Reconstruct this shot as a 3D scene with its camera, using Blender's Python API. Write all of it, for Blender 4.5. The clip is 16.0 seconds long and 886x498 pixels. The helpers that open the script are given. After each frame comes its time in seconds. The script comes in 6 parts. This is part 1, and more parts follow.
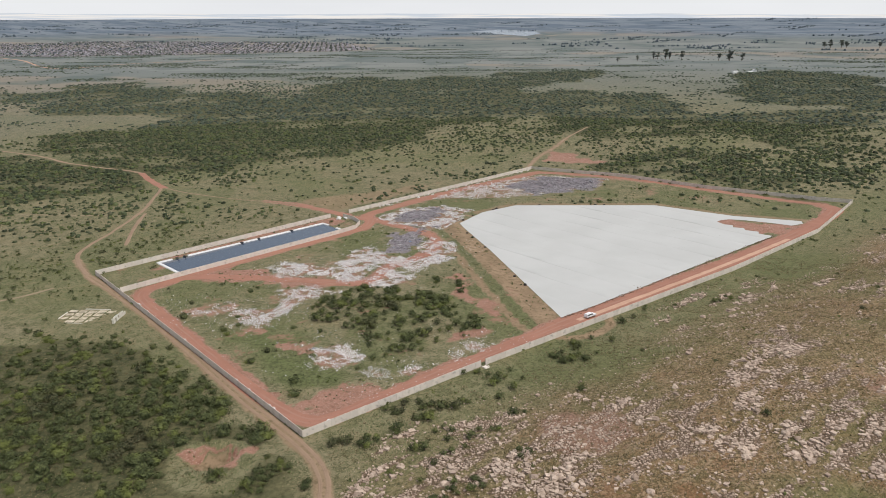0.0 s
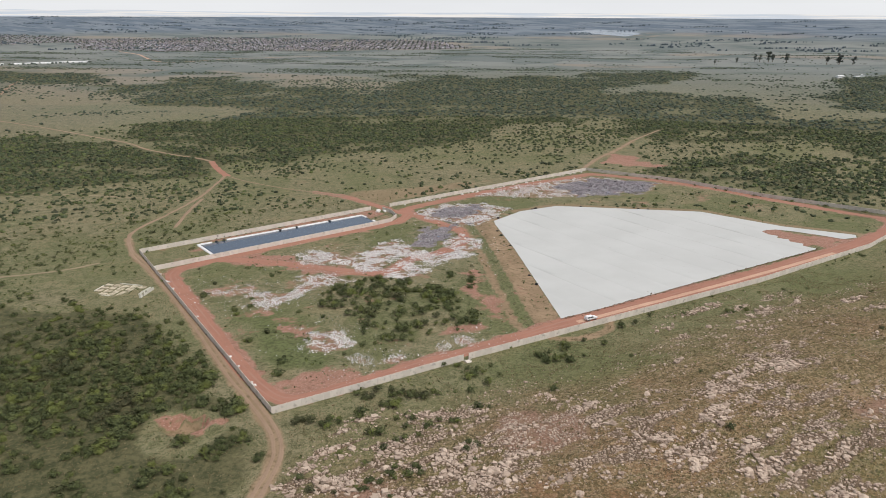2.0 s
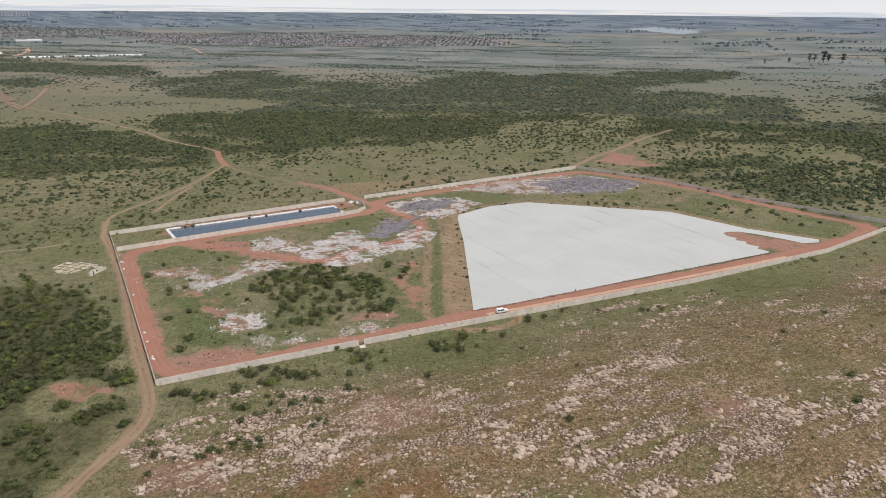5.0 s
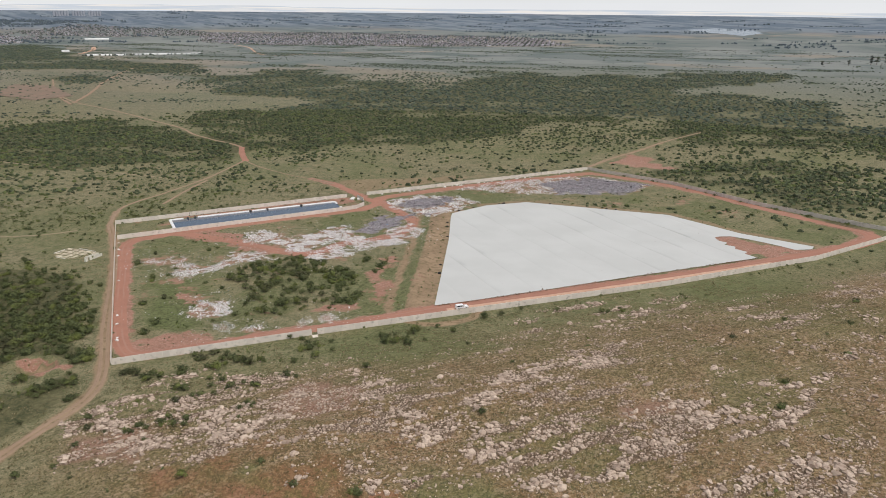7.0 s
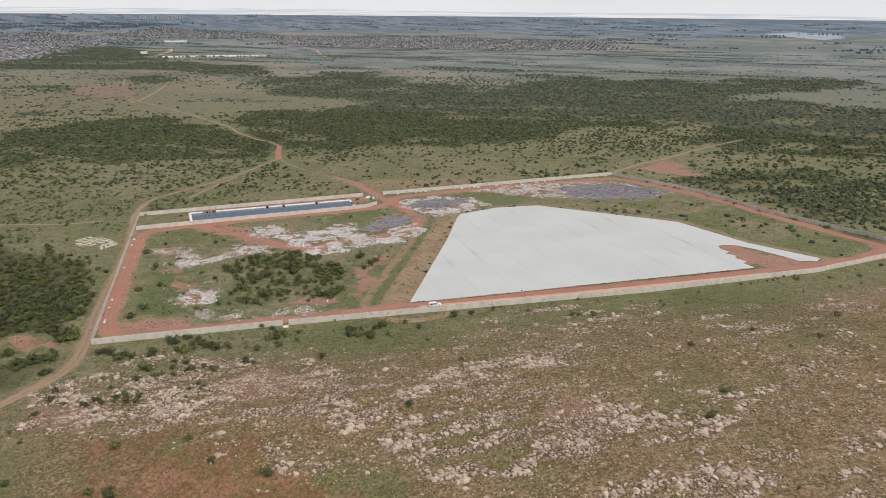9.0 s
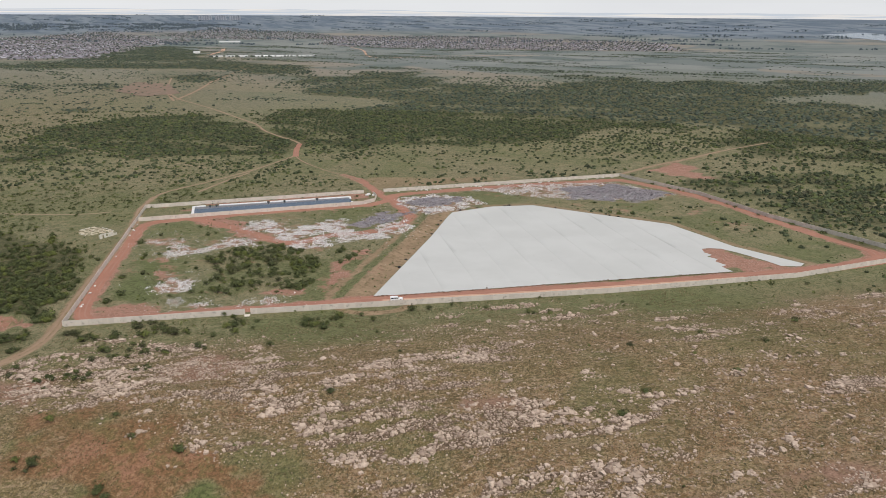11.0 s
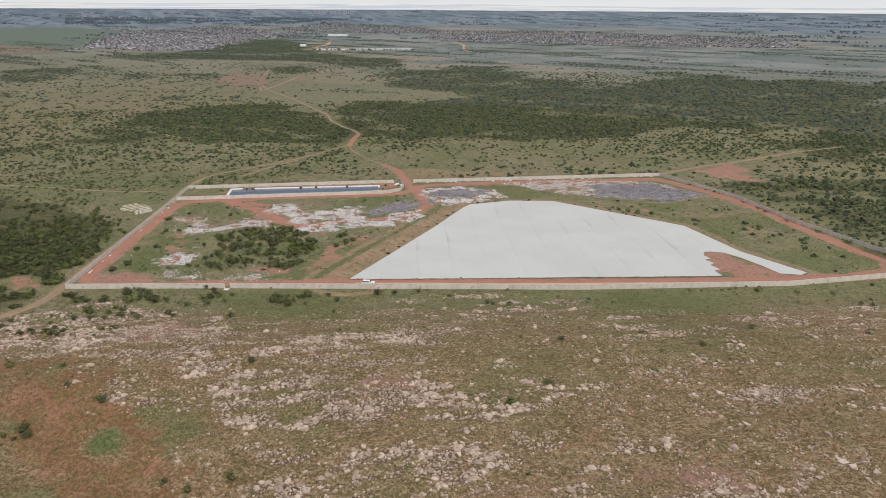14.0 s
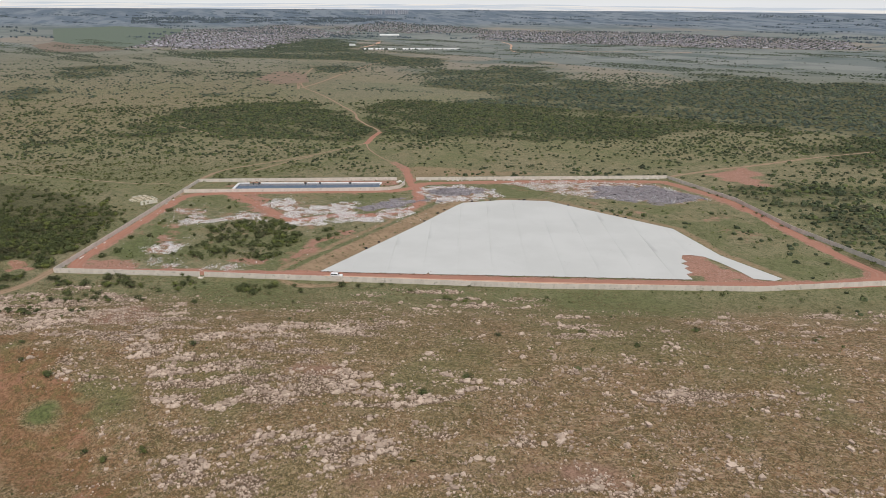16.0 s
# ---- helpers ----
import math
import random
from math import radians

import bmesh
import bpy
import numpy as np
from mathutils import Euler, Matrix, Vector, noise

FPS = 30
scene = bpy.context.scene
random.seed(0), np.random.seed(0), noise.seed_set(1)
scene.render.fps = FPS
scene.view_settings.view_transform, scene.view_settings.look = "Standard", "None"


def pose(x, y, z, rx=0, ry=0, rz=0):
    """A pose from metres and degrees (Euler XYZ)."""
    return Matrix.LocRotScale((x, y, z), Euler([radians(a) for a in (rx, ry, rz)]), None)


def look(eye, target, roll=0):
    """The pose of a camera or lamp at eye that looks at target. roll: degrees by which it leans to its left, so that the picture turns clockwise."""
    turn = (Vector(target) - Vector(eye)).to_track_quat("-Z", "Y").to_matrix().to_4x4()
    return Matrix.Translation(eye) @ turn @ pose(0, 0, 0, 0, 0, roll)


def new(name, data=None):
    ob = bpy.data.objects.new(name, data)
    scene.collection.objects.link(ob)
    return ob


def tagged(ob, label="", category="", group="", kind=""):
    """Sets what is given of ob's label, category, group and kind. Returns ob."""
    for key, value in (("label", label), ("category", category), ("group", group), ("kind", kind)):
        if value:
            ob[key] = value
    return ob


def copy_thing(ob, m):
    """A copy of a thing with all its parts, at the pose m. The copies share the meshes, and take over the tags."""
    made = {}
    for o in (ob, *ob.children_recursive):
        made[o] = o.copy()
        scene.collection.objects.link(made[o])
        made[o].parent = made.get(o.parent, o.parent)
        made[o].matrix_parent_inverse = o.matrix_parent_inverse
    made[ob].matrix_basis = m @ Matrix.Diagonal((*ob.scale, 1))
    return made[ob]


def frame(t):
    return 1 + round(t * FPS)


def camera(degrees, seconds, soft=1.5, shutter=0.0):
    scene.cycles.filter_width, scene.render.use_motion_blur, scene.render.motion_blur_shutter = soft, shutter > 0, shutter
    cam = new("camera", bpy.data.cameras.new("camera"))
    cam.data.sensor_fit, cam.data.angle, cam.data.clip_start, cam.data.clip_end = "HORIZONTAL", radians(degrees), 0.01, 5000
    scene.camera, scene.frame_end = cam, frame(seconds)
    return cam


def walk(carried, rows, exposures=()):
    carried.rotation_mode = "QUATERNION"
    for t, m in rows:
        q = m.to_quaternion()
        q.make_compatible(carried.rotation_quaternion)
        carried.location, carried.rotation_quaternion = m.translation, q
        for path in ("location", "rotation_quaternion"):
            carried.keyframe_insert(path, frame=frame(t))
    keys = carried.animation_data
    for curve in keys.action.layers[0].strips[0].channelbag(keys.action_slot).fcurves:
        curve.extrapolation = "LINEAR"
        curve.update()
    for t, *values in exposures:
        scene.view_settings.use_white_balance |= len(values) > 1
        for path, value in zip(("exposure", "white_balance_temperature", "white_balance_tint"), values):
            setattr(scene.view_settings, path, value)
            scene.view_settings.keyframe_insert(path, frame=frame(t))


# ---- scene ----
import itertools
cam = camera(64.1, 16.0, soft=0.62)
METRES, EYE, TILT, LEAN, TURN = 300.0, 112.0, -18.5, 0.0, 0.0
ROWS = [
    (0.0, 0.0, 0.0, 0.0, 0.0, 0.0, 0.0),
    (0.5, 0.0273, -0.0008, -0.0007, 1.52, 0.03, -0.56),
    (1.0, 0.0569, -0.0024, -0.0016, 2.85, 0.03, -1.07),
    (1.5, 0.0872, -0.0041, -0.0026, 4.63, -0.06, -1.75),
    (2.0, 0.1183, -0.0049, -0.0032, 7.58, -0.25, -2.85),
    (2.5, 0.1492, -0.0053, -0.0034, 9.19, -0.44, -3.47),
    (3.0, 0.1795, -0.0047, -0.0034, 10.63, -0.61, -4.0),
    (3.5, 0.211, -0.0033, -0.0027, 11.46, -0.73, -4.31),
    (4.0, 0.2423, -0.0013, -0.0017, 12.0, -0.79, -4.51),
    (4.5, 0.2737, 0.0011, -0.0004, 12.32, -0.79, -4.61),
    (5.0, 0.3045, 0.0038, 0.001, 12.33, -0.82, -4.66),
    (7.5, 0.4586, 0.0234, 0.0089, 18.83, -1.4, -6.74),
    (8.0, 0.4891, 0.029, 0.0113, 20.59, -1.57, -7.27),
    (8.5, 0.5201, 0.0353, 0.014, 21.62, -1.61, -7.55),
    (9.0, 0.5509, 0.0422, 0.0168, 22.57, -1.66, -7.86),
    (11.5, 0.6994, 0.087, 0.0333, 28.3, -2.44, -9.39),
    (12.0, 0.7293, 0.0977, 0.0373, 29.82, -2.66, -9.82),
    (12.5, 0.7585, 0.1098, 0.0414, 31.38, -3.08, -10.26),
    (13.0, 0.7872, 0.1228, 0.0459, 32.9, -3.49, -10.68),
    (13.5, 0.8156, 0.1364, 0.0507, 34.4, -3.89, -11.09),
    (14.0, 0.8437, 0.1509, 0.0556, 35.88, -4.25, -11.47),
    (14.5, 0.8716, 0.1659, 0.0611, 37.21, -4.55, -11.79),
    (15.0, 0.8992, 0.1815, 0.0664, 38.49, -4.82, -12.12),
    (15.5, 0.9267, 0.1977, 0.0721, 39.73, -5.06, -12.45),
    (16.0, 0.9542, 0.214, 0.0782, 40.52, -5.22, -12.65),
]
walk(cam, [(t, pose(0, 0, EYE, TILT, LEAN, TURN) @ pose(METRES * x, METRES * y, METRES * z, 90 + pitch, roll, yaw)) for t, x, y, z, yaw, pitch, roll in ROWS],
     exposures=[(0.0, 0.0), (5.0, -0.02), (9.0, -0.06), (12.5, -0.10), (16.0, -0.08)])

# ---- world and sun ----
SUN_DIR = Vector((0.46, -0.30, 1.0)).normalized()
world = bpy.data.worlds.new("sky")
scene.world = world
world.use_nodes = True
wn, wl = world.node_tree.nodes, world.node_tree.links
wn.clear()
w_out = wn.new("ShaderNodeOutputWorld")
w_bg = wn.new("ShaderNodeBackground")
w_sky = wn.new("ShaderNodeTexSky")
w_sky.sky_type = "NISHITA"
w_sky.sun_disc = False
w_sky.sun_elevation = math.asin(SUN_DIR.z)
w_sky.sun_rotation = math.atan2(SUN_DIR.x, SUN_DIR.y)
w_sky.dust_density = 3.0
w_scale = wn.new("ShaderNodeVectorMath")
w_scale.operation = "SCALE"
w_scale.inputs["Scale"].default_value = 0.14
wl.new(w_sky.outputs[0], w_scale.inputs[0])
w_co = wn.new("ShaderNodeTexCoord")
w_map = wn.new("ShaderNodeMapping")
w_map.inputs["Scale"].default_value = (1.0, 1.0, 5.0)
wl.new(w_co.outputs["Generated"], w_map.inputs[0])
w_noise = wn.new("ShaderNodeTexNoise")
w_noise.inputs["Scale"].default_value = 2.2
w_noise.inputs["Detail"].default_value = 7
wl.new(w_map.outputs[0], w_noise.inputs["Vector"])
w_cloud = wn.new("ShaderNodeMix")
w_cloud.data_type = "RGBA"
w_cloud.inputs["A"].default_value = (1.30, 1.32, 1.36, 1)
w_cloud.inputs["B"].default_value = (1.40, 1.42, 1.45, 1)
w_ramp = wn.new("ShaderNodeMapRange")
w_ramp.inputs["From Min"].default_value = 0.30
w_ramp.inputs["From Max"].default_value = 0.56
wl.new(w_noise.outputs[0], w_ramp.inputs[0])
wl.new(w_ramp.outputs[0], w_cloud.inputs["Factor"])
w_mix = wn.new("ShaderNodeMix")
w_mix.data_type = "RGBA"
w_dir = wn.new("ShaderNodeVectorMath")
w_dir.operation = "DOT_PRODUCT"
w_dir.inputs[1].default_value = (0.94, -0.34, 0.0)
wl.new(w_co.outputs["Generated"], w_dir.inputs[0])
w_clear = wn.new("ShaderNodeMapRange")
w_clear.inputs["From Min"].default_value = -0.95
w_clear.inputs["From Max"].default_value = -0.35
w_clear.inputs["To Min"].default_value = 0.20
w_clear.inputs["To Max"].default_value = 0.48
wl.new(w_dir.outputs["Value"], w_clear.inputs[0])
w_up = wn.new("ShaderNodeSeparateXYZ")
wl.new(w_co.outputs["Generated"], w_up.inputs[0])
w_haze = wn.new("ShaderNodeMapRange")
w_haze.inputs["From Min"].default_value = 0.03
w_haze.inputs["From Max"].default_value = 0.16
w_haze.inputs["To Min"].default_value = 1.0
w_haze.inputs["To Max"].default_value = 0.0
wl.new(w_up.outputs[2], w_haze.inputs[0])
w_max = wn.new("ShaderNodeMath")
w_max.operation = "MAXIMUM"
wl.new(w_clear.outputs[0], w_max.inputs[0])
wl.new(w_haze.outputs[0], w_max.inputs[1])
wl.new(w_max.outputs[0], w_mix.inputs["Factor"])
wl.new(w_scale.outputs[0], w_mix.inputs["A"])
wl.new(w_cloud.outputs["Result"], w_mix.inputs["B"])
wl.new(w_mix.outputs["Result"], w_bg.inputs[0])
w_bg.inputs[1].default_value = 0.60
wl.new(w_bg.outputs[0], w_out.inputs[0])

sun = new("sun", bpy.data.lights.new("sun", "SUN"))
sun.data.energy = 2.6
sun.data.angle = radians(4)
sun.data.color = (1.0, 0.95, 0.905)
sun.matrix_world = look(SUN_DIR * 500, (0, 0, 0))


# ---- small maths ----
def step(a, b, v):
    t = np.clip((v - a) / (b - a), 0, 1)
    return t * t * (3 - 2 * t)


def vnoise(x, y, seed=0):
    """Value noise, 0 to 1, cell size 1."""
    x, y = np.asarray(x, float), np.asarray(y, float)
    xi, yi = np.floor(x), np.floor(y)
    fx, fy = x - xi, y - yi
    fx, fy = fx * fx * (3 - 2 * fx), fy * fy * (3 - 2 * fy)

    def h(a, b):
        v = np.sin(a * 127.1 + b * 311.7 + seed * 74.7) * 43758.5453
        return v - np.floor(v)
    return (h(xi, yi) * (1 - fx) + h(xi + 1, yi) * fx) * (1 - fy) + (h(xi, yi + 1) * (1 - fx) + h(xi + 1, yi + 1) * fx) * fy


def fbm(x, y, seed=0, octaves=4):
    total, amp, norm = 0, 1.0, 0
    for k in range(octaves):
        total = total + amp * vnoise(np.asarray(x) * 2 ** k, np.asarray(y) * 2 ** k, seed + 11 * k)
        norm += amp
        amp *= 0.5
    return total / norm


def inside(x, y, poly):
    x, y = np.asarray(x, float), np.asarray(y, float)
    res = np.zeros(x.shape, bool)
    n = len(poly)
    for i in range(n):
        (x0, y0), (x1, y1) = poly[i], poly[(i + 1) % n]
        if y0 == y1:
            continue
        res ^= ((y0 > y) != (y1 > y)) & (x < (x1 - x0) * (y - y0) / (y1 - y0) + x0)
    return res


def dist_line(x, y, pts, closed=False):
    x, y = np.asarray(x, float), np.asarray(y, float)
    best = np.full(x.shape, 1e9)
    n = len(pts)
    for i in range(n if closed else n - 1):
        (x0, y0), (x1, y1) = pts[i], pts[(i + 1) % n]
        dx, dy = x1 - x0, y1 - y0
        t = np.clip(((x - x0) * dx + (y - y0) * dy) / (dx * dx + dy * dy + 1e-9), 0, 1)
        best = np.minimum(best, np.hypot(x - x0 - t * dx, y - y0 - t * dy))
    return best


def region(x, y, poly, ragged=0.0, scale=8.0, seed=3):
    """Signed distance to a region: positive inside, with a ragged edge."""
    d = dist_line(x, y, poly, True) * np.where(inside(x, y, poly), 1, -1)
    return d + ragged * (fbm(x / scale, y / scale, seed) - 0.5) * 2


def cover(x, y, polys, margin=90.0):
    """Signed distance to the nearest of several regions, -margin where all are far."""
    x, y = np.asarray(x, float), np.asarray(y, float)
    best = np.full(x.shape, -float(margin))
    for poly in polys:
        px, py = zip(*poly)
        m = (x > min(px) - margin) & (x < max(px) + margin) & (y > min(py) - margin) & (y < max(py) + margin)
        if m.any():
            best[m] = np.maximum(best[m], region(x[m], y[m], poly))
    return best


def smooth(pts, spacing=2.0):
    """Catmull-Rom through pts, as evenly spaced points."""
    p = np.array([pts[0]] + list(pts) + [pts[-1]], float)
    out = []
    for i in range(1, len(p) - 2):
        n = max(2, int(np.linalg.norm(p[i + 1] - p[i]) / spacing))
        for k in range(n):
            t = k / n
            out.append(0.5 * (2 * p[i] + (p[i + 1] - p[i - 1]) * t + (2 * p[i - 1] - 5 * p[i] + 4 * p[i + 1] - p[i + 2]) * t * t
                              + (3 * p[i] - p[i - 1] - 3 * p[i + 1] + p[i + 2]) * t ** 3))
    out.append(p[-2])
    return np.array(out)


# ---- plan, in metres ----
WALL_SOUTH = [(-39.2, 171.0), (12.6, 212.4), (133.2, 304.0), (201.0, 362.4), (253.3, 424.4)]
WALL_WEST = [(-39.2, 171.0), (-164.0, 313.0)]
WALL_NORTH_A = [(-164.0, 313.0), (-68.0, 412.4)]
WALL_NORTH_B = [(-58.0, 421.6), (70.0, 551.4)]
WALL_EAST = [(70.0, 551.4), (132.9, 516.0), (181.0, 471.0), (236.0, 433.0), (253.3, 424.4)]
WALL_POND = [(-141.7, 289.2), (-57.9, 376.5), (-49.8, 386.3), (-48.4, 395.9), (-53.7, 406.0), (-60.5, 412.0)]
POND = [(-141.3, 330.3), (-125.4, 314.4), (-57.5, 384.4), (-70.6, 399.5)]
CELL = [(9.2, 393.0), (24.0, 341.2), (46.0, 252.6), (63.6, 266.0), (121.8, 314.0), (174.5, 357.0), (169.0, 362.0), (170.5, 365.5), (165.0, 369.0), (165.5, 373.0), (160.5, 375.0),
        (162.0, 379.0), (158.0, 381.5), (156.0, 387.0), (159.0, 390.0), (164.5, 391.8), (173.0, 388.8), (181.0, 384.5), (187.0, 381.0), (193.5, 376.3), (201.5, 380.0), (203.0, 385.2), (170.1, 399.0), (132.0, 428.0), (46.0, 434.0), (24.0, 418.0)]
LOOP_WEST = [(44.3, 246.1), (14.9, 221.4), (-4.4, 205.5), (-21.5, 190.7), (-31.0, 182.4), (-39.3, 179.6), (-50.2, 187.6), (-62.0, 199.9), (-82.3, 224.2), (-107.3, 254.1),
             (-123.6, 273.8), (-131.0, 285.0), (-130.5, 294.3), (-121.4, 305.4), (-101.8, 328.0), (-79.1, 352.0), (-57.0, 373.3), (-45.0, 388.0), (-42.5, 402.0)]
LOOP_SOUTH = [(44.3, 246.1), (73.3, 268.0), (103.9, 291.5), (139.8, 319.8), (184.0, 356.4), (218.4, 389.0), (234.6, 409.4), (233.4, 422.7)]
LOOP_EAST = [(233.4, 422.7), (213.4, 437.4), (186.8, 461.4), (157.7, 490.1), (118.1, 520.2), (74.0, 538.5)]
LOOP_NORTH = [(74.0, 538.5), (31.2, 501.2), (-5.4, 464.4), (-30.3, 436.7), (-46.0, 417.4), (-42.5, 402.0)]
GATE_ROAD = [(-44.0, 405.0), (-56.0, 414.0), (-74.0, 430.0), (-95.1, 447.0), (-118.0, 457.1), (-135.8, 463.4), (-158.6, 474.7), (-182.2, 488.6), (-203.0, 504.7), (-225.5, 533.1), (-242.1, 558.0)]
GATE_ROAD_FAR = [(-242.1, 558.0), (-260.0, 569.4), (-289.5, 582.0), (-326.2, 601.9), (-360.9, 628.4), (-406.2, 651.8), (-495.5, 697.1), (-559.3, 725.7), (-631.3, 758.0), (-735.9, 835.8), (-879.3, 970.7)]
INNER_ROAD = [(-119.0, 307.1), (-106.2, 308.0), (-89.7, 305.6), (-68.0, 301.4), (-41.5, 295.7), (-31.8, 300.4), (-25.5, 318.0), (-12.4, 332.3), (-2.7, 350.8), (-7.5, 372.1),
              (-20.6, 385.6), (-31.1, 395.2), (-41.6, 406.8)]
TRACK_WEST = [(-27.0, 60.0), (-28.5, 118.0), (-29.1, 144.1), (-31.0, 153.7), (-35.7, 162.6), (-46.2, 175.5), (-63.6, 195.0), (-88.6, 225.6), (-114.9, 256.8), (-141.6, 286.0), (-167.0, 311.6),
              (-184.9, 337.4), (-190.5, 356.9), (-190.0, 389.5), (-192.3, 435.3), (-200.5, 480.0), (-206.1, 505.0)]
TRACK_WEST_B = [(-170.5, 360.8), (-181.7, 401.0), (-187.8, 430.6)]
TRACK_NORTH = [(67.5, 556.1), (80.4, 600.1), (101.8, 646.2), (124.3, 703.4), (156.3, 766.8)]
TRACK_FAR_WEST = [(-420.0, 436.0), (-281.4, 433.0), (-244.0, 430.4), (-205.1, 425.5), (-190.4, 424.0)]
TRACK_SOUTH_WEST = [(-300.0, 230.0), (-230.4, 262.0), (-190.4, 281.3), (-175.2, 296.5)]
SCRUB = [(-56.0, 268.0), (-48.0, 284.0), (-24.0, 292.0), (-4.0, 282.0), (6.0, 264.0), (15.0, 250.0), (2.0, 232.0), (-15.0, 223.0), (-26.0, 216.0), (-29.0, 236.0), (-40.0, 246.9), (-53.0, 257.0)]
BUSHLAND = [(-36.4, 144.0), (-40.0, 156.4), (-56.0, 172.8), (-78.0, 196.0), (-98.0, 220.3), (-119.0, 240.0), (-134.0, 236.4), (-167.0, 240.0), (-240.0, 228.0), (-330.0, 160.0), (-250.0, 40.0), (-33.0, 50.0)]
THICK_CORE = [(-48.0, 170.0), (-64.0, 183.0), (-77.0, 203.0), (-96.0, 216.0), (-118.0, 214.0), (-136.0, 200.0), (-170.0, 190.0), (-260.0, 150.0), (-180.0, 120.0), (-128.0, 165.0), (-112.0, 160.0),
              (-98.0, 160.0), (-90.0, 150.0), (-82.0, 144.0), (-70.0, 146.0), (-60.0, 136.0), (-42.0, 138.0), (-40.0, 150.0)]
PIT = [(-69.0, 162.8), (-67.9, 166.2), (-64.2, 168.0), (-59.1, 167.9), (-55.0, 164.5), (-55.1, 159.3), (-59.4, 156.4), (-64.3, 155.6)]
DUG = [(-72.8, 165.0), (-70.9, 168.2), (-53.8, 168.6), (-49.6, 164.3), (-51.5, 154.3), (-53.8, 147.4), (-63.7, 147.6), (-69.7, 152.3)]
GREEN = [(-50.0, 213.0), (-62.0, 222.0), (-84.0, 242.0), (-96.0, 256.0), (-82.0, 246.0), (-64.0, 250.0), (-52.0, 240.0), (-40.0, 222.0)]
RED_PIT = [(84, 587), (96, 626), (119, 624), (119, 597), (140, 574), (126, 565), (100, 574)]
RED_A = [(-74.2, 246.2), (-68.3, 248.8), (-56.7, 235.1), (-45.5, 229.9), (-44.5, 224.2), (-56.4, 223.9), (-65.1, 235.4)]
RED_B = [(-48.6, 188.2), (-38.4, 198.9), (-26, 200.3), (-18.6, 198.2), (-24.6, 187.8), (-30.8, 183.1), (-37.5, 183.3)]
RED_C = [(4, 307), (11, 306), (14, 281), (26, 258.4), (20.9, 250.1), (12.8, 264.6), (4, 288)]
RED_E = [(-117, 301), (-104, 318), (-84, 315), (-77, 307), (-58, 303), (-34, 299), (-32, 294), (-56, 291), (-80, 297), (-99, 302)]
RED_D = [(-0.8, 230.6), (3.4, 240.5), (20.6, 244.9), (24.4, 239.5), (11.6, 235.3)]
GRASSY = [(-69.1, 219.5), (-64.5, 233), (-48.3, 223.4), (-35.1, 213.8), (-27, 209.5), (-33.5, 202.2), (-43.7, 198.7), (-57.3, 203)]
SANDY = [(-93, 464), (-57, 482), (-10, 505), (5, 518), (-10, 487), (-52, 440), (-68, 424), (-98, 449)]
RED_NOTCH = [(157.0, 388.0), (165.0, 391.0), (193.0, 376.5), (181.0, 362.0), (169.0, 361.0), (161.0, 376.0)]
RED_FRONT = [(6.2, 122.6), (22.8, 129.9), (43, 137.7), (55.6, 142.9), (67.9, 134.6), (76.9, 132.6), (76.6, 130.8), (95.1, 129.5), (109.4, 127.1), (135.2, 122.7), (110.8, 102.5), (48.1, 107), (30, 109)]
RED_CORE = [(39.5, 118.9), (53, 126.4), (71.2, 131.3), (77.5, 130.4), (95.1, 129.5), (108.6, 126.7), (134.2, 121.8), (126.9, 116.1), (105.1, 121.4), (87.5, 123.9), (70.5, 125), (63.4, 118.3), (45.4, 116.5)]
GREEN_SPOTS = [(96.1, 137.3, 7), (97.7, 130, 4), (32.3, 125.5, 4), (40.8, 129.2, 4), (28.4, 113.9, 4), (59, 110.2, 4), (160.0, 300.0, 20), (92.0, 98.0, 12)]
BERM = [(5.0, 392.0), (12.0, 345.0), (22.0, 305.0), (31.0, 268.0), (38.0, 248.0)]
WASTE_A = [(-51, 306), (-51, 326), (-46, 344), (-38, 349), (-29, 334), (-12, 329), (-25, 316), (-33, 321), (-35, 308), (-37, 301), (-47, 299)]
WASTE_A2 = [(-80, 317), (-78, 325), (-67, 323), (-52, 319), (-50, 305), (-63, 309), (-69, 305), (-76, 307)]
WASTE_B = [(-34, 297), (-29, 314), (-16, 304), (-17, 296), (-23, 291), (-32, 292)]
WASTE_C = [(-19, 318), (-7, 335), (5, 353), (6, 337), (-1, 324), (-14, 311)]
WASTE_C2 = [(-13, 347), (-6, 362), (0, 356), (-7, 339)]
WASTE_D = [(-39, 410), (-23, 430), (-1, 436), (15, 423), (5, 395), (-1, 382), (-14, 388), (-26, 394)]
WASTE_E = [(-5.3, 456.5), (18.5, 490.8), (48.6, 511.7), (75.6, 526.0), (118.3, 507.5), (109.5, 485.2), (63.1, 462.6), (39.8, 456.2)]
WASTE_F = [(-79.3, 253.1), (-79, 264.6), (-68, 269), (-67, 278), (-70, 289), (-59, 289), (-45, 285), (-54, 278), (-62, 273), (-64.4, 261.1), (-69.2, 252.3), (-75.1, 249.7)]
WASTE_F2 = [(-106, 268), (-86, 274), (-82.5, 260.6), (-101, 261)]
WASTE_G = [(-43.8, 217.8), (-43.1, 227.8), (-37.4, 230.5), (-27.8, 220.5), (-31.4, 215.2), (-41, 215)]
WASTE_G2 = [(-52.9, 231.6), (-46.5, 235.6), (-46.7, 228.7)]
WASTE_H = [(-13.3, 208.6), (-9.3, 213.4), (-6.1, 214.4), (-8.8, 208.9)]
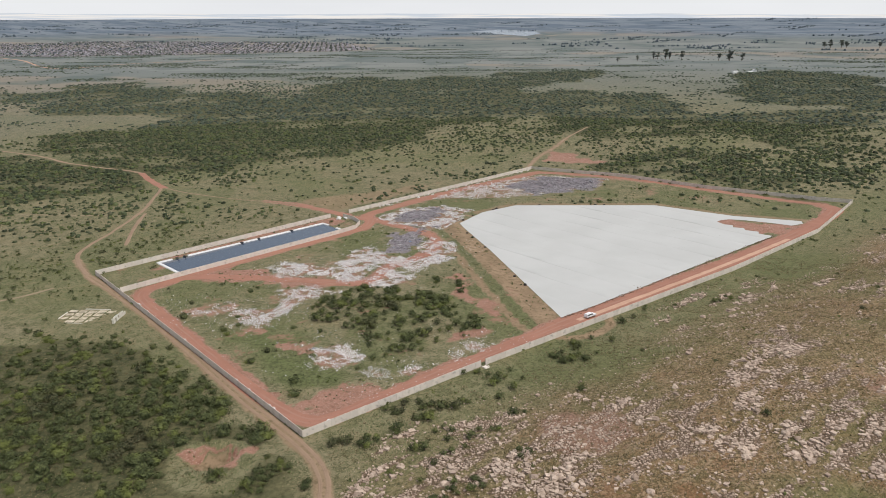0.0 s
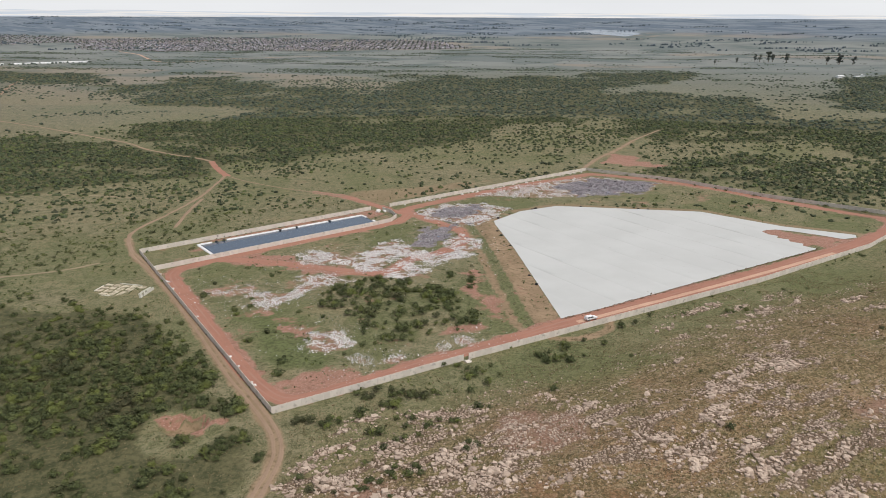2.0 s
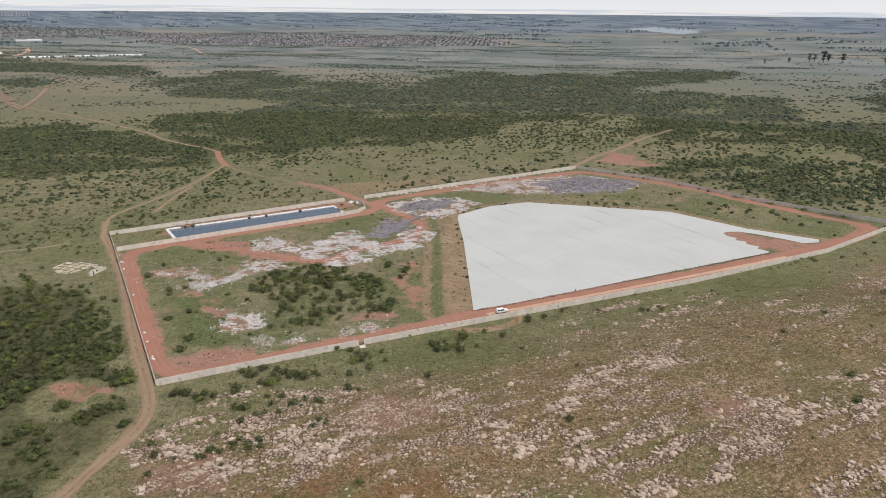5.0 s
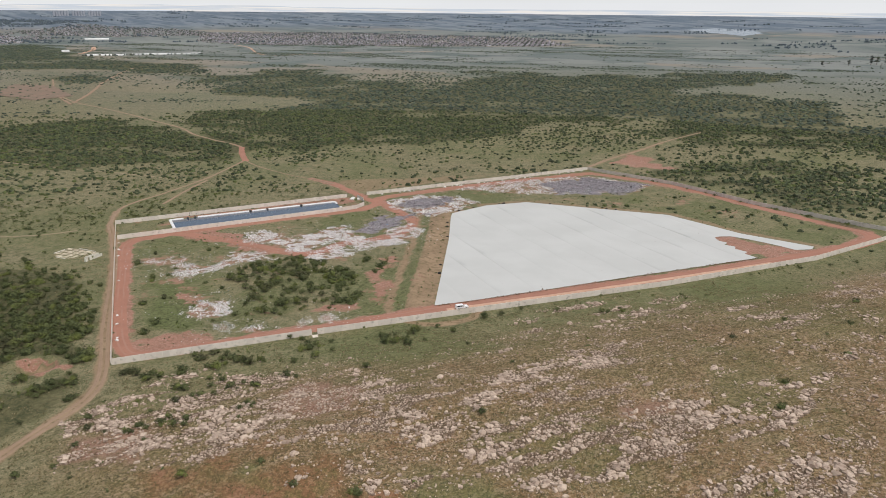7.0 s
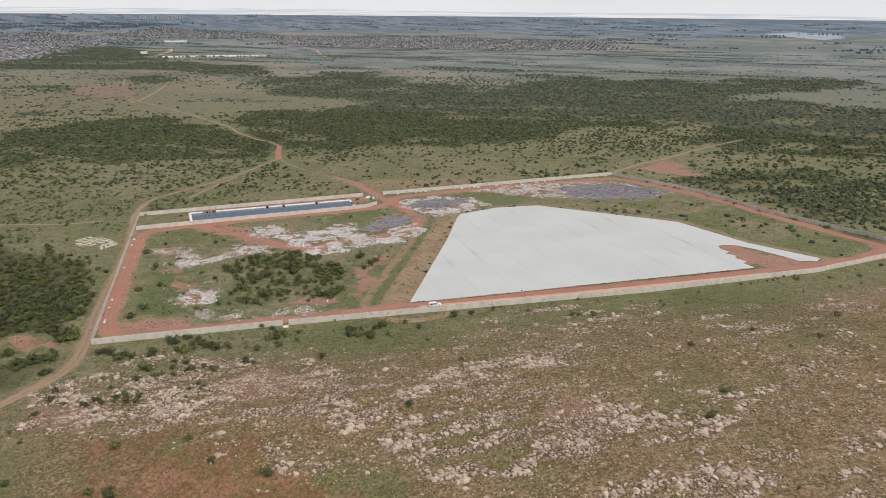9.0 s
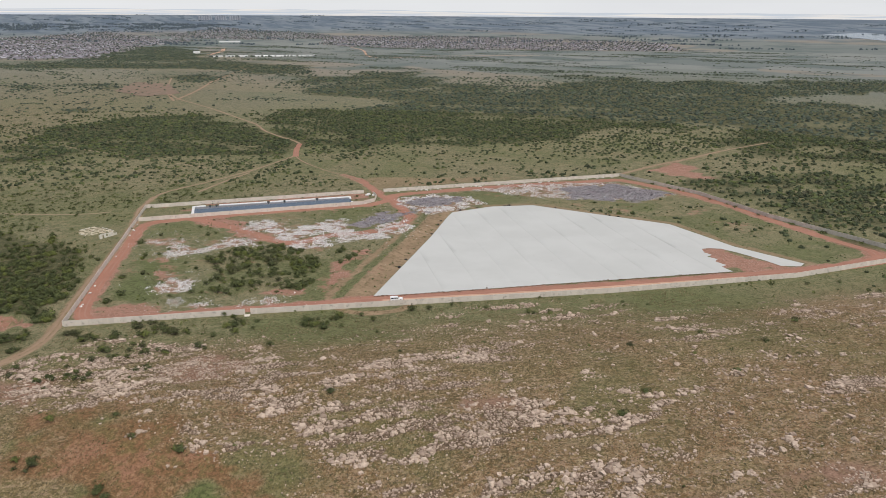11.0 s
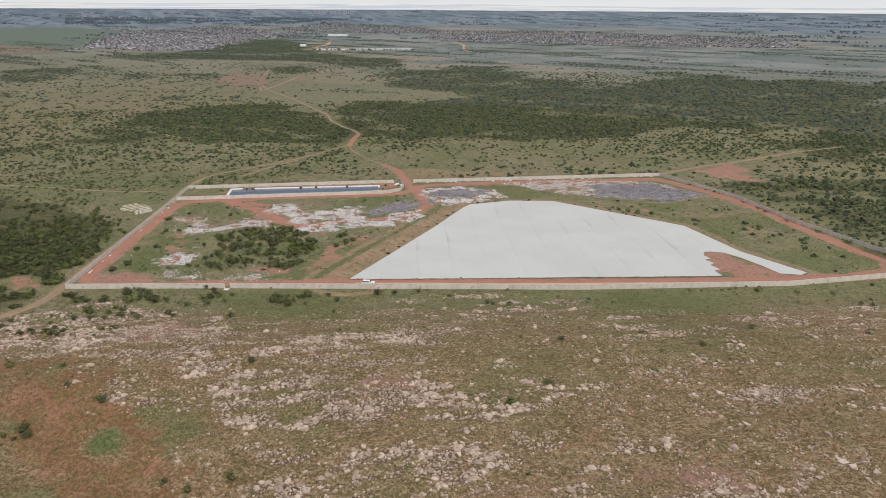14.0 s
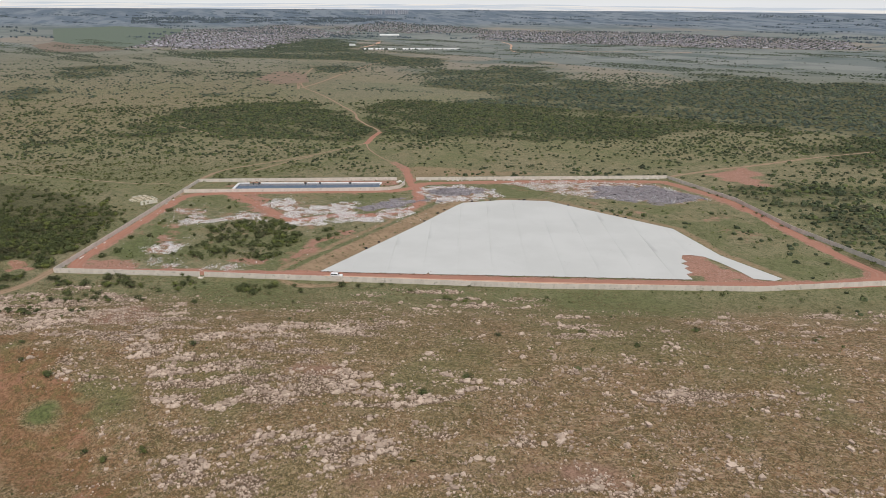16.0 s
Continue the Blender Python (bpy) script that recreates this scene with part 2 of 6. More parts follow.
WASTE_H2 = [(-25.6, 210.5), (-23.6, 213), (-19.8, 206.4), (-22, 206.3)]
WASTE_H3 = [(2.8, 221.6), (7.3, 230.5), (17.6, 231.7), (11.5, 224.7), (4.1, 219.3)]
ASH_A = [(-27, 370), (-12, 384), (-8, 356), (-18, 341), (-26, 342)]
ASH_B = [(-23, 421), (-1, 432), (-3, 412), (-23, 402)]
ASH_C = [(46.5, 490.5), (75.0, 523.8), (118.3, 507.5), (100.0, 476.9), (63.1, 462.6)]
WASTES = [WASTE_A, WASTE_A2, WASTE_B, WASTE_C, WASTE_C2, WASTE_D, WASTE_E, WASTE_F, WASTE_F2, WASTE_G, WASTE_G2, WASTE_H, WASTE_H2, WASTE_H3]
ASHES = [ASH_A, ASH_B, ASH_C]
SITE = WALL_WEST[::-1] + WALL_SOUTH[1:] + WALL_EAST[::-1][1:] + [(-58.0, 421.6), (-68.0, 412.4)]
ROCK_HILL = [(-20.0, 150.0), (-2.0, 178.0), (34.0, 200.0), (80.0, 225.0), (130.0, 262.0), (200.0, 320.0), (300.0, 420.0), (420.0, 460.0), (420.0, 200.0), (260.0, 60.0), (125.0, 100.0), (108.0, 130.0), (84.0, 134.0), (60.0, 130.0), (16.0, 132.0)]


THICKETS = [
    [(-651, 1055), (-625, 1099), (-660, 1291), (-548, 1289), (-409, 1147), (-327, 1144), (-228, 1099), (-161, 909), (-219, 911), (-285, 939), (-367, 961), (-402, 918), (-467, 903), (-548, 932)],
    [(-376, 743), (-345, 813), (-320, 889), (-242, 863), (-185, 883), (-125, 962), (0, 1166), (123, 1359), (253, 1507), (302, 1406), (215, 1273), (120, 1174), (195, 1150), (261, 1086), (247, 960), (209, 878), (147, 859), (95, 816), (47, 777), (0, 770), (-37, 729), (-74, 640), (-113, 628), (-156, 638), (-196, 632), (-219, 595), (-239, 573), (-306, 597), (-357, 648), (-403, 693)],
    [(152, 686), (198, 763), (261, 831), (352, 863), (429, 881), (572, 926), (383, 607), (342, 612), (309, 625), (294, 648), (260, 683), (207, 689)],
    [(581, 1477), (721, 1508), (792, 1297), (539, 870), (442, 910), (418, 1032), (364, 1090), (462, 1167)],
    [(-520, 522), (-516, 559), (-512, 606), (-454, 663), (-371, 636), (-286, 570), (-241, 550), (-212, 499), (-251, 470), (-294, 467), (-337, 450), (-365, 425), (-371, 399)],
    [(-586, 952), (-572, 1006), (-458, 1010), (-404, 950), (-357, 1008), (-287, 1180), (-180, 1338), (-12, 1408), (190, 1517), (331, 1546), (317, 1421), (184, 1265), (101, 1146), (206, 1210), (273, 1100), (253, 971), (200, 926), (138, 878), (3, 765), (-58, 654), (-87, 630), (-135, 628), (-186, 609), (-231, 554), (-305, 595), (-371, 667), (-344, 726), (-287, 800), (-340, 901), (-460, 874)],
    [(-410, 291), (-434, 345), (-491, 430), (-514, 511), (-474, 624), (-394, 632), (-250, 549), (-234, 519), (-279, 466), (-343, 414), (-397, 346)],
    [(-402, 736), (-419, 850), (-308, 1002), (-200, 1158), (-82, 1321), (32, 1429), (133, 933), (64, 849), (-58, 719), (-144, 644), (-182, 568), (-233, 564), (-325, 634)],
    [(-1453, 971), (-1455, 1220), (-1666, 1402), (-1788, 1698), (-1535, 1661), (-1138, 1331), (-980, 1299), (-863, 1341), (-641, 1095), (-796, 1121), (-990, 1132), (-1174, 1032), (-1338, 953)],
    [(120, 862), (174, 932), (234, 1011), (342, 1115), (282, 736), (249, 709), (215, 743), (172, 743)],
    [(75, 747), (100, 827), (160, 918), (193, 680), (159, 681)],
    [(126, 534), (148, 578), (198, 613), (230, 453), (209, 466), (172, 499)],
    [(169, 548), (205, 594), (263, 615), (239, 465), (208, 499)],
]
STRIPS = [
    [(-1108, 563), (-1214, 623), (-1193, 748), (-1098, 714), (-969, 593), (-1019, 539)],
    [(-849, 400), (-899, 454), (-828, 475), (-747, 395), (-767, 374)],
    [(-991, 727), (-989, 783), (-890, 727), (-888, 683)],
    [(-890, 806), (-884, 844), (-813, 808), (-804, 773)],
    [(-630, 574), (-656, 610), (-641, 629), (-599, 598)],
    [(-573, 649), (-591, 731), (-572, 771), (-533, 738), (-548, 659)],
    [(-892, 977), (-908, 1063), (-824, 1052), (-749, 957), (-785, 919)],
    [(-636, 993), (-666, 1123), (-575, 1214), (-469, 1233), (-404, 1150), (-445, 1042), (-468, 904)],
    [(-296, 1368), (-244, 1450), (-113, 1394), (-101, 1328), (-215, 1328)],
]
MIXED = [
    [(-624, 330), (-671, 382), (-560, 429), (-546, 514), (-525, 573), (-501, 402), (-417, 338), (-364, 373), (-309, 383), (-222, 321), (-195, 266), (-222, 240), (-314, 234)],
    [(-234, 573), (-205, 584), (-169, 571), (-109, 602), (-78, 589), (-101, 557), (-145, 518), (-168, 509), (-203, 512)],
    [(166, 542), (216, 574), (266, 581), (299, 529), (257, 456), (228, 450), (202, 478)],
    [(0, 745), (139, 812), (169, 768), (107, 684), (59, 628), (8, 648)],
    [(130, 665), (179, 642), (271, 664), (239, 461), (208, 499), (169, 559)],
    [(112, 619), (193, 680), (224, 465), (195, 497)],
    [(-357, 359), (-219, 513), (-117, 422), (-167, 345), (-214, 300)],
]
MEADOWS = [
    [(114, 1157), (215, 1273), (320, 1343), (411, 1331), (473, 1247), (427, 1172), (339, 1092), (273, 1100), (197, 1167)],
    [(-636, 648), (-523, 675), (-443, 708), (-312, 848), (-379, 907), (-510, 904), (-610, 942), (-758, 921), (-627, 744)],
]
DENSE_EAST = [(112, 560), (163.8, 512), (201.5, 482), (236, 458), (262, 450), (300, 462), (420, 640), (308.8, 633), (229, 600), (160.5, 560)]
LEDGES = [
    [(-26.1, 140.2), (-19.4, 156.4), (-14.3, 169.4), (-3.1, 177), (17.5, 181.2), (34.7, 178.6), (49.7, 184), (63, 182), (85.7, 183.9), (99.9, 195.9), (108.7, 210.6), (118.9, 221.7), (119.7, 211.4), (106.3, 190.9), (95.3, 178.3), (86.6, 170.2), (82.1, 154.3), (74.2, 149.8), (64.6, 155.8), (56.2, 155.8), (48.9, 147.3), (37.3, 146.1), (34.2, 138.4), (28.5, 131.1), (20.5, 126.6), (14.9, 123.5), (-10.3, 120.7)],
    [(87.1, 161.7), (101.4, 173.5), (116.4, 180.2), (126.2, 188.6), (147.7, 193.3), (144, 176), (132.3, 163.1), (118.1, 152.7), (111.9, 154.9), (102.5, 143.4), (93.5, 145.2), (87.7, 152.8)],
    [(152.3, 194.2), (171, 214.2), (177.6, 211.8), (165.2, 173), (156.6, 173.4), (149.1, 174.5)],
    [(60, 139.6), (71.1, 143.1), (76.5, 133.6), (62.2, 130.4)],
    [(122.1, 183), (136.2, 189.4), (155.1, 193.2), (161, 204.5), (168.7, 206.3), (171.2, 191.8), (159.6, 180.9), (153.7, 172.7), (144.5, 172.1), (139.3, 163.2), (134.8, 160.7)],
    [(143.4, 145.8), (143.6, 155.3), (157.5, 170.7), (168, 178.2), (170.4, 175.5), (176.8, 172.5), (186.8, 186.8), (198.3, 198.1), (210.2, 211.4), (210.7, 205.3), (197.8, 192.2), (188, 181.3), (180.1, 170.3), (175.1, 160.9)],
    [(208.4, 234.3), (219.3, 254.7), (232.3, 257), (232.2, 249.9), (222.5, 242.2), (213.1, 229.2)],
    [(213.6, 221.2), (221.4, 230.4), (220.4, 216.9), (212.7, 214.2)],
    [(214, 193.4), (223.3, 197.6), (231.1, 199.5), (231, 191.6), (214.8, 182.4)],
    [(-20.9, 137.6), (-20.7, 153.1), (-11.3, 163.9), (5.5, 160.8), (0.1, 176.2), (10.9, 182.2), (31.4, 165.2), (49.3, 146.4), (43, 139.7), (25.4, 133.6), (12.4, 129.3), (8.8, 121.2)],
    [(46.2, 157.2), (47, 172.4), (68.1, 175.9), (87.5, 191.4), (105.3, 212.6), (118.8, 188.9), (105.4, 177.9), (94.1, 171.2), (83, 159.5), (65.4, 155.1), (56.7, 150.3)],
    [(70.6, 132.2), (72.4, 146.2), (82.6, 146.6), (89.9, 147.4), (88.5, 153.4), (100.4, 163), (123.6, 180.5), (134.8, 160.7), (125.8, 152.8), (115.6, 152.6), (106.6, 145.6), (95, 141.9), (87.1, 137.9), (75.3, 129.9)],
    [(116.3, 142.4), (123.2, 151.7), (129.1, 147.7), (135.8, 147.2), (135, 143.5), (124.2, 140.7), (119.1, 138.6)],
    [(130.6, 130.5), (134.7, 139.2), (149.6, 139.8), (160.3, 143.9), (162.5, 139.3), (136.3, 129.1)],
    [(205, 229.1), (214.7, 244.3), (232.1, 257.8), (230.8, 248.6), (218.2, 236.8)],
]
SCATTERED = [
    [(74.7, 234.4), (81.7, 249.8), (102.7, 271.9), (138, 299), (145, 285), (137.5, 262.2), (117.7, 240.9), (86.6, 236.1)],
    [(147.2, 250.7), (163, 273), (162.5, 261.6), (149.3, 247.1)],
    [(166.5, 262.5), (183, 269), (175.8, 249.3), (165.6, 251.2)],
    [(110.8, 202.9), (100.3, 221.3), (118, 237.2), (133.1, 231.1), (126, 210.9)],
    [(84.5, 256.4), (104.9, 277.2), (138, 292.6), (138.4, 276.4), (122.3, 258.5), (100, 255.6)],
    [(149.2, 254.9), (157.5, 277.6), (170.9, 282.1), (187.2, 276.6), (178.4, 261.7), (154.3, 250.9)],
    [(192.5, 295.5), (202, 319), (218, 322), (214.6, 299.5)],
    [(218, 342), (235, 355), (234, 319), (225, 325)],
    [(116, 193.7), (131, 208.5), (141.4, 210.4), (136.9, 195.6), (120.5, 185.9)],
    [(158.3, 207.9), (186.7, 224.7), (187.8, 218.4), (160.2, 202)],
    [(171.3, 166.4), (181.1, 184.8), (193.5, 192.5), (185.9, 175.4)],
    [(250.6, 278), (259.4, 284), (261.8, 269.3), (255.5, 263.9)],
    [(184.5, 237), (204.3, 246.2), (202.2, 236.3), (187.4, 229.9)],
    [(138.6, 243.4), (148.9, 270.5), (162.3, 272.8), (156.5, 246.3)],
    [(199.8, 309.2), (223.7, 327.5), (235.8, 323.7), (215.2, 294.6)],
]
PINK_SOIL = [
    [(185.1, 166), (192.6, 177.5), (201.9, 190.5), (213.3, 204), (231.1, 199.5), (231, 191.6)],
    [(117.1, 184), (138.3, 192.5), (138.9, 183.9), (124.7, 174.2)],
    [(-21.1, 133.4), (-10.8, 142.8), (4.7, 141.8), (11.9, 123.4), (-10.3, 120.7)],
    [(22.6, 177.4), (35.1, 183), (50.7, 179.6), (55.2, 160.1), (41.3, 152.3), (27.7, 155)],
    [(168.7, 154.2), (181.8, 167.8), (204.1, 183.3), (219.7, 183.2), (173.6, 147)],
]
GREEN_SLOPE = [
    [(136, 306), (158, 326), (184, 333), (202, 319), (180.8, 295.7), (150.2, 281.6)],
    [(36.9, 238.9), (52.6, 233.5), (73.2, 226.6), (94.9, 226.8), (74, 210.1), (55.6, 195.5), (34.5, 195.4), (20.6, 196.9), (14.1, 208.1)],
    [(74.8, 123.8), (78.2, 142.6), (92.7, 146.4), (107.4, 137.5), (92.7, 132.8), (88.2, 125)],
]


def along(x, y):
    """Metres along the south wall and out from it."""
    px, py = np.asarray(x, float) + 45, np.asarray(y, float) - 174
    return 0.764 * px + 0.646 * py, 0.646 * px - 0.764 * py


def terrain(x, y):
    x, y = np.asarray(x, float), np.asarray(y, float)
    r = np.hypot(x - 60, y - 100)
    k = 500 / np.maximum(r, 500)
    z = 0.0185 * (60 + (x - 60) * k) - 0.0184 * (100 + (y - 100) * k) + 3.0
    s, d = along(x, y)
    z = z + 7 * step(26, 90, d) * (1 - step(12, 55, d - 53 - 0.5 * s)) * step(-30, 60, s) * (1 - 0.4 * step(250, 600, s))
    z = z - 4.0 * step(172, 148, y) * np.exp(-((x - 105) / 50) ** 2) * (y > 40)
    return z + 118 * np.minimum(np.maximum(r / 2300 - 1, 0) ** 2, 0.70)


def relief(x, y):
    """The ground with its pond, berm and uneven places."""
    x, y = np.asarray(x, float), np.asarray(y, float)
    z = terrain(x, y)
    near = (np.abs(x) < 320) & (y > 60) & (y < 620)
    dp = np.where(near, region(x, y, POND), -50)
    z = z - 1.6 * step(-0.6, 3.0, dp)
    db = np.where(near, dist_line(x, y, BERM), 99)
    z = z + 0.9 * np.exp(-(db / 3.5) ** 2)
    dc = np.where(near, np.hypot((x + 62.3) / 7.0, (y - 162.4) / 5.6), 9)
    z = z - 3.6 * step(1.0, 0.80, dc) + 0.8 * np.exp(-((dc - 1.2) / 0.22) ** 2) * step(-0.4, 0.6, x + 0.6 * y - 36)
    s, d = along(x, y)
    rough = step(34, 60, d) * (1 - step(500, 800, d))
    return z + rough * 1.1 * (fbm(s / 14, d / 4, 21, 3) - 0.5)


# ---- meshes from arrays ----
def mesh_from(name, verts, faces, mats, index=None, flat=True):
    """faces: an array (n, 3) or (n, 4)."""
    verts, faces = np.asarray(verts, np.float32), np.asarray(faces, np.int32)
    n, k = faces.shape
    me = bpy.data.meshes.new(name)
    me.vertices.add(len(verts))
    me.vertices.foreach_set("co", verts.ravel())
    me.loops.add(n * k)
    me.loops.foreach_set("vertex_index", faces.ravel())
    me.polygons.add(n)
    me.polygons.foreach_set("loop_start", np.arange(0, n * k, k, dtype=np.int32))
    me.polygons.foreach_set("use_smooth", np.full(n, not flat))
    for m in mats:
        me.materials.append(m)
    if index is not None:
        me.polygons.foreach_set("material_index", np.asarray(index, np.int32))
    me.update(calc_edges=True)
    me.validate()
    return me


def obj_from(name, verts, faces, mats, index=None, flat=True):
    return new(name, mesh_from(name, verts, faces, mats, index, flat))


def part(name, bm, material, parent, label=""):
    me = bpy.data.meshes.new(name)
    bm.to_mesh(me)
    bm.free()
    me.materials.append(material)
    ob = new(name, me)
    ob.parent = parent
    return tagged(ob, label) if label else ob


def thing(name, m, label, category, group="", kind=""):
    ob = new(name)
    ob.empty_display_size = 0.3
    ob.matrix_basis = m
    return tagged(ob, label, category, group, kind)


def box(bm, x0, x1, y0, y1, z0, z1):
    v = [bm.verts.new((x, y, z)) for z in (z0, z1) for y in (y0, y1) for x in (x0, x1)]
    for f in ((0, 2, 3, 1), (4, 5, 7, 6), (0, 1, 5, 4), (1, 3, 7, 5), (3, 2, 6, 7), (2, 0, 4, 6)):
        bm.faces.new([v[i] for i in f])
    return v


# ---- materials ----
class Nodes:
    def __init__(self, name):
        self.mat = bpy.data.materials.new(name)
        self.mat.use_nodes = True
        self.n, self.l = self.mat.node_tree.nodes, self.mat.node_tree.links
        self.bsdf = self.n["Principled BSDF"]
        self.bsdf.inputs["Specular IOR Level"].default_value = 0.2
        self.pos = self.n.new("ShaderNodeNewGeometry").outputs["Position"]

    def noise(self, scale, detail=4, stretch=None, rough=0.55):
        v = self.pos
        if stretch:
            m = self.n.new("ShaderNodeMapping")
            m.vector_type = "TEXTURE"
            m.inputs["Rotation"].default_value = (0, 0, -stretch[0])
            m.inputs["Scale"].default_value = (1 / stretch[1], 1 / stretch[2], 1)
            self.l.new(v, m.inputs[0])
            v = m.outputs[0]
        t = self.n.new("ShaderNodeTexNoise")
        t.inputs["Scale"].default_value = scale
        t.inputs["Detail"].default_value = detail
        t.inputs["Roughness"].default_value = rough
        self.l.new(v, t.inputs["Vector"])
        return t.outputs[0]

    def ramp(self, v, a, b, lo=0.0, hi=1.0):
        t = self.n.new("ShaderNodeMapRange")
        t.interpolation_type = "SMOOTHSTEP"
        t.inputs["From Min"].default_value, t.inputs["From Max"].default_value = a, b
        t.inputs["To Min"].default_value, t.inputs["To Max"].default_value = lo, hi
        self.l.new(v, t.inputs[0])
        return t.outputs[0]

    def math(self, op, a, b):
        t = self.n.new("ShaderNodeMath")
        t.operation = op
        for i, v in enumerate((a, b)):
            if isinstance(v, (int, float)):
                t.inputs[i].default_value = v
            else:
                self.l.new(v, t.inputs[i])
        return t.outputs[0]

    def mix(self, f, a, b, blend="MIX"):
        t = self.n.new("ShaderNodeMix")
        t.data_type, t.blend_type = "RGBA", blend
        for key, v in (("Factor", f), ("A", a), ("B", b)):
            if isinstance(v, (int, float)):
                t.inputs[key].default_value = v
            elif isinstance(v, tuple):
                t.inputs[key].default_value = (*v, 1)
            else:
                self.l.new(v, t.inputs[key])
        return t.outputs["Result"]

    def attr(self, name, channel=None):
        t = self.n.new("ShaderNodeAttribute")
        t.attribute_name = name
        if channel is None:
            return t.outputs["Fac"]
        s = self.n.new("ShaderNodeSeparateColor")
        self.l.new(t.outputs["Color"], s.inputs[0])
        return s.outputs[channel]

    def random(self, island=True):
        if island:
            return self.n.new("ShaderNodeNewGeometry").outputs["Random Per Island"]
        return self.n.new("ShaderNodeObjectInfo").outputs["Random"]

    def done(self, colour, rough=0.9, bump=None, strength=0.4, distance=0.1):
        if isinstance(colour, tuple):
            self.bsdf.inputs["Base Color"].default_value = (*colour, 1)
        else:
            self.l.new(colour, self.bsdf.inputs["Base Color"])
        if isinstance(rough, float):
            self.bsdf.inputs["Roughness"].default_value = rough
        else:
            self.l.new(rough, self.bsdf.inputs["Roughness"])
        if bump is not None:
            b = self.n.new("ShaderNodeBump")
            b.inputs["Strength"].default_value, b.inputs["Distance"].default_value = strength, distance
            self.l.new(bump, b.inputs["Height"])
            self.l.new(b.outputs[0], self.bsdf.inputs["Normal"])
        return self.mat


def ground_material():
    q = Nodes("veld ground")
    fine, mid, big = q.noise(1.5, 5, rough=0.8), q.noise(0.09, 5), q.noise(0.011, 4)
    tuft = q.noise(0.42, 6, rough=0.75)
    speck = q.noise(2.6, 3, rough=0.7)
    streak = q.noise(0.55, 5, (-0.70, 0.40, 1.0), 0.75)
    clump, scrap = q.noise(0.21, 6, rough=0.72), q.noise(0.75, 5, rough=0.8)
    grass = q.mix(q.ramp(clump, 0.42, 0.58), (0.122, 0.118, 0.062), (0.228, 0.200, 0.122))
    grass = q.mix(q.ramp(big, 0.38, 0.62), grass, q.mix(0.5, grass, (0.140, 0.146, 0.066)))
    grass = q.mix(q.ramp(mid, 0.50, 0.66), grass, q.mix(0.5, grass, (0.25, 0.20, 0.115)))
    grass = q.mix(q.ramp(scrap, 0.50, 0.59), grass, q.mix(0.75, grass, (0.058, 0.066, 0.026)))
    grass = q.mix(q.ramp(fine, 0.53, 0.60), grass, q.mix(0.7, grass, (0.045, 0.050, 0.022)))
    grass = q.mix(q.ramp(speck, 0.57, 0.64), grass, (0.32, 0.27, 0.165))
    dry = q.mix(q.ramp(mid, 0.38, 0.62), (0.140, 0.094, 0.041), (0.208, 0.122, 0.064))
    dry = q.mix(q.ramp(streak, 0.50, 0.62), dry, (0.298, 0.208, 0.132))
    dry = q.mix(q.ramp(big, 0.46, 0.60), dry, q.mix(0.5, dry, (0.150, 0.142, 0.060)))
    dry = q.mix(q.ramp(tuft, 0.50, 0.64), dry, q.mix(0.6, dry, (0.098, 0.080, 0.038)))
    dry = q.mix(q.ramp(scrap, 0.50, 0.60), dry, q.mix(0.6, dry, (0.085, 0.075, 0.030)))
    dry = q.mix(q.ramp(clump, 0.52, 0.64), dry, q.mix(0.45, dry, (0.125, 0.118, 0.045)))
    ledge = q.noise(0.9, 5, (-0.70, 0.30, 1.0), 0.8)
    dry = q.mix(q.ramp(ledge, 0.53, 0.60), dry, q.mix(0.7, dry, (0.34, 0.230, 0.162)))
    dry = q.mix(q.ramp(fine, 0.50, 0.60), dry, q.mix(0.8, dry, (0.048, 0.040, 0.024)))
    dry = q.mix(q.ramp(speck, 0.58, 0.66), dry, (0.33, 0.24, 0.15))
    fleck = q.noise(1.05, 4, rough=0.85)
    dry = q.mix(q.ramp(fleck, 0.54, 0.59), dry, q.mix(0.75, dry, (0.36, 0.275, 0.165)))
    dry = q.mix(q.ramp(fleck, 0.45, 0.40), dry, q.mix(0.6, dry, (0.055, 0.048, 0.020)))
    grass = q.mix(q.ramp(fleck, 0.55, 0.60), grass, q.mix(0.5, grass, (0.30, 0.255, 0.150)))
    col = q.mix(q.attr("cover_a", 2), grass, dry)
    lush = q.mix(q.ramp(scrap, 0.42, 0.60), (0.114, 0.138, 0.050), (0.060, 0.076, 0.027))
    col = q.mix(q.attr("cover_b", 0), col, lush)
    # undergrowth, darkened further for the shade in gaps between bushes
    under = q.mix(q.ramp(clump, 0.42, 0.60), (0.118, 0.110, 0.055), (0.058, 0.062, 0.028))
    under = q.mix(q.ramp(scrap, 0.46, 0.58), under, q.mix(0.7, under, (0.030, 0.036, 0.014)))
    under = q.mix(q.ramp(fine, 0.54, 0.62), under, (0.16, 0.14, 0.075))
    scree = q.mix(q.ramp(fine, 0.40, 0.60), (0.205, 0.145, 0.100), (0.075, 0.052, 0.034))
    col = q.mix(q.ramp(q.math("ADD", q.attr("cover_c", 0), q.math("MULTIPLY", tuft, 0.8)), 0.70, 1.05), col, scree)
    pink = q.mix(q.ramp(fine, 0.42, 0.60), (0.30, 0.185, 0.135), (0.15, 0.088, 0.058))
    col = q.mix(q.ramp(q.math("ADD", q.attr("cover_d", 1), q.math("MULTIPLY", clump, 0.9)), 0.80, 1.20), col, pink)
    rust = q.mix(q.ramp(tuft, 0.40, 0.60), (0.225, 0.120, 0.064), (0.152, 0.092, 0.044))
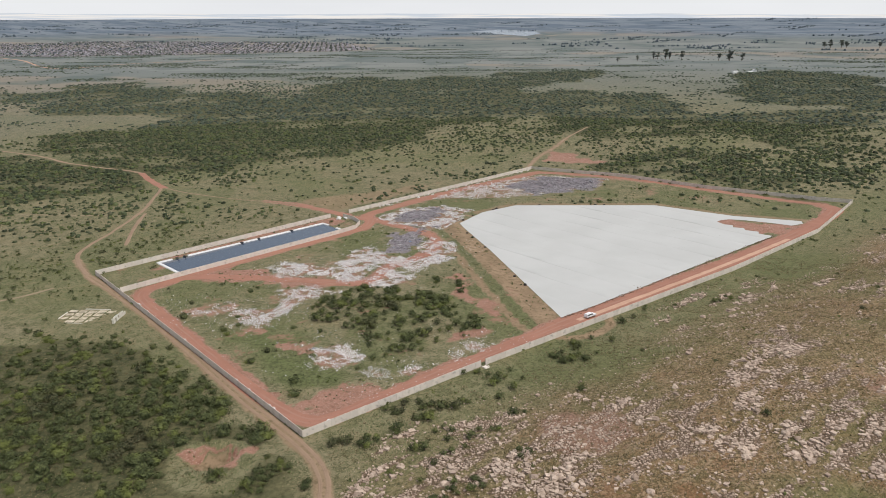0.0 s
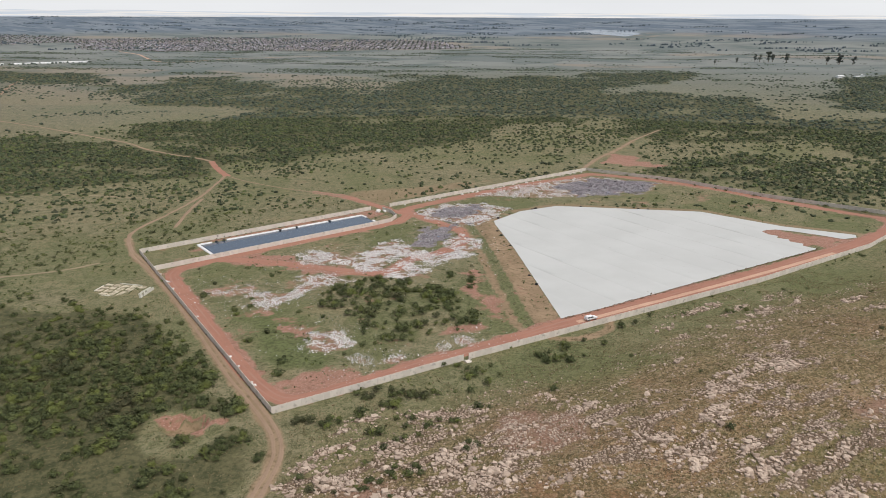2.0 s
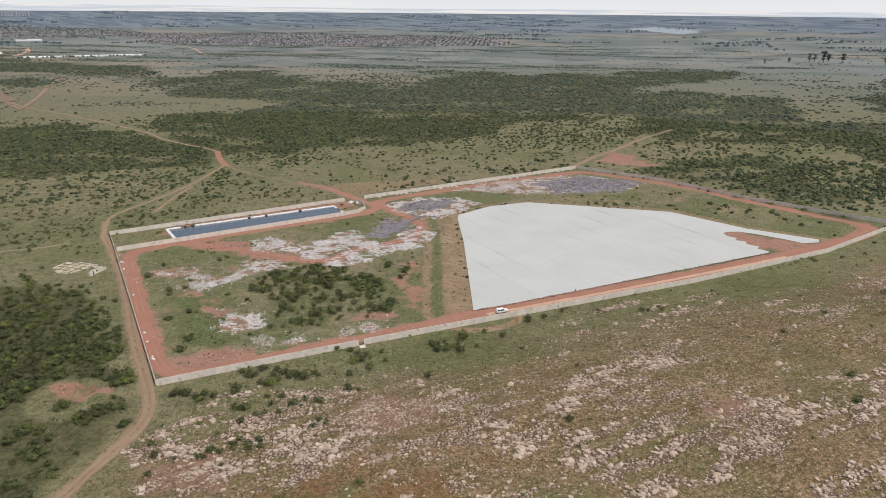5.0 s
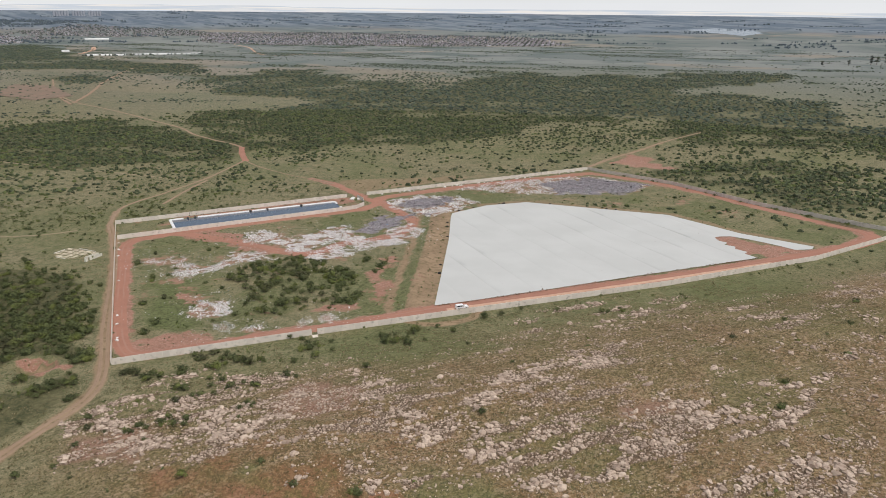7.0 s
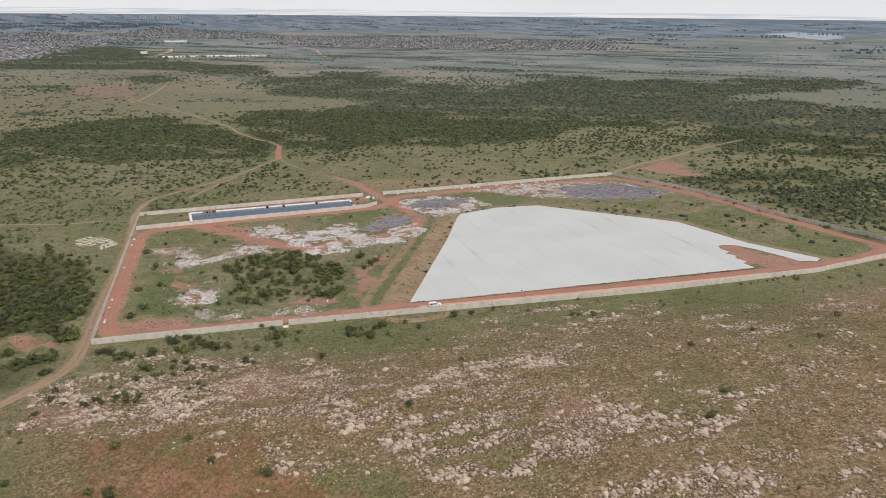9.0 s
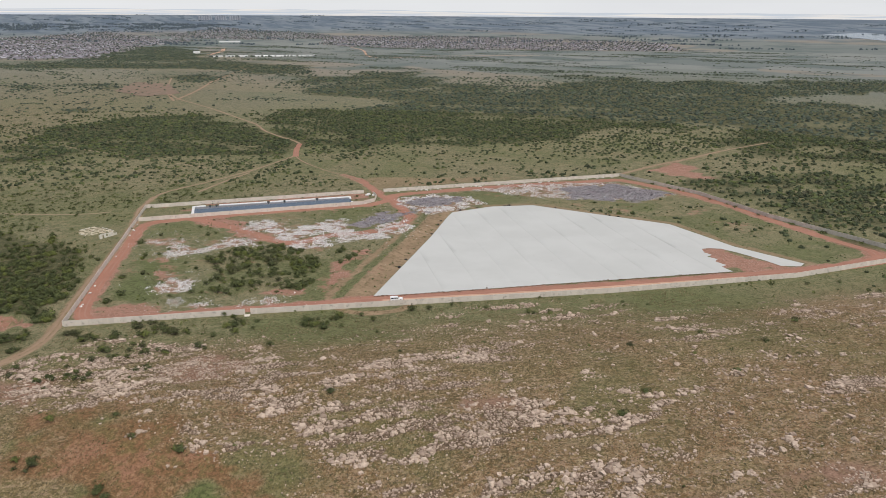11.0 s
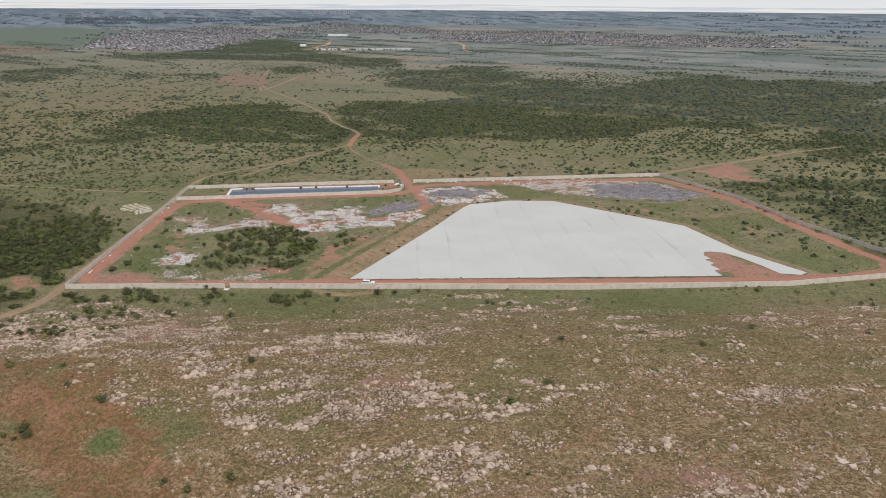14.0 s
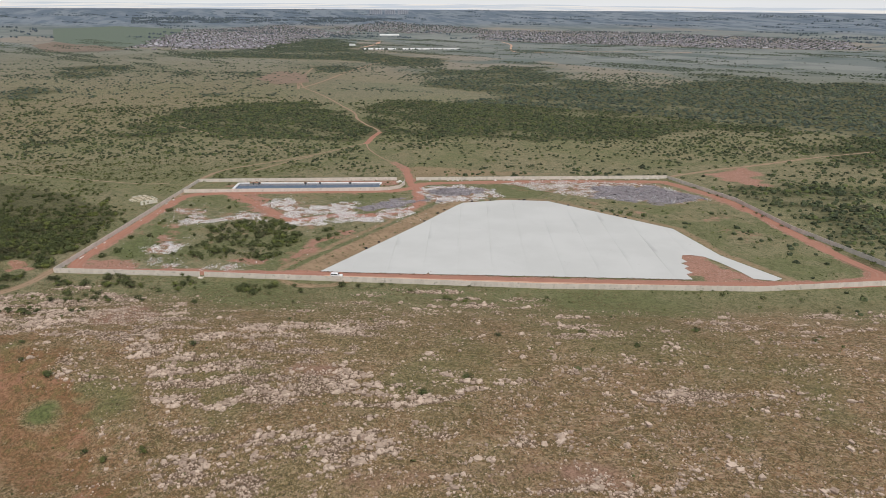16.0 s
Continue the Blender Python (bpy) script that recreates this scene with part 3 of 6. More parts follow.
    rust = q.mix(q.ramp(mid, 0.50, 0.66), rust, (0.285, 0.148, 0.094))
    rust = q.mix(q.ramp(clump, 0.50, 0.62), rust, q.mix(0.7, rust, (0.150, 0.125, 0.050)))
    rust = q.mix(q.ramp(fine, 0.48, 0.60), rust, q.mix(0.7, rust, (0.085, 0.058, 0.026)))
    rust = q.mix(q.ramp(fleck, 0.54, 0.60), rust, q.mix(0.6, rust, (0.33, 0.20, 0.11)))
    rust = q.mix(q.ramp(fleck, 0.45, 0.39), rust, q.mix(0.6, rust, (0.075, 0.048, 0.020)))
    col = q.mix(q.ramp(q.math("ADD", q.attr("cover_c", 2), q.math("MULTIPLY", tuft, 0.6)), 0.60, 0.95), col, rust)
    tan = q.mix(q.ramp(mid, 0.3, 0.7), (0.31, 0.222, 0.142), (0.24, 0.170, 0.105))
    tan = q.mix(q.ramp(tuft, 0.48, 0.62), tan, (0.17, 0.125, 0.072))
    col = q.mix(q.ramp(q.math("ADD", q.attr("cover_a", 1), q.math("MULTIPLY", fine, 0.5)), 0.55, 0.95), col, tan)
    red = q.mix(q.ramp(mid, 0.3, 0.7), (0.345, 0.190, 0.140), (0.29, 0.155, 0.112))
    red = q.mix(q.ramp(scrap, 0.46, 0.62), red, (0.215, 0.115, 0.078))
    red = q.mix(q.ramp(speck, 0.57, 0.64), red, (0.44, 0.32, 0.26))
    ragged = q.math("ADD", q.math("MULTIPLY", scrap, 0.8), q.math("MULTIPLY", clump, 0.8))
    col = q.mix(q.ramp(q.math("ADD", q.attr("cover_a", 0), ragged), 1.20, 1.42), col, red)
    ash = q.mix(q.ramp(fine, 0.38, 0.62), (0.13, 0.112, 0.118), (0.30, 0.27, 0.285))
    col = q.mix(q.ramp(q.math("ADD", q.attr("cover_b", 1), q.math("MULTIPLY", fine, 0.6)), 0.62, 0.95), col, ash)
    # far farmland: crops, pale fallow, ploughed land, tinted blue-grey for distance haze
    vor = q.n.new("ShaderNodeTexVoronoi")
    vm = q.n.new("ShaderNodeMapping")
    vm.inputs["Rotation"].default_value = (0, 0, 0.4)
    vm.inputs["Scale"].default_value = (0.0016, 0.0036, 0)
    q.l.new(q.pos, vm.inputs[0])
    q.l.new(vm.outputs[0], vor.inputs["Vector"])
    vor.inputs["Scale"].default_value = 1.0
    sep = q.n.new("ShaderNodeSeparateColor")
    q.l.new(vor.outputs["Color"], sep.inputs[0])
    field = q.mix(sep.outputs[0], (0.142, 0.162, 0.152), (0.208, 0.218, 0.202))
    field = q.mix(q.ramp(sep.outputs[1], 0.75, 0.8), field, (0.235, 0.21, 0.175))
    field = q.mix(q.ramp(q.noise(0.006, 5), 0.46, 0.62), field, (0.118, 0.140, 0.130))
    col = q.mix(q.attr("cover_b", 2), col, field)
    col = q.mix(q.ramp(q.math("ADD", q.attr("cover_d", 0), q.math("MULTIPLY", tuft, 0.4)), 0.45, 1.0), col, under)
    # the farthest crops get a stronger blue that stands for haze
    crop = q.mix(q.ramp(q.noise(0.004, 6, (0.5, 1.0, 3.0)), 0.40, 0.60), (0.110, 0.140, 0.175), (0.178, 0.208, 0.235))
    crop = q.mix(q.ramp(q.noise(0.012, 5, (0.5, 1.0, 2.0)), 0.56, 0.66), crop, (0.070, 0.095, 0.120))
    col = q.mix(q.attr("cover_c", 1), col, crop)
    return q.done(col, 0.95, fine, 0.5, 0.3)


def road_material(name, a, b, worn):
    q = Nodes(name)
    fine, mid = q.noise(1.6, 5, rough=0.7), q.noise(0.12, 5)
    col = q.mix(q.ramp(mid, 0.3, 0.7), a, b)
    col = q.mix(q.ramp(fine, 0.5, 0.75), col, worn)
    w = q.math("ABSOLUTE", q.math("SUBTRACT", q.math("ABSOLUTE", q.attr("across"), 0), 0.32), 0)
    rut = q.math("MULTIPLY", q.ramp(w, 0.16, 0.03), q.ramp(q.noise(0.06, 3), 0.4, 0.6))
    col = q.mix(q.math("MULTIPLY", rut, 0.55), col, q.mix(0.5, worn, (0.45, 0.30, 0.23)))
    return q.done(col, 0.95, fine, 0.3, 0.1)


def leaf_material(name, dark, light, dry):
    q = Nodes(name)
    tone = q.math("ADD", q.math("MULTIPLY", q.random(), 0.55), q.math("MULTIPLY", q.ramp(q.noise(0.55, 3), 0.36, 0.64), 0.45))
    col = q.mix(tone, dark, light)
    col = q.mix(q.ramp(q.noise(0.16, 2), 0.50, 0.66), col, q.mix(0.5, col, (light[0] * 1.5, light[1] * 1.45, light[2] * 0.9)))
    col = q.mix(q.ramp(q.noise(0.05, 3), 0.54, 0.70), col, q.mix(q.random(), dark, dry))
    return q.done(col, 0.75)


def rock_material(name, island):
    q = Nodes(name)
    col = q.mix(q.random(island), (0.30, 0.230, 0.178), (0.56, 0.450, 0.360))
    col = q.mix(q.ramp(q.noise(1.2, 5), 0.50, 0.70), col, (0.22, 0.155, 0.12))
    return q.done(col, 0.9, q.noise(4, 4), 0.5, 0.1)


GROUND = ground_material()
RED_ROAD = road_material("red dirt", (0.360, 0.180, 0.128), (0.310, 0.152, 0.108), (0.265, 0.134, 0.095))
TAN_ROAD = road_material("tan dirt", (0.315, 0.222, 0.152), (0.26, 0.182, 0.122), (0.21, 0.148, 0.096))
GRASS_TRACK = road_material("worn grass track", (0.30, 0.235, 0.155), (0.25, 0.20, 0.13), (0.20, 0.16, 0.10))
PALE_ROAD = road_material("pale gravel", (0.55, 0.36, 0.26), (0.48, 0.30, 0.21), (0.42, 0.25, 0.17))
LEAF = leaf_material("acacia leaves", (0.022, 0.030, 0.012), (0.132, 0.152, 0.060), (0.12, 0.112, 0.06))
# mid and far leaf colours: darkened for crown self-shade, greyed for haze
MID_LEAF = leaf_material("shade-tinted acacia leaves", (0.016, 0.023, 0.012), (0.098, 0.118, 0.058), (0.105, 0.102, 0.062))
FAR_LEAF = leaf_material("haze-tinted scrub leaves", (0.020, 0.029, 0.022), (0.098, 0.120, 0.086), (0.105, 0.110, 0.082))
TREE_LEAF = leaf_material("gum tree leaves", (0.040, 0.050, 0.046), (0.095, 0.108, 0.096), (0.08, 0.09, 0.08))
BARK = road_material("grey bark", (0.16, 0.13, 0.10), (0.11, 0.09, 0.07), (0.08, 0.07, 0.055))
ROCK = rock_material("quartzite rubble", True)
BOULDER = rock_material("quartzite boulder", False)


def concrete_material():
    q = Nodes("precast concrete")
    col = q.mix(q.random(False), (0.61, 0.555, 0.495), (0.70, 0.64, 0.575))
    col = q.mix(q.ramp(q.noise(0.7, 5), 0.54, 0.74), col, (0.40, 0.37, 0.32))
    return q.done(col, 0.9, q.noise(6, 4), 0.3, 0.02)


def plain_material(name, a, b, scale, rough=0.7, bump=0.2):
    q = Nodes(name)
    n = q.noise(scale, 5)
    return q.done(q.mix(q.ramp(n, 0.35, 0.65), a, b), rough, n, bump, 0.03)


def waste_material(name, low, mid_, high):
    q = Nodes(name)
    r = q.random()
    col = q.mix(q.ramp(r, 0.0, 0.35), low, mid_)
    col = q.mix(q.ramp(r, 0.18, 0.42), col, high)
    col = q.mix(q.ramp(r, 0.990, 0.994), col, (0.16, 0.25, 0.40))
    return q.done(col, 0.6)


def liner_material():
    q = Nodes("pale geotextile")
    col = q.mix(q.ramp(q.noise(0.035, 5), 0.35, 0.65), (0.478, 0.482, 0.464), (0.512, 0.516, 0.498))
    col = q.mix(q.ramp(q.noise(0.55, 4, rough=0.6), 0.71, 0.74), col, (0.33, 0.31, 0.28))
    col = q.mix(q.math("MULTIPLY", q.random(False), 0.05), col, (0.40, 0.40, 0.385))
    return q.done(col, 0.75, q.noise(0.12, 4), 0.15, 0.2)


CONCRETE = concrete_material()
LINER = liner_material()
# base colour includes some blue of the sky the pond reflects
WATER = plain_material("dark pond water", (0.048, 0.070, 0.104), (0.055, 0.080, 0.118), 0.2, 0.10, 0.0)
WATER.node_tree.nodes["Principled BSDF"].inputs["Specular IOR Level"].default_value = 0.9
WHITE_LINER = plain_material("white liner edge", (0.72, 0.72, 0.72), (0.62, 0.62, 0.61), 1.0)
WASTE = waste_material("dumped waste", (0.26, 0.225, 0.21), (0.52, 0.48, 0.465), (0.78, 0.76, 0.745))
ASH_WASTE = waste_material("burnt waste", (0.075, 0.066, 0.070), (0.19, 0.170, 0.180), (0.34, 0.315, 0.33))


# ---- ground ----
def rock_cover(x, y):
    """How rocky the hillside is: broken ledges that run along it."""
    s, d = along(x, y)
    bands = fbm(s / 15 + 0.5 * fbm(s / 30, d / 20, 80), d / 3.6, 81, 3)
    crumb = fbm(s / 3.4, d / 2.2, 84, 2)
    ragged = 7 * (fbm(s / 8, d / 5, 82, 3) - 0.5)
    dense = step(-2.5, 2.5, cover(x, y, LEDGES, 30) + ragged) * (0.08 + 0.92 * step(0.42, 0.50, bands)) * (0.20 + 0.80 * step(0.36, 0.46, crumb))
    loose = 0.62 * step(-3, 3, cover(x, y, SCATTERED, 30) + ragged) * step(0.42, 0.56, bands) * step(0.36, 0.55, crumb)
    rest = 0.34 * step(-10, 10, region(x, y, ROCK_HILL)) * step(0.52, 0.62, bands) * step(0.40, 0.55, crumb) * (1 - step(-6, 4, cover(x, y, GREEN_SLOPE, 30)))
    return np.maximum(np.maximum(dense, loose), rest)


def axis(lo, hi, fine, far_lo, far_hi):
    mid = np.arange(lo, hi + 0.01, fine)

    def grow(start, end):
        out, stepsize, v = [], fine, 0.0
        while v < abs(end - start):
            stepsize = min(stepsize * 1.10, 140)
            v += stepsize
            out.append(v)
        return np.array(out) * (abs(end - start) / out[-1])
    return np.concatenate([lo - grow(lo, far_lo)[::-1], mid, hi + grow(hi, far_hi)])


def thicket(x, y):
    """Where thorn bush grows as a closed thicket, 0 to 1."""
    e = cover(x, y, THICKETS) + 55 * (fbm(x / 70, y / 70, 64, 4) - 0.5) * 2
    e = np.maximum(e, cover(x, y, STRIPS) + 14 * (fbm(x / 40, y / 40, 66, 3) - 0.5) * 2)
    e = np.minimum(e, -cover(x, y, MEADOWS) + 20 * (fbm(x / 50, y / 50, 65, 3) - 0.5) * 2)
    holes = step(0.30, 0.46, fbm((x + 0.3 * y) / 60, (y - 0.3 * x) / 30, 67, 4))
    return step(-22, 22, e) * (0.45 + 0.55 * holes)


def build_ground():
    xs, ys = axis(-260, 270, 1.9, -4650, 4650), axis(80, 560, 1.9, -4650, 4700)
    X, Y = np.meshgrid(xs, ys)
    x, y = X.ravel(), Y.ravel()
    z = relief(x, y)
    nx, ny = len(xs), len(ys)
    i = np.arange(nx * ny).reshape(ny, nx)
    faces = np.stack([i[:-1, :-1], i[:-1, 1:], i[1:, 1:], i[1:, :-1]], -1).reshape(-1, 4)
    ob = obj_from("ground", np.stack([x, y, z], 1), faces, [GROUND], flat=False)
    near = (x > -440) & (x < 620) & (y > -260) & (y < 700)
    xn, yn = x[near], y[near]

    def full(v):
        out = np.zeros(len(x))
        out[near] = v
        return out
    wob = (fbm(xn / 6, yn / 6, 5) - 0.5) * 5
    red = np.zeros(len(xn))
    for line, w in ((LOOP_WEST, 3.6), (LOOP_SOUTH, 5.0), (LOOP_EAST, 3.8), (LOOP_NORTH, 4.2), (INNER_ROAD, 3.2), (GATE_ROAD[:5], 3.0)):
        red = np.maximum(red, step(w + 3, w - 2, dist_line(xn, yn, line) + wob))
    for poly in (RED_PIT, RED_A, RED_B, RED_C, RED_D, RED_E, RED_NOTCH):
        red = np.maximum(red, (1.0 if poly == RED_NOTCH else 0.72) * step(-5, 5, region(xn, yn, poly, 8, 7)))
    red = np.where(inside(xn, yn, SITE) | (dist_line(xn, yn, GATE_ROAD) < 7) | (region(xn, yn, RED_PIT) > -9) | (region(xn, yn, DUG) > -6), red, 0)
    site = inside(xn, yn, SITE)
    bank = inside(xn, yn, [(-164, 313), (-150, 305), (-56, 402), (-66, 414)]) & (region(xn, yn, POND) < 0)
    red = np.maximum(red, np.where(bank, 0.62 * step(-150, -135, xn), 0))
    ring = np.hypot((xn + 62.3) / 7.0, (yn - 162.4) / 5.6)
    red = np.maximum(red, 0.66 * step(0.62, 0.78, ring) * step(1.28, 1.10, ring) * step(-1.5, 1.0, yn - 162 + 0.25 * (xn + 62)))
    for px, py, pr in ((-69.5, 164.0, 3.4), (-56.2, 159.0, 3.2), (-52.5, 165.5, 2.5)):
        red = np.maximum(red, 0.72 * step(pr + 1.5, pr - 2.0, np.hypot(xn - px, yn - py) + wob * 0.6))
    red = np.maximum(red, np.where(site, 0.46 * step(0.52, 0.68, fbm(xn / 14, yn / 14, 9, 5)), 0))
    red = np.maximum(red, step(2.5, 0.5, np.abs(dist_line(xn, yn, CELL[:3]) - 6 + wob * 0.3)) * 0.40)
    for poly in WASTES:
        red = np.maximum(red, 0.52 * step(-4, 1, region(xn, yn, poly, 5, 8)))
    tan = np.zeros(len(xn))
    for line, w in ((TRACK_WEST[:12], 1.6), (TRACK_NORTH, 1.5)):
        tan = np.maximum(tan, step(w + 2.5, w - 1.0, dist_line(xn, yn, line) + wob * 0.5))
    tan = np.maximum(tan, step(0.80, 0.66, ring))
    tan = np.maximum(tan, 0.20 * step(-4, 3, region(xn, yn, DUG, 4, 5)))
    dw = np.where(inside(xn, yn, CELL), 99, dist_line(xn, yn, CELL[:3]))
    tan = np.maximum(tan, 0.98 * step(13, 10.5, dw + wob * 0.3))
    dn = np.where(inside(xn, yn, CELL), 99, dist_line(xn, yn, CELL[21:]))
    tan = np.maximum(tan, 0.58 * step(8, 5, dn + wob * 0.6))
    tan = np.maximum(tan, 0.75 * step(3.0, 1.2, np.abs(dw - 18.5 + wob * 0.5)))
    tan = np.maximum(tan, 0.55 * step(-5, 6, region(xn, yn, SANDY, 6, 9)))
    s, d = along(xn, yn)
    hill = step(16, 60, d + wob * 3) * step(-30, 20, s) * step(330, 240, d + wob * 6)
    lush = np.where(site, step(0.46, 0.60, fbm(xn / 22, yn / 22, 31, 5)) * 0.48, 0.35 * step(0.5, 0.7, fbm(xn / 40, yn / 40, 33)))
    for gx, gy, gr in GREEN_SPOTS:
        lush = np.maximum(lush, 0.6 * step(gr * 1.2, gr * 0.3, np.hypot(xn - gx, yn - gy) + wob * 1.4))
    lush = np.maximum(lush, 0.9 * step(5.5, 3.5, np.hypot(xn - 83.2, yn - 122.4) + wob * 0.5))
    lush = np.maximum(lush, 0.3 * step(30, 10, np.abs(d - 20)) * step(0, 60, s))
    ash = np.zeros(len(xn))
    for poly in ASHES:
        ash = np.maximum(ash, step(-4, 5, region(xn, yn, poly, 13, 9)))
    for poly in WASTES:
        ash = np.maximum(ash, 0.26 * step(-2, 4, region(xn, yn, poly, 5, 6)))
    lush = lush * (1 - step(-6, 1, region(xn, yn, DUG))) * (1 - step(-4, 0, region(xn, yn, RED_NOTCH))) * np.where(inside(xn, yn, [(-164, 313), (-141.7, 289.2), (-48, 386), (-66, 414)]), 0.3, 1)
    rocky = rock_cover(xn, yn)
    pink = 0.55 * step(-6, 6, cover(xn, yn, PINK_SOIL, 40) + 9 * (fbm(xn / 9, yn / 9, 35, 3) - 0.5)) + 0.10 * step(-4, 4, cover(xn, yn, LEDGES, 40))
    rust = np.maximum(0.62 * step(-8, 8, region(xn, yn, RED_FRONT, 14, 10)), step(-5, 6, region(xn, yn, RED_CORE, 9, 7))) * (0.7 + 0.5 * fbm(xn / 3, yn / 3, 34, 3)) * (1 - step(7, 4, np.hypot(xn - 83.2, yn - 122.4) + wob * 0.5))
    lush = np.maximum(lush, 0.35 * step(3.0, 1.0, np.abs(dw - 14.5 + wob * 0.4)))
    lush = np.maximum(lush, 0.25 * step(-6, 6, region(xn, yn, BUSHLAND, 8, 14)))
    lush = np.maximum(lush, 0.75 * step(-6, 6, region(xn, yn, GREEN, 9, 9)))
    lush = np.maximum(lush, 0.8 * step(-4, 5, region(xn, yn, GRASSY, 6, 7)))
    lush = np.maximum(lush, 0.6 * step(-8, 8, cover(xn, yn, GREEN_SLOPE, 40) + wob))
    # far, crop: how much haze tint the ground takes, by distance
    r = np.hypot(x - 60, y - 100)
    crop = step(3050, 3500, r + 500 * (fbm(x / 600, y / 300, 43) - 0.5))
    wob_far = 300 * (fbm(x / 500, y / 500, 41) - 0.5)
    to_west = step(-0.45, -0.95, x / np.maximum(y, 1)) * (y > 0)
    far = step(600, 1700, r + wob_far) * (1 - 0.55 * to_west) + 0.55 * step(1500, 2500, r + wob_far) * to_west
    west = 0.22 * step(-330, -620, x + 0.35 * y - 150) * step(2300, 1500, r)
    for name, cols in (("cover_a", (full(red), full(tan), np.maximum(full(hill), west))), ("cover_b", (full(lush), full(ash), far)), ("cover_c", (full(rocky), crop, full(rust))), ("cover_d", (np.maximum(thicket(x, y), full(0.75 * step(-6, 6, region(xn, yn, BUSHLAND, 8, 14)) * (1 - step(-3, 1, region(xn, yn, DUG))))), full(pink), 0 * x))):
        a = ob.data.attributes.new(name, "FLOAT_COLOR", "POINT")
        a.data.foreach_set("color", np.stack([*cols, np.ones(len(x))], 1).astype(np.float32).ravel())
    return tagged(ob, "olive green veld grass with bare red soil patches", "ground", kind="structure")


build_ground()


def ribbon(name, pts, width, mat, label, lift=0.06, wobble=0.25, seed=1):
    c = smooth(pts, 2.5)
    t = np.gradient(c, axis=0)
    t /= np.linalg.norm(t, axis=1)[:, None]
    nrm = np.stack([-t[:, 1], t[:, 0]], 1)
    u = np.arange(len(c)) * 2.5
    wl_ = width / 2 * (1 + wobble * (fbm(u / 7, u * 0, seed) - 0.5) * 2)
    wr_ = width / 2 * (1 + wobble * (fbm(u / 7, u * 0 + 9, seed + 5) - 0.5) * 2)
    cols = []
    for f in (-1, -0.6, -0.2, 0.2, 0.6, 1):
        p = c + nrm * (np.where(f < 0, wl_, wr_) * f)[:, None]
        edge = 0.0 if abs(f) == 1 else (0.02 if abs(f) > 0.5 else 0.0)
        z = relief(p[:, 0], p[:, 1]) + lift + edge - (0.10 if abs(f) == 1 else 0)
        cols.append(np.column_stack([p, z]))
    V = np.stack(cols, 1)
    n, k = V.shape[:2]
    i = np.arange(n * k).reshape(n, k)
    F = np.stack([i[:-1, :-1], i[:-1, 1:], i[1:, 1:], i[1:, :-1]], -1).reshape(-1, 4)[:, ::-1]
    ob = obj_from(name, V.reshape(-1, 3), F, [mat], flat=False)
    a = ob.data.attributes.new("across", "FLOAT", "POINT")
    a.data.foreach_set("value", np.tile(np.array([-1, -0.6, -0.2, 0.2, 0.6, 1], np.float32), n))
    return tagged(ob, label, "road", kind="structure")


def ruts(name, pts, gauge, width, mat, label, lift, seed):
    """A track worn by wheels: two ruts with grass between."""
    c = smooth(pts, 6.0)
    t = np.gradient(c, axis=0)
    t /= np.linalg.norm(t, axis=1)[:, None]
    for k in (-0.5, 0.5):
        off = c + np.stack([-t[:, 1], t[:, 0]], 1) * gauge * k
        ribbon(name, [tuple(q) for q in off], width, mat, label, lift, 0.35, seed + int(k * 2))


ribbon("road_loop_west", LOOP_WEST, 6.8, RED_ROAD, "red dirt service road inside the concrete wall", seed=1)
ribbon("road_loop_south", LOOP_SOUTH, 9.5, RED_ROAD, "red dirt service road beside the lined cell", lift=0.07, seed=2)
ribbon("road_loop_east", LOOP_EAST, 6.5, RED_ROAD, "red dirt service road along the far wall", seed=3)
ribbon("road_loop_north", LOOP_NORTH, 7.5, RED_ROAD, "red dirt service road past the dumped waste", lift=0.08, seed=4)
ribbon("road_gate_far", GATE_ROAD_FAR, 2.8, TAN_ROAD, "tan dirt road winding away through the bush", lift=0.09, wobble=0.5, seed=15)
ribbon("road_gate", GATE_ROAD[:4], 5.2, RED_ROAD, "red dirt access road outside the gate", lift=0.09, wobble=0.4, seed=5)
ribbon("road_gate_middle", GATE_ROAD[3:9], 1.4, TAN_ROAD, "worn dirt road through bush", lift=0.09, wobble=0.5, seed=25)
ribbon("road_gate_bend", GATE_ROAD[8:], 5.2, RED_ROAD, "wide red dirt bend of the access road", lift=0.1, wobble=0.5, seed=26)
FAR_TRACKS = [([(-739.8, 835.2), (-671.7, 780.1), (-604.1, 729.0)], 4, TAN_ROAD), ([(-613, 741.8), (-676.9, 840.3), (-766.3, 963.3), (-843.3, 1082.5), (-912, 1201.6)], 5, TAN_ROAD),
              ([(-1249.8, 2064), (-1117, 1942), (-882.8, 1663.3), (-769.3, 1826.6), (-545.7, 1994.8)], 6, PALE_ROAD), ([(-1330, 1500), (-1420, 1640), (-1530, 1760)], 12, PALE_ROAD)]
for pts_, w_, mat_ in FAR_TRACKS:
    ribbon("track_far", pts_, w_, mat_, "pale dirt track across far grassland", lift=0.5, wobble=0.4, seed=31)
ribbon("road_inner", INNER_ROAD, 6.5, RED_ROAD, "red dirt track between heaps of waste", lift=0.1, wobble=0.5, seed=6)
ribbon("track_west_far", TRACK_WEST[10:], 2.5, TAN_ROAD, "faint tan wheel track through grass", lift=0.06, wobble=0.5, seed=27)
ruts("track_west", TRACK_WEST[:11], 2.0, 1.5, TAN_ROAD, "tan dirt wheel track outside the concrete wall", 0.06, 7)
ribbon("track_west_branch", TRACK_WEST_B, 2.2, TAN_ROAD, "tan dirt side track through grass", lift=0.08, wobble=0.5, seed=20)
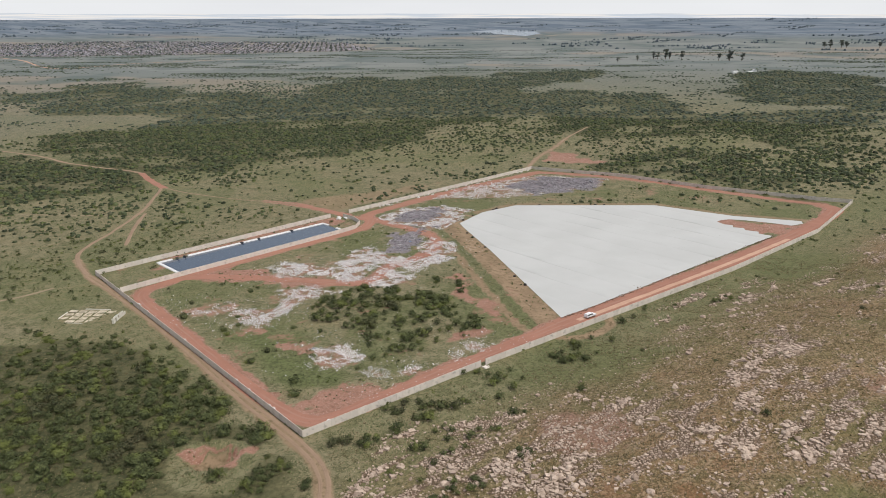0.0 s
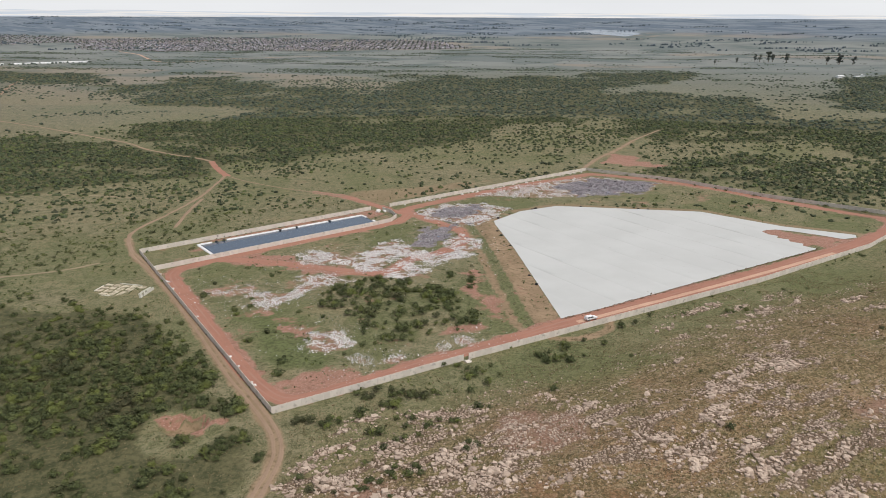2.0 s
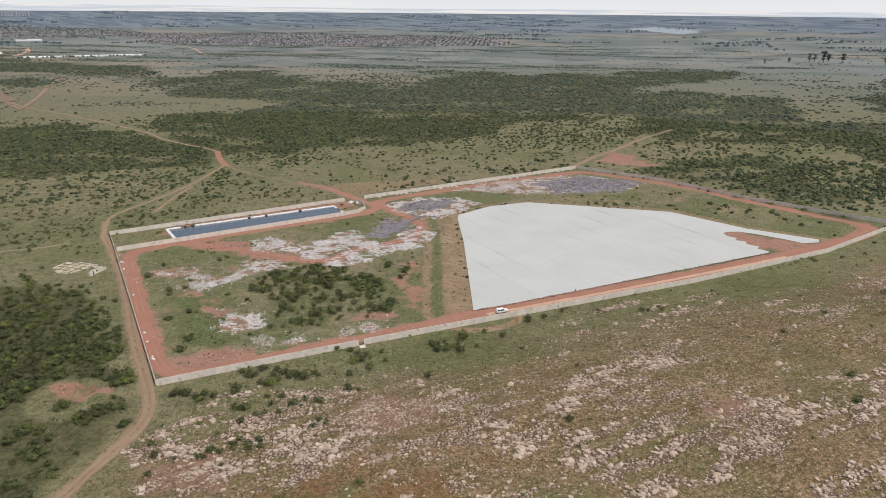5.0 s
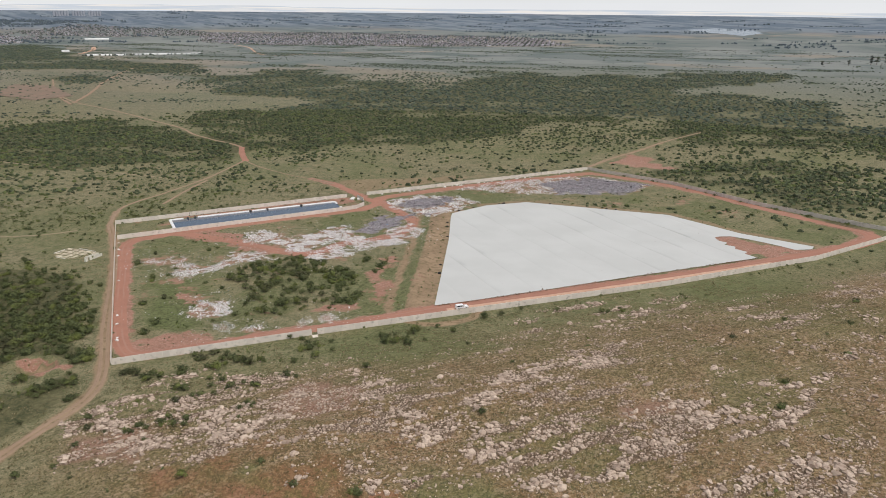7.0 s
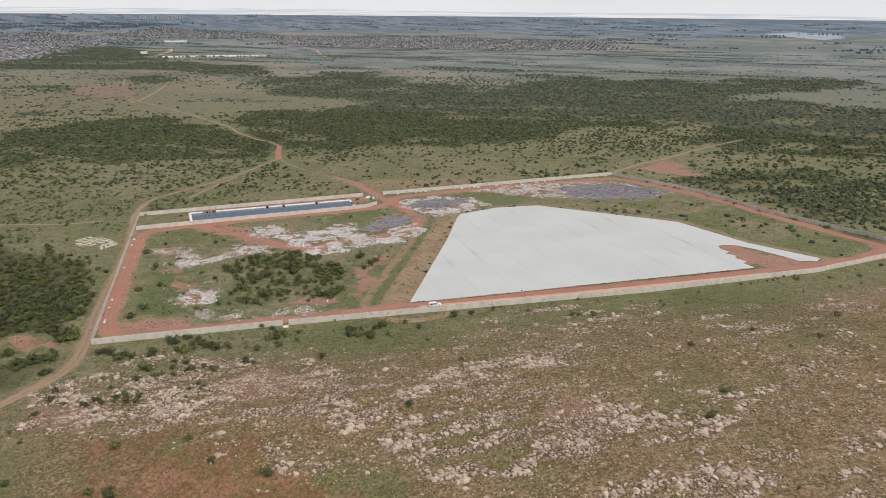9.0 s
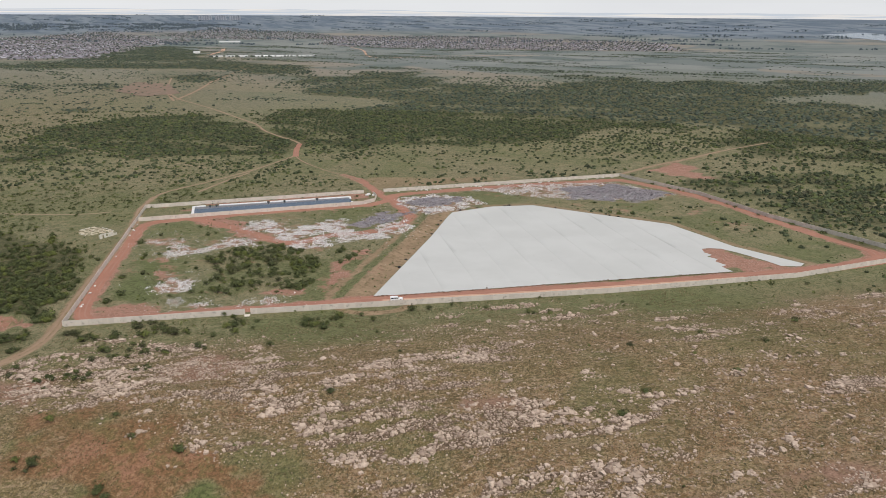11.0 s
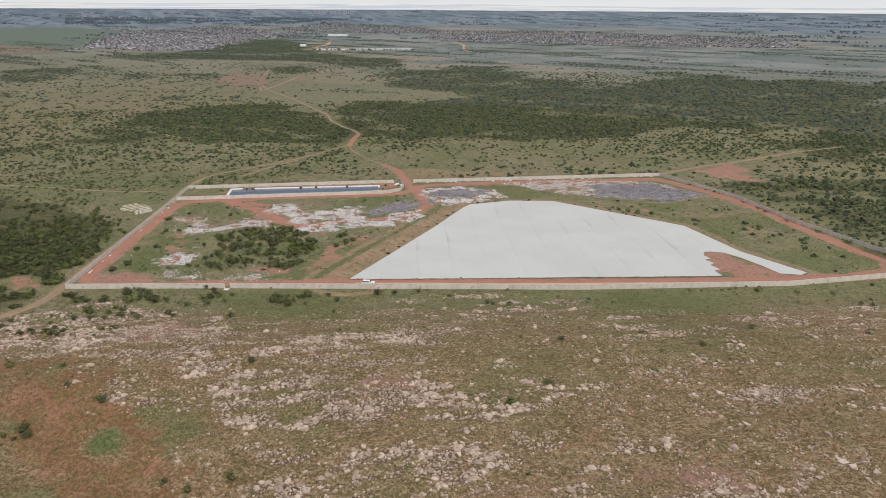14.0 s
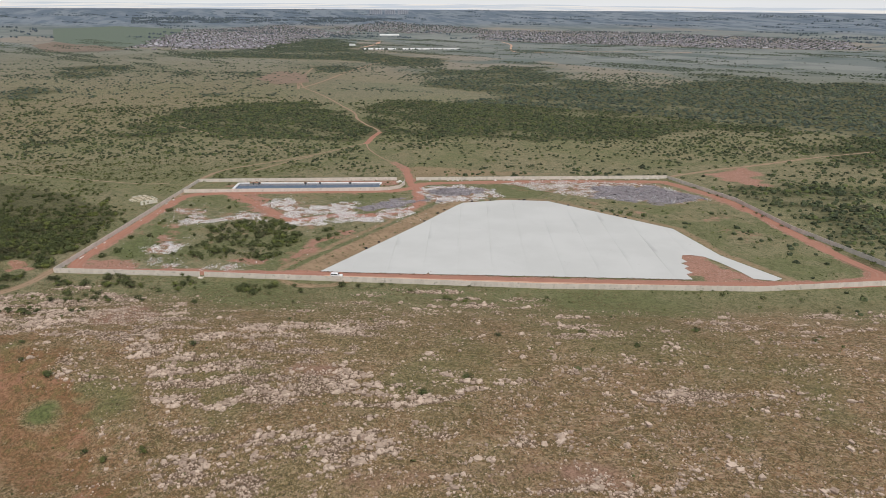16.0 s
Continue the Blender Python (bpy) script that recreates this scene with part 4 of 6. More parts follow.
ribbon("track_north", TRACK_NORTH, 2.8, TAN_ROAD, "tan dirt track through bushveld", wobble=0.5, seed=9)
ribbon("track_far_west", TRACK_FAR_WEST, 1.8, GRASS_TRACK, "faint tan footpath through grass", wobble=0.5, seed=10)
ribbon("track_south_west", TRACK_SOUTH_WEST, 2.5, GRASS_TRACK, "faint tan footpath through grass", wobble=0.5, seed=11)
ribbon("gravel_strip", [(52.0, 250.0), (73.6, 266.6), (104.2, 290.0), (140.0, 318.2), (180.0, 351.0)], 2.6, PALE_ROAD, "pale compacted gravel strip on the service road", lift=0.14, seed=12)


# ---- walls ----
def wall_meshes():
    bm = bmesh.new()
    box(bm, 0, 2.25, -0.05, 0.05, -0.3, 2.35)
    panel = bpy.data.meshes.new("panel")
    bm.to_mesh(panel)
    bm.free()
    bm = bmesh.new()
    box(bm, -0.09, 0.09, -0.11, 0.11, -0.3, 2.45)
    post = bpy.data.meshes.new("post")
    bm.to_mesh(post)
    bm.free()
    for me in (panel, post):
        me.materials.append(CONCRETE)
    return panel, post


PANEL, POST = wall_meshes()


def build_wall(name, pts, label, gap=None):
    root = thing(name, pose(0, 0, 0), label, "wall", kind="structure")
    for (x0, y0), (x1, y1) in zip(pts[:-1], pts[1:]):
        length = math.hypot(x1 - x0, y1 - y0)
        n = max(1, round(length / 2.25))
        a = math.degrees(math.atan2(y1 - y0, x1 - x0))
        for i in range(n):
            x, y = x0 + (x1 - x0) * i / n, y0 + (y1 - y0) * i / n
            z = float(terrain(x, y))
            z1 = float(terrain(x0 + (x1 - x0) * (i + 1) / n, y0 + (y1 - y0) * (i + 1) / n))
            ob = new("post", POST)
            ob.matrix_basis = pose(x, y, z, 0, 0, a)
            ob.parent = root
            if gap and math.hypot(x - gap[0], y - gap[1]) < 2.0:
                continue
            ob = new("panel", PANEL)
            ob.matrix_basis = pose(x, y, min(z, z1), 0, 0, a) @ Matrix.Diagonal((length / n / 2.25, 1, 1, 1))
            ob.parent = root
    return root


# ---- lined cell ----
def fill(poly, spacing, height, lift, cuts=()):
    """A triangulated sheet over a region of the plan."""
    from mathutils.geometry import delaunay_2d_cdt
    ring = []
    for (x0, y0), (x1, y1) in zip(poly, poly[1:] + poly[:1]):
        n = max(1, int(math.hypot(x1 - x0, y1 - y0) / spacing))
        ring += [(x0 + (x1 - x0) * k / n, y0 + (y1 - y0) * k / n) for k in range(n)]
    px, py = zip(*poly)
    gx, gy = np.meshgrid(np.arange(min(px), max(px), spacing), np.arange(min(py), max(py), spacing))
    gx, gy = gx.ravel(), gy.ravel()
    keep = region(gx, gy, poly) > spacing * 0.6
    pts = [Vector(p) for p in ring] + [Vector(p) for p in zip(gx[keep], gy[keep])]
    edges = [(i, (i + 1) % len(ring)) for i in range(len(ring))]
    for a, b in cuts:
        edges.append((len(pts), len(pts) + 1))
        pts += [Vector(a), Vector(b)]
    vs, _, fs, _, _, _ = delaunay_2d_cdt(pts, edges, [], 1, 1e-4)
    v = np.array([(p.x, p.y) for p in vs])
    z = height(v[:, 0], v[:, 1]) + lift
    fs = np.array([f for f in fs if len(f) == 3])
    mid = v[fs].mean(1)
    return np.column_stack([v, z]), fs[inside(mid[:, 0], mid[:, 1], poly)]


def cell_height(x, y):
    d = region(x, y, CELL)
    return terrain(x, y) + 0.12 + 0.10 * step(0, 3, d) + 0.16 * (fbm(x / 25, y / 25, 51, 3) - 0.5) * step(0, 6, d)


def cover_sheets():
    """The cover: sheets laid side by side across the cell, each lapped over the next."""
    root = thing("geotextile_cover", pose(0, 0, 0), "pale grey geotextile sheets covering a landfill cell", "cover sheet")
    cuts = []
    for s in np.arange(70, 360, 16.0):
        cuts.append([(-45 + 0.764 * s + 0.646 * d, 174 + 0.646 * s - 0.764 * d) for d in (-190, 10)])
    V, F = fill(CELL, 4.0, cell_height, 0.0, cuts)
    mid = V[F].mean(1)
    s, d = along(mid[:, 0], mid[:, 1])
    col = np.floor((s - 70) / 16.0).astype(int)
    for k in np.unique(col):
        used, back = np.unique(F[col == k], return_inverse=True)
        ob = obj_from("sheet", V[used], back.reshape(-1, 3), [LINER], flat=False)
        ob.parent = root


cover_sheets()

# ---- pond ----
v, f = fill(POND, 8.0, lambda x, y: terrain(x, y), -0.25)
tagged(obj_from("pond_water", v, f, [WATER], flat=False), "dark still water in a lined leachate pond", "water", kind="structure")


# ---- scattered masses ----
rng = np.random.default_rng(7)
ICO_V = []
_p = (1 + 5 ** 0.5) / 2
for a_, b_ in itertools.product((-1, 1), (-_p, _p)):
    ICO_V += [(0, a_, b_), (a_, b_, 0), (b_, 0, a_)]
ICO_V = np.array(ICO_V) / math.hypot(1, _p)
ICO_F = np.array([t for t in itertools.combinations(range(12), 3)
                  if all(abs(np.linalg.norm(ICO_V[a] - ICO_V[b]) - 1.0515) < 0.01 for a, b in itertools.combinations(t, 2))])
for k_, (a_, b_, c_) in enumerate(ICO_F):
    if np.dot(np.cross(ICO_V[b_] - ICO_V[a_], ICO_V[c_] - ICO_V[a_]), ICO_V[a_]) < 0:
        ICO_F[k_] = (a_, c_, b_)


def leaf_cloud(P, S, H, K, size, corners=4):
    """Crowns of K leaf clumps each: P bases, S radii, H heights."""
    n = len(P)
    a = rng.uniform(0, 2 * np.pi, (n, K))
    u = rng.uniform(-0.25, 1, (n, K))
    lobes = 0.80 + 0.30 * np.sin(a * rng.integers(2, 5, (n, 1)) + rng.uniform(0, 6, (n, 1))) * np.sqrt(1 - u * u)
    rad = lobes * rng.uniform(0.5, 1.0, (n, K)) ** 0.5 * (0.86 + 0.28 * np.sin(3 * a + 5 * u + rng.uniform(0, 6, (n, 1))))
    h = np.sqrt(np.maximum(0, 1 - u * u))
    D = np.stack([np.cos(a) * h, np.sin(a) * h, u], -1)
    C = np.empty((n, K, 3))
    C[..., :2] = P[:, None, :2] + D[..., :2] * (rad * S[:, None])[..., None]
    C[..., 2] = P[:, None, 2] + H[:, None] * (0.42 + 0.5 * u * rad)
    N = D + rng.normal(0, 0.40, (n, K, 3)) + (0, 0, 0.30)
    N /= np.linalg.norm(N, axis=-1, keepdims=True)
    T = np.cross(N, rng.normal(0, 1, (n, K, 3)))
    T /= np.linalg.norm(T, axis=-1, keepdims=True)
    B = np.cross(N, T)
    w = (size * S[:, None] * rng.uniform(0.6, 1.25, (n, K)))[..., None]
    q = rng.uniform(0.55, 1.1, (n, K, 4, 1))
    V = np.stack([C + T * w * q[:, :, 0], C + B * w * q[:, :, 1], C - T * w * q[:, :, 2], C - B * w * q[:, :, 3]], 2)
    V = V[:, :, :corners].reshape(-1, 3)
    return V, np.arange(len(V)).reshape(-1, corners)


def domes(P, S, H, k):
    """Rounded, uneven crowns seen from far."""
    n = len(P)
    a = np.arange(k) * 2 * np.pi / k + rng.uniform(0, 6.28, (n, 1)) + rng.uniform(-0.25, 0.25, (n, k))
    low = rng.uniform(0.75, 1.25, (n, k)) * S[:, None]
    high = rng.uniform(0.5, 0.9, (n, k)) * S[:, None]
    ring = lambda r, h: np.stack([P[:, None, 0] + r * np.cos(a), P[:, None, 1] + r * np.sin(a), P[:, None, 2] + h * H[:, None] * rng.uniform(0.8, 1.2, (n, k))], -1)
    top = P + np.stack([rng.normal(0, 0.15, n) * S, rng.normal(0, 0.15, n) * S, H], 1)
    V = np.concatenate([ring(low, 0.15), ring(high, 0.75), top[:, None]], 1)
    F = []
    for i in range(k):
        j = (i + 1) % k
        F += [(i, j, k + j), (i, k + j, k + i), (k + i, k + j, 2 * k)]
    return V.reshape(-1, 3), (np.array(F)[None] + (np.arange(n) * (2 * k + 1))[:, None, None]).reshape(-1, 3)


def lumps(P, size, shape_v, shape_f, squash=0.75, rough=0.34):
    """Faceted stones."""
    n, k = len(P), len(shape_v)
    ang = rng.uniform(0, 2 * np.pi, n)
    c, s = np.cos(ang), np.sin(ang)
    B = shape_v[None] * (1 + rng.uniform(-rough, rough, (n, k, 1)))
    sc = np.stack([rng.uniform(0.75, 1.35, n), rng.uniform(0.75, 1.2, n), squash * rng.uniform(0.7, 1.3, n)], 1) * size[:, None]
    B = B * sc[:, None]
    V = np.stack([B[..., 0] * c[:, None] - B[..., 1] * s[:, None], B[..., 0] * s[:, None] + B[..., 1] * c[:, None], B[..., 2]], -1) + P[:, None]
    F = shape_f[None] + (np.arange(n) * k)[:, None, None]
    return V.reshape(-1, 3), F.reshape(-1, 3)


# bushes: how thickly they grow
CLEAR = [(LOOP_WEST, 6), (LOOP_SOUTH, 7), (LOOP_EAST, 6), (LOOP_NORTH, 6), (GATE_ROAD, 6), (GATE_ROAD_FAR, 4), (TRACK_WEST, 4.5), (TRACK_WEST_B, 3), (TRACK_NORTH, 4), (INNER_ROAD, 5), (BERM, 9),
         (WALL_SOUTH, 2.5), (WALL_WEST, 2.5), (WALL_NORTH_A, 2.5), (WALL_NORTH_B, 2.5), (WALL_EAST, 2.5), (WALL_POND, 3)]


def growth(x, y):
    r = np.hypot(x, y)
    big = fbm(x / 150, y / 150, 61, 4)
    patch = fbm(x / 34, y / 34, 62, 3)
    clump = fbm(x / 10, y / 10, 68, 3)
    rho = 0.035 + 0.52 * step(0.51, 0.62, 0.40 * patch + 0.60 * clump)
    mixed = step(-15, 15, cover(x, y, MIXED) + 30 * (big - 0.5))
    rho = np.maximum(rho, mixed * (0.12 + 0.62 * step(0.42, 0.56, clump)))
    rho = np.maximum(rho, (0.05 + 0.70 * step(0.48, 0.57, clump)) * step(-150, -200, x + 0.1 * (y - 300)) * step(520, 430, y) * step(-420, -330, x))
    rho = rho * (1 - 0.88 * step(-10, 15, cover(x, y, MEADOWS)))
    thick = thicket(x, y)
    rho = np.maximum(rho, thick * (0.62 + 0.38 * step(0.34, 0.52, clump)))
    rho = np.maximum(rho, step(-10, 20, region(x, y, DENSE_EAST, 16, 30)) * (0.35 + 0.6 * step(0.40, 0.52, patch)))
    far = 0.010 + 0.10 * step(0.54, 0.66, fbm(x / 90, y / 60, 65)) + 0.8 * step(0.60, 0.66, fbm(x / 220, y / 60, 66))
    rho = np.maximum(rho, 0.7 * step(0.61, 0.66, fbm((x + 0.3 * y) / 130, (y - 0.3 * x) / 42, 70)) * step(500, 800, r))
    k = step(1150, 1500, r + 200 * (big - 0.5)) * (1 - thick)
    rho = rho * (1 - k) + far * k
    local = (x > -340) & (x < 420) & (y > 0) & (y < 650)
    if local.any():
        xl, yl, rl = x[local], y[local], rho[local]
        pl = patch[local]
        rl = np.where(region(xl, yl, BUSHLAND, 8, 14) > 0, 0.14 + 0.7 * step(0.44, 0.58, 0.4 * pl + 0.6 * clump[local]), rl)
        rl = np.where(region(xl, yl, THICK_CORE, 8, 10) > 0, 0.46 + 0.5 * step(0.36, 0.52, 0.5 * pl + 0.5 * clump[local]), rl)
        s, d = along(xl, yl)
        slope = np.where(d < 42, 0.06 + 0.7 * step(0.58, 0.66, pl) * step(150, 60, s), 0.006 + 0.13 * step(95, 55, s) * step(120, 90, d) * step(0.45, 0.6, pl))
        rl = np.where((d > 0) & (s > -25), slope, rl)
        rl = np.where((region(xl, yl, RED_FRONT) > -10), 0.01, rl)
        rl = np.where(inside(xl, yl, SITE), 0.035 + 0.12 * step(0.6, 0.7, pl), rl)
        rl = np.where(region(xl, yl, SCRUB, 5, 8) > 0, 0.46 + 0.5 * step(0.42, 0.55, pl), rl)
        for poly in (CELL, RED_NOTCH, POND, *WASTES, *ASHES):
            rl = np.where(region(xl, yl, poly) > -2, 0, rl)
        rl = np.where((region(xl, yl, DUG) > -1) | (region(xl, yl, RED_PIT) > -2) | (region(xl, yl, PIT) > -2) | (np.hypot(xl + 141, yl - 262) < 17), 0, rl)
        for line, w in CLEAR:
            rl = np.where(dist_line(xl, yl, line) < w, 0, rl)
        rho[local] = rl
    for line, w in ((GATE_ROAD, 7), (GATE_ROAD_FAR, 5), (TRACK_NORTH, 5)):
        rho = np.where(dist_line(x, y, line) < w, 0, rho)
    return rho


def sow(x0, x1, y0, y1, cell):
    gx, gy = np.meshgrid(np.arange(x0, x1, cell), np.arange(y0, y1, cell))
    x = gx.ravel() + rng.uniform(-0.6, 0.6, gx.size) * cell
    y = gy.ravel() + rng.uniform(-0.6, 0.6, gx.size) * cell
    az = np.degrees(np.arctan2(x, y))
    ok = (az > -82) & (az < 42)
    x, y = x[ok], y[ok]
    keep = rng.uniform(0, 1, len(x)) < growth(x, y)
    return x[keep], y[keep]


def bush_shape(size):
    """One thorn bush: forked stems and a crown of leaf clumps."""
    root = thing("bush", pose(0, 0, 0), "dark green thorn bush standing in grass", "bush", "thorn bushes")
    bm = bmesh.new()
    for k in range(4):
        a = k * 1.57 + rng.uniform(-0.5, 0.5)
        lean = rng.uniform(0.25, 0.5)
        m = Matrix.Rotation(a, 4, "Z") @ Matrix.Rotation(lean, 4, "Y") @ Matrix.Translation((0, 0, size * 0.4))
        bmesh.ops.create_cone(bm, cap_ends=True, segments=5, radius1=0.07 * size, radius2=0.025 * size, depth=size * 0.9, matrix=m)
    part("trunk", bm, BARK, root)
    V, F = leaf_cloud(np.zeros((1, 3)), np.array([size]), np.array([size * 1.25]), 420, 0.125, 3)
    ob = new("crown", mesh_from("crown", V, F, [LEAF]))
    ob.parent = root
    return root


def bushes():
    nx, ny = sow(-330, 300, 60, 420, 3.5)
    keep = np.hypot(nx, ny) < 430
    nx, ny = list(nx[keep]), list(ny[keep])
    # clumps on the south slope
    for cx, cy, rad, n in ((-8, 184, 6, 16), (3, 187, 4, 6), (43, 217, 5, 14), (47, 226, 3, 4), (9, 209, 2.5, 4), (20, 202, 5, 7), (-22, 170, 5, 6), (-30, 166, 3, 4), (14, 171, 5, 5),
                           (-45.5, 157, 4, 9), (-47, 149, 4, 7), (-57.5, 153, 2, 3), (-37, 149, 3, 4), (-72, 186, 7, 14), (-50.8, 171, 2.5, 4),
                           (-4, 139, 4, 7), (6, 145, 4, 7), (21, 157, 3, 5), (116.1, 125.6, 1.0, 2), (122.9, 132.4, 1.0, 2), (67.8, 130.2, 1.0, 2), (67, 130.3, 1.0, 2), (35, 109.1, 3.0, 8), (59, 110.2, 3.5, 7)):
        for k in range(n):
            a, q = rng.uniform(0, 6.28), rad * math.sqrt(rng.uniform(0, 1))
            nx.append(cx + q * math.cos(a) * 1.3)
            ny.append(cy + q * math.sin(a))
    for k in range(14):
        a, b = WALL_EAST[k % 3], WALL_EAST[k % 3 + 1]
        u = rng.uniform(0.05, 0.95)
        nx.append(a[0] + (b[0] - a[0]) * u - 1.8)
        ny.append(a[1] + (b[1] - a[1]) * u - 2.2)
    nx, ny = np.array(nx), np.array(ny)
    # single bushes where the camera passes nearest: south slope, scrub inside the wall, edge of the thicket
    s, d = along(nx, ny)
    rank = np.where((d > 0) & (s > -25) | (dist_line(nx, ny, WALL_EAST) < 4), 0, np.where(region(nx, ny, SCRUB) > -6, 100, 200)) + np.hypot(nx + 60, ny - 170)
    order = np.argsort(rank)
    single, rest = order[:290], order[290:]
    shapes = [bush_shape(r) for r in (1.3, 1.6, 1.9, 2.3, 1.5)]
    used = [False] * len(shapes)
    for n, i in enumerate(single):
        k = n % len(shapes)
        sc = rng.uniform(0.75, 1.15) * (0.8 if d[i] > 40 else 1.0) * (1.15 if region(nx[i], ny[i], SCRUB) > -3 else 1.0)
        m = pose(nx[i], ny[i], float(relief(nx[i], ny[i])), 0, 0, rng.uniform(0, 360))
        ob = copy_thing(shapes[k], m) if used[k] else shapes[k]
        used[k] = True
        ob.matrix_basis = m @ Matrix.Diagonal((sc, sc, sc * rng.uniform(0.8, 1.15), 1))
    nx, ny = nx[rest], ny[rest]
    mx, my = sow(-950, 620, 200, 900, 3.7)
    keep = (np.hypot(mx, my) >= 430) & (np.hypot(mx, my) < 850)
    mx, my = mx[keep], my[keep]
    fx, fy = sow(-2300, 1700, 150, 2500, 6.2)
    keep = (np.hypot(fx, fy) >= 850) & (np.hypot(fx, fy) < 2500)
    fx, fy = fx[keep], fy[keep]
    print("bushes", len(nx), len(mx), len(fx))
    close = (np.hypot(nx, ny) < 300) | (region(nx, ny, SCRUB) > -5)
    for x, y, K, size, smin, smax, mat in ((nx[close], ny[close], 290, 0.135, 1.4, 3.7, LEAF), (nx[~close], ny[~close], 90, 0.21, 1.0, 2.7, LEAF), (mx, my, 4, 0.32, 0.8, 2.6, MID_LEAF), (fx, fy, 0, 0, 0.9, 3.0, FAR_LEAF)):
        S = (smin + (smax - smin) * rng.beta(1.3, 1.8, len(x))) * (0.75 + 0.5 * fbm(x / 20, y / 20, 71)) * (1 + 0.30 * np.maximum(thicket(x, y), step(-10, 20, region(x, y, DENSE_EAST))))
        P = np.column_stack([x, y, terrain(x, y)])
        S = S * np.where((np.hypot(x, y) < 430) & (region(x, y, THICK_CORE) < -4) & (region(x, y, SCRUB) < -4), 0.78, 1.0)
        H = S * rng.uniform(0.75, 1.15, len(x))
        if K > 0:
            V, F = leaf_cloud(P, S, H, K, size, 3 if K > 20 else 4)
            if K <= 20:
                F = np.concatenate([F[:, [0, 1, 2]], F[:, [0, 2, 3]]])
        else:
            V, F = np.zeros((0, 3)), np.zeros((0, 3), int)
        if K < 20 or K > 100:
            DV, DF = domes(P, S * (0.50 if K > 100 else 0.8 if K else 1.0), H * (0.56 if K > 100 else 0.72), 5 if K else 4)
            V, F = np.concatenate([V, DV]), np.concatenate([F, DF + len(V)])
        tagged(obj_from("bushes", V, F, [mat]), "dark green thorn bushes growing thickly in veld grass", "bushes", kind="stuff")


bushes()

OCT_V = np.array([(1, 0, 0), (-1, 0, 0), (0, 1, 0), (0, -1, 0), (0, 0, 1), (0, 0, -1)], float)
CUBE_V = np.array(list(itertools.product((-0.8, 0.8), repeat=3)))
CUBE_F = np.array([(0, 1, 3), (0, 3, 2), (4, 6, 7), (4, 7, 5), (0, 4, 5), (0, 5, 1), (2, 3, 7), (2, 7, 6), (0, 2, 6), (0, 6, 4), (1, 5, 7), (1, 7, 3)])
OCT_F = np.array([(0, 2, 4), (2, 1, 4), (1, 3, 4), (3, 0, 4), (2, 0, 5), (1, 2, 5), (3, 1, 5), (0, 3, 5)])


def rocks():
    for spacing, share, lo, g, top, base, name in ((0.66, 0.80, 0.16, 0.085, 0.95, (CUBE_V, CUBE_F), "large"), (0.62, 0.50, 0.09, 0.05, 0.35, (OCT_V, OCT_F), "small")):
        gx, gy = np.meshgrid(np.arange(-30, 330, spacing), np.arange(60, 420, spacing))
        x = gx.ravel() + rng.uniform(-0.6, 0.6, gx.size) * spacing
        y = gy.ravel() + rng.uniform(-0.6, 0.6, gx.size) * spacing
        s, d = along(x, y)
        ok = (d > 16) & (x * 0.2 + y > 100)
        x, y, s, d = x[ok], y[ok], s[ok], d[ok]
        sprinkle = (region(x, y, ROCK_HILL) > -6) * (region(x, y, RED_FRONT) < 0) * (0.3 + 1.4 * step(0.45, 0.6, fbm(x / 9, y / 9, 86)) + 4.0 * step(0.52, 0.62, fbm(s / 18, d / 3.2, 87, 3)))
        dens = rock_cover(x, y) * share + (0.004 if name == "large" else 0.042) * sprinkle
        keep = rng.uniform(0, 1, len(x)) < dens
        x, y = x[keep], y[keep]
        cl = fbm(x / 7, y / 7, 85, 2)
        size = np.minimum(rng.gamma(2.0, g, len(x)) * (0.5 + 1.1 * step(0.35, 0.7, cl)) + lo, top)
        print("rocks", name, len(x))
        P = np.column_stack([x, y, relief(x, y) + size * 0.10])
        if name == "large":
            order = np.argsort(-size + np.hypot(x - 110, y - 165) / 300)
            boulders(P[order[:280]], size[order[:280]])
            P, size = P[order[280:]], size[order[280:]]
        V, F = lumps(P, size, *base)
        tagged(obj_from("rocks", V, F, [ROCK]), "pale pinkish quartzite rocks in broken ledges on the hillside", "rocks", kind="stuff")


def boulders(P, size):
    meshes = []
    for k in range(6):
        bm = bmesh.new()
        bmesh.ops.create_icosphere(bm, subdivisions=2, radius=1)
        off = Vector((k * 7.3, k * 3.1, 0))
        for vt in bm.verts:
            n = noise.noise(vt.co * 1.1 + off) * 0.45 + noise.noise(vt.co * 2.7 + off) * 0.18
            vt.co = vt.co * (1 + n)
            vt.co.x *= 1.25
            vt.co.z *= 0.75
        me = bpy.data.meshes.new("boulder")
        bm.to_mesh(me)
        bm.free()
        me.materials.append(BOULDER)
        meshes.append(me)
    for i, (p, sz) in enumerate(zip(P, size)):
        ob = new("boulder", meshes[i % 6])
        ob.matrix_basis = pose(*p, rng.uniform(-12, 12), rng.uniform(-12, 12), rng.uniform(0, 360)) @ Matrix.Diagonal((sz, sz, sz * rng.uniform(0.7, 1.1), 1))
        tagged(ob, "pale pinkish quartzite boulder in a rocky ledge", "boulder", "boulders on the hillside")


rocks()


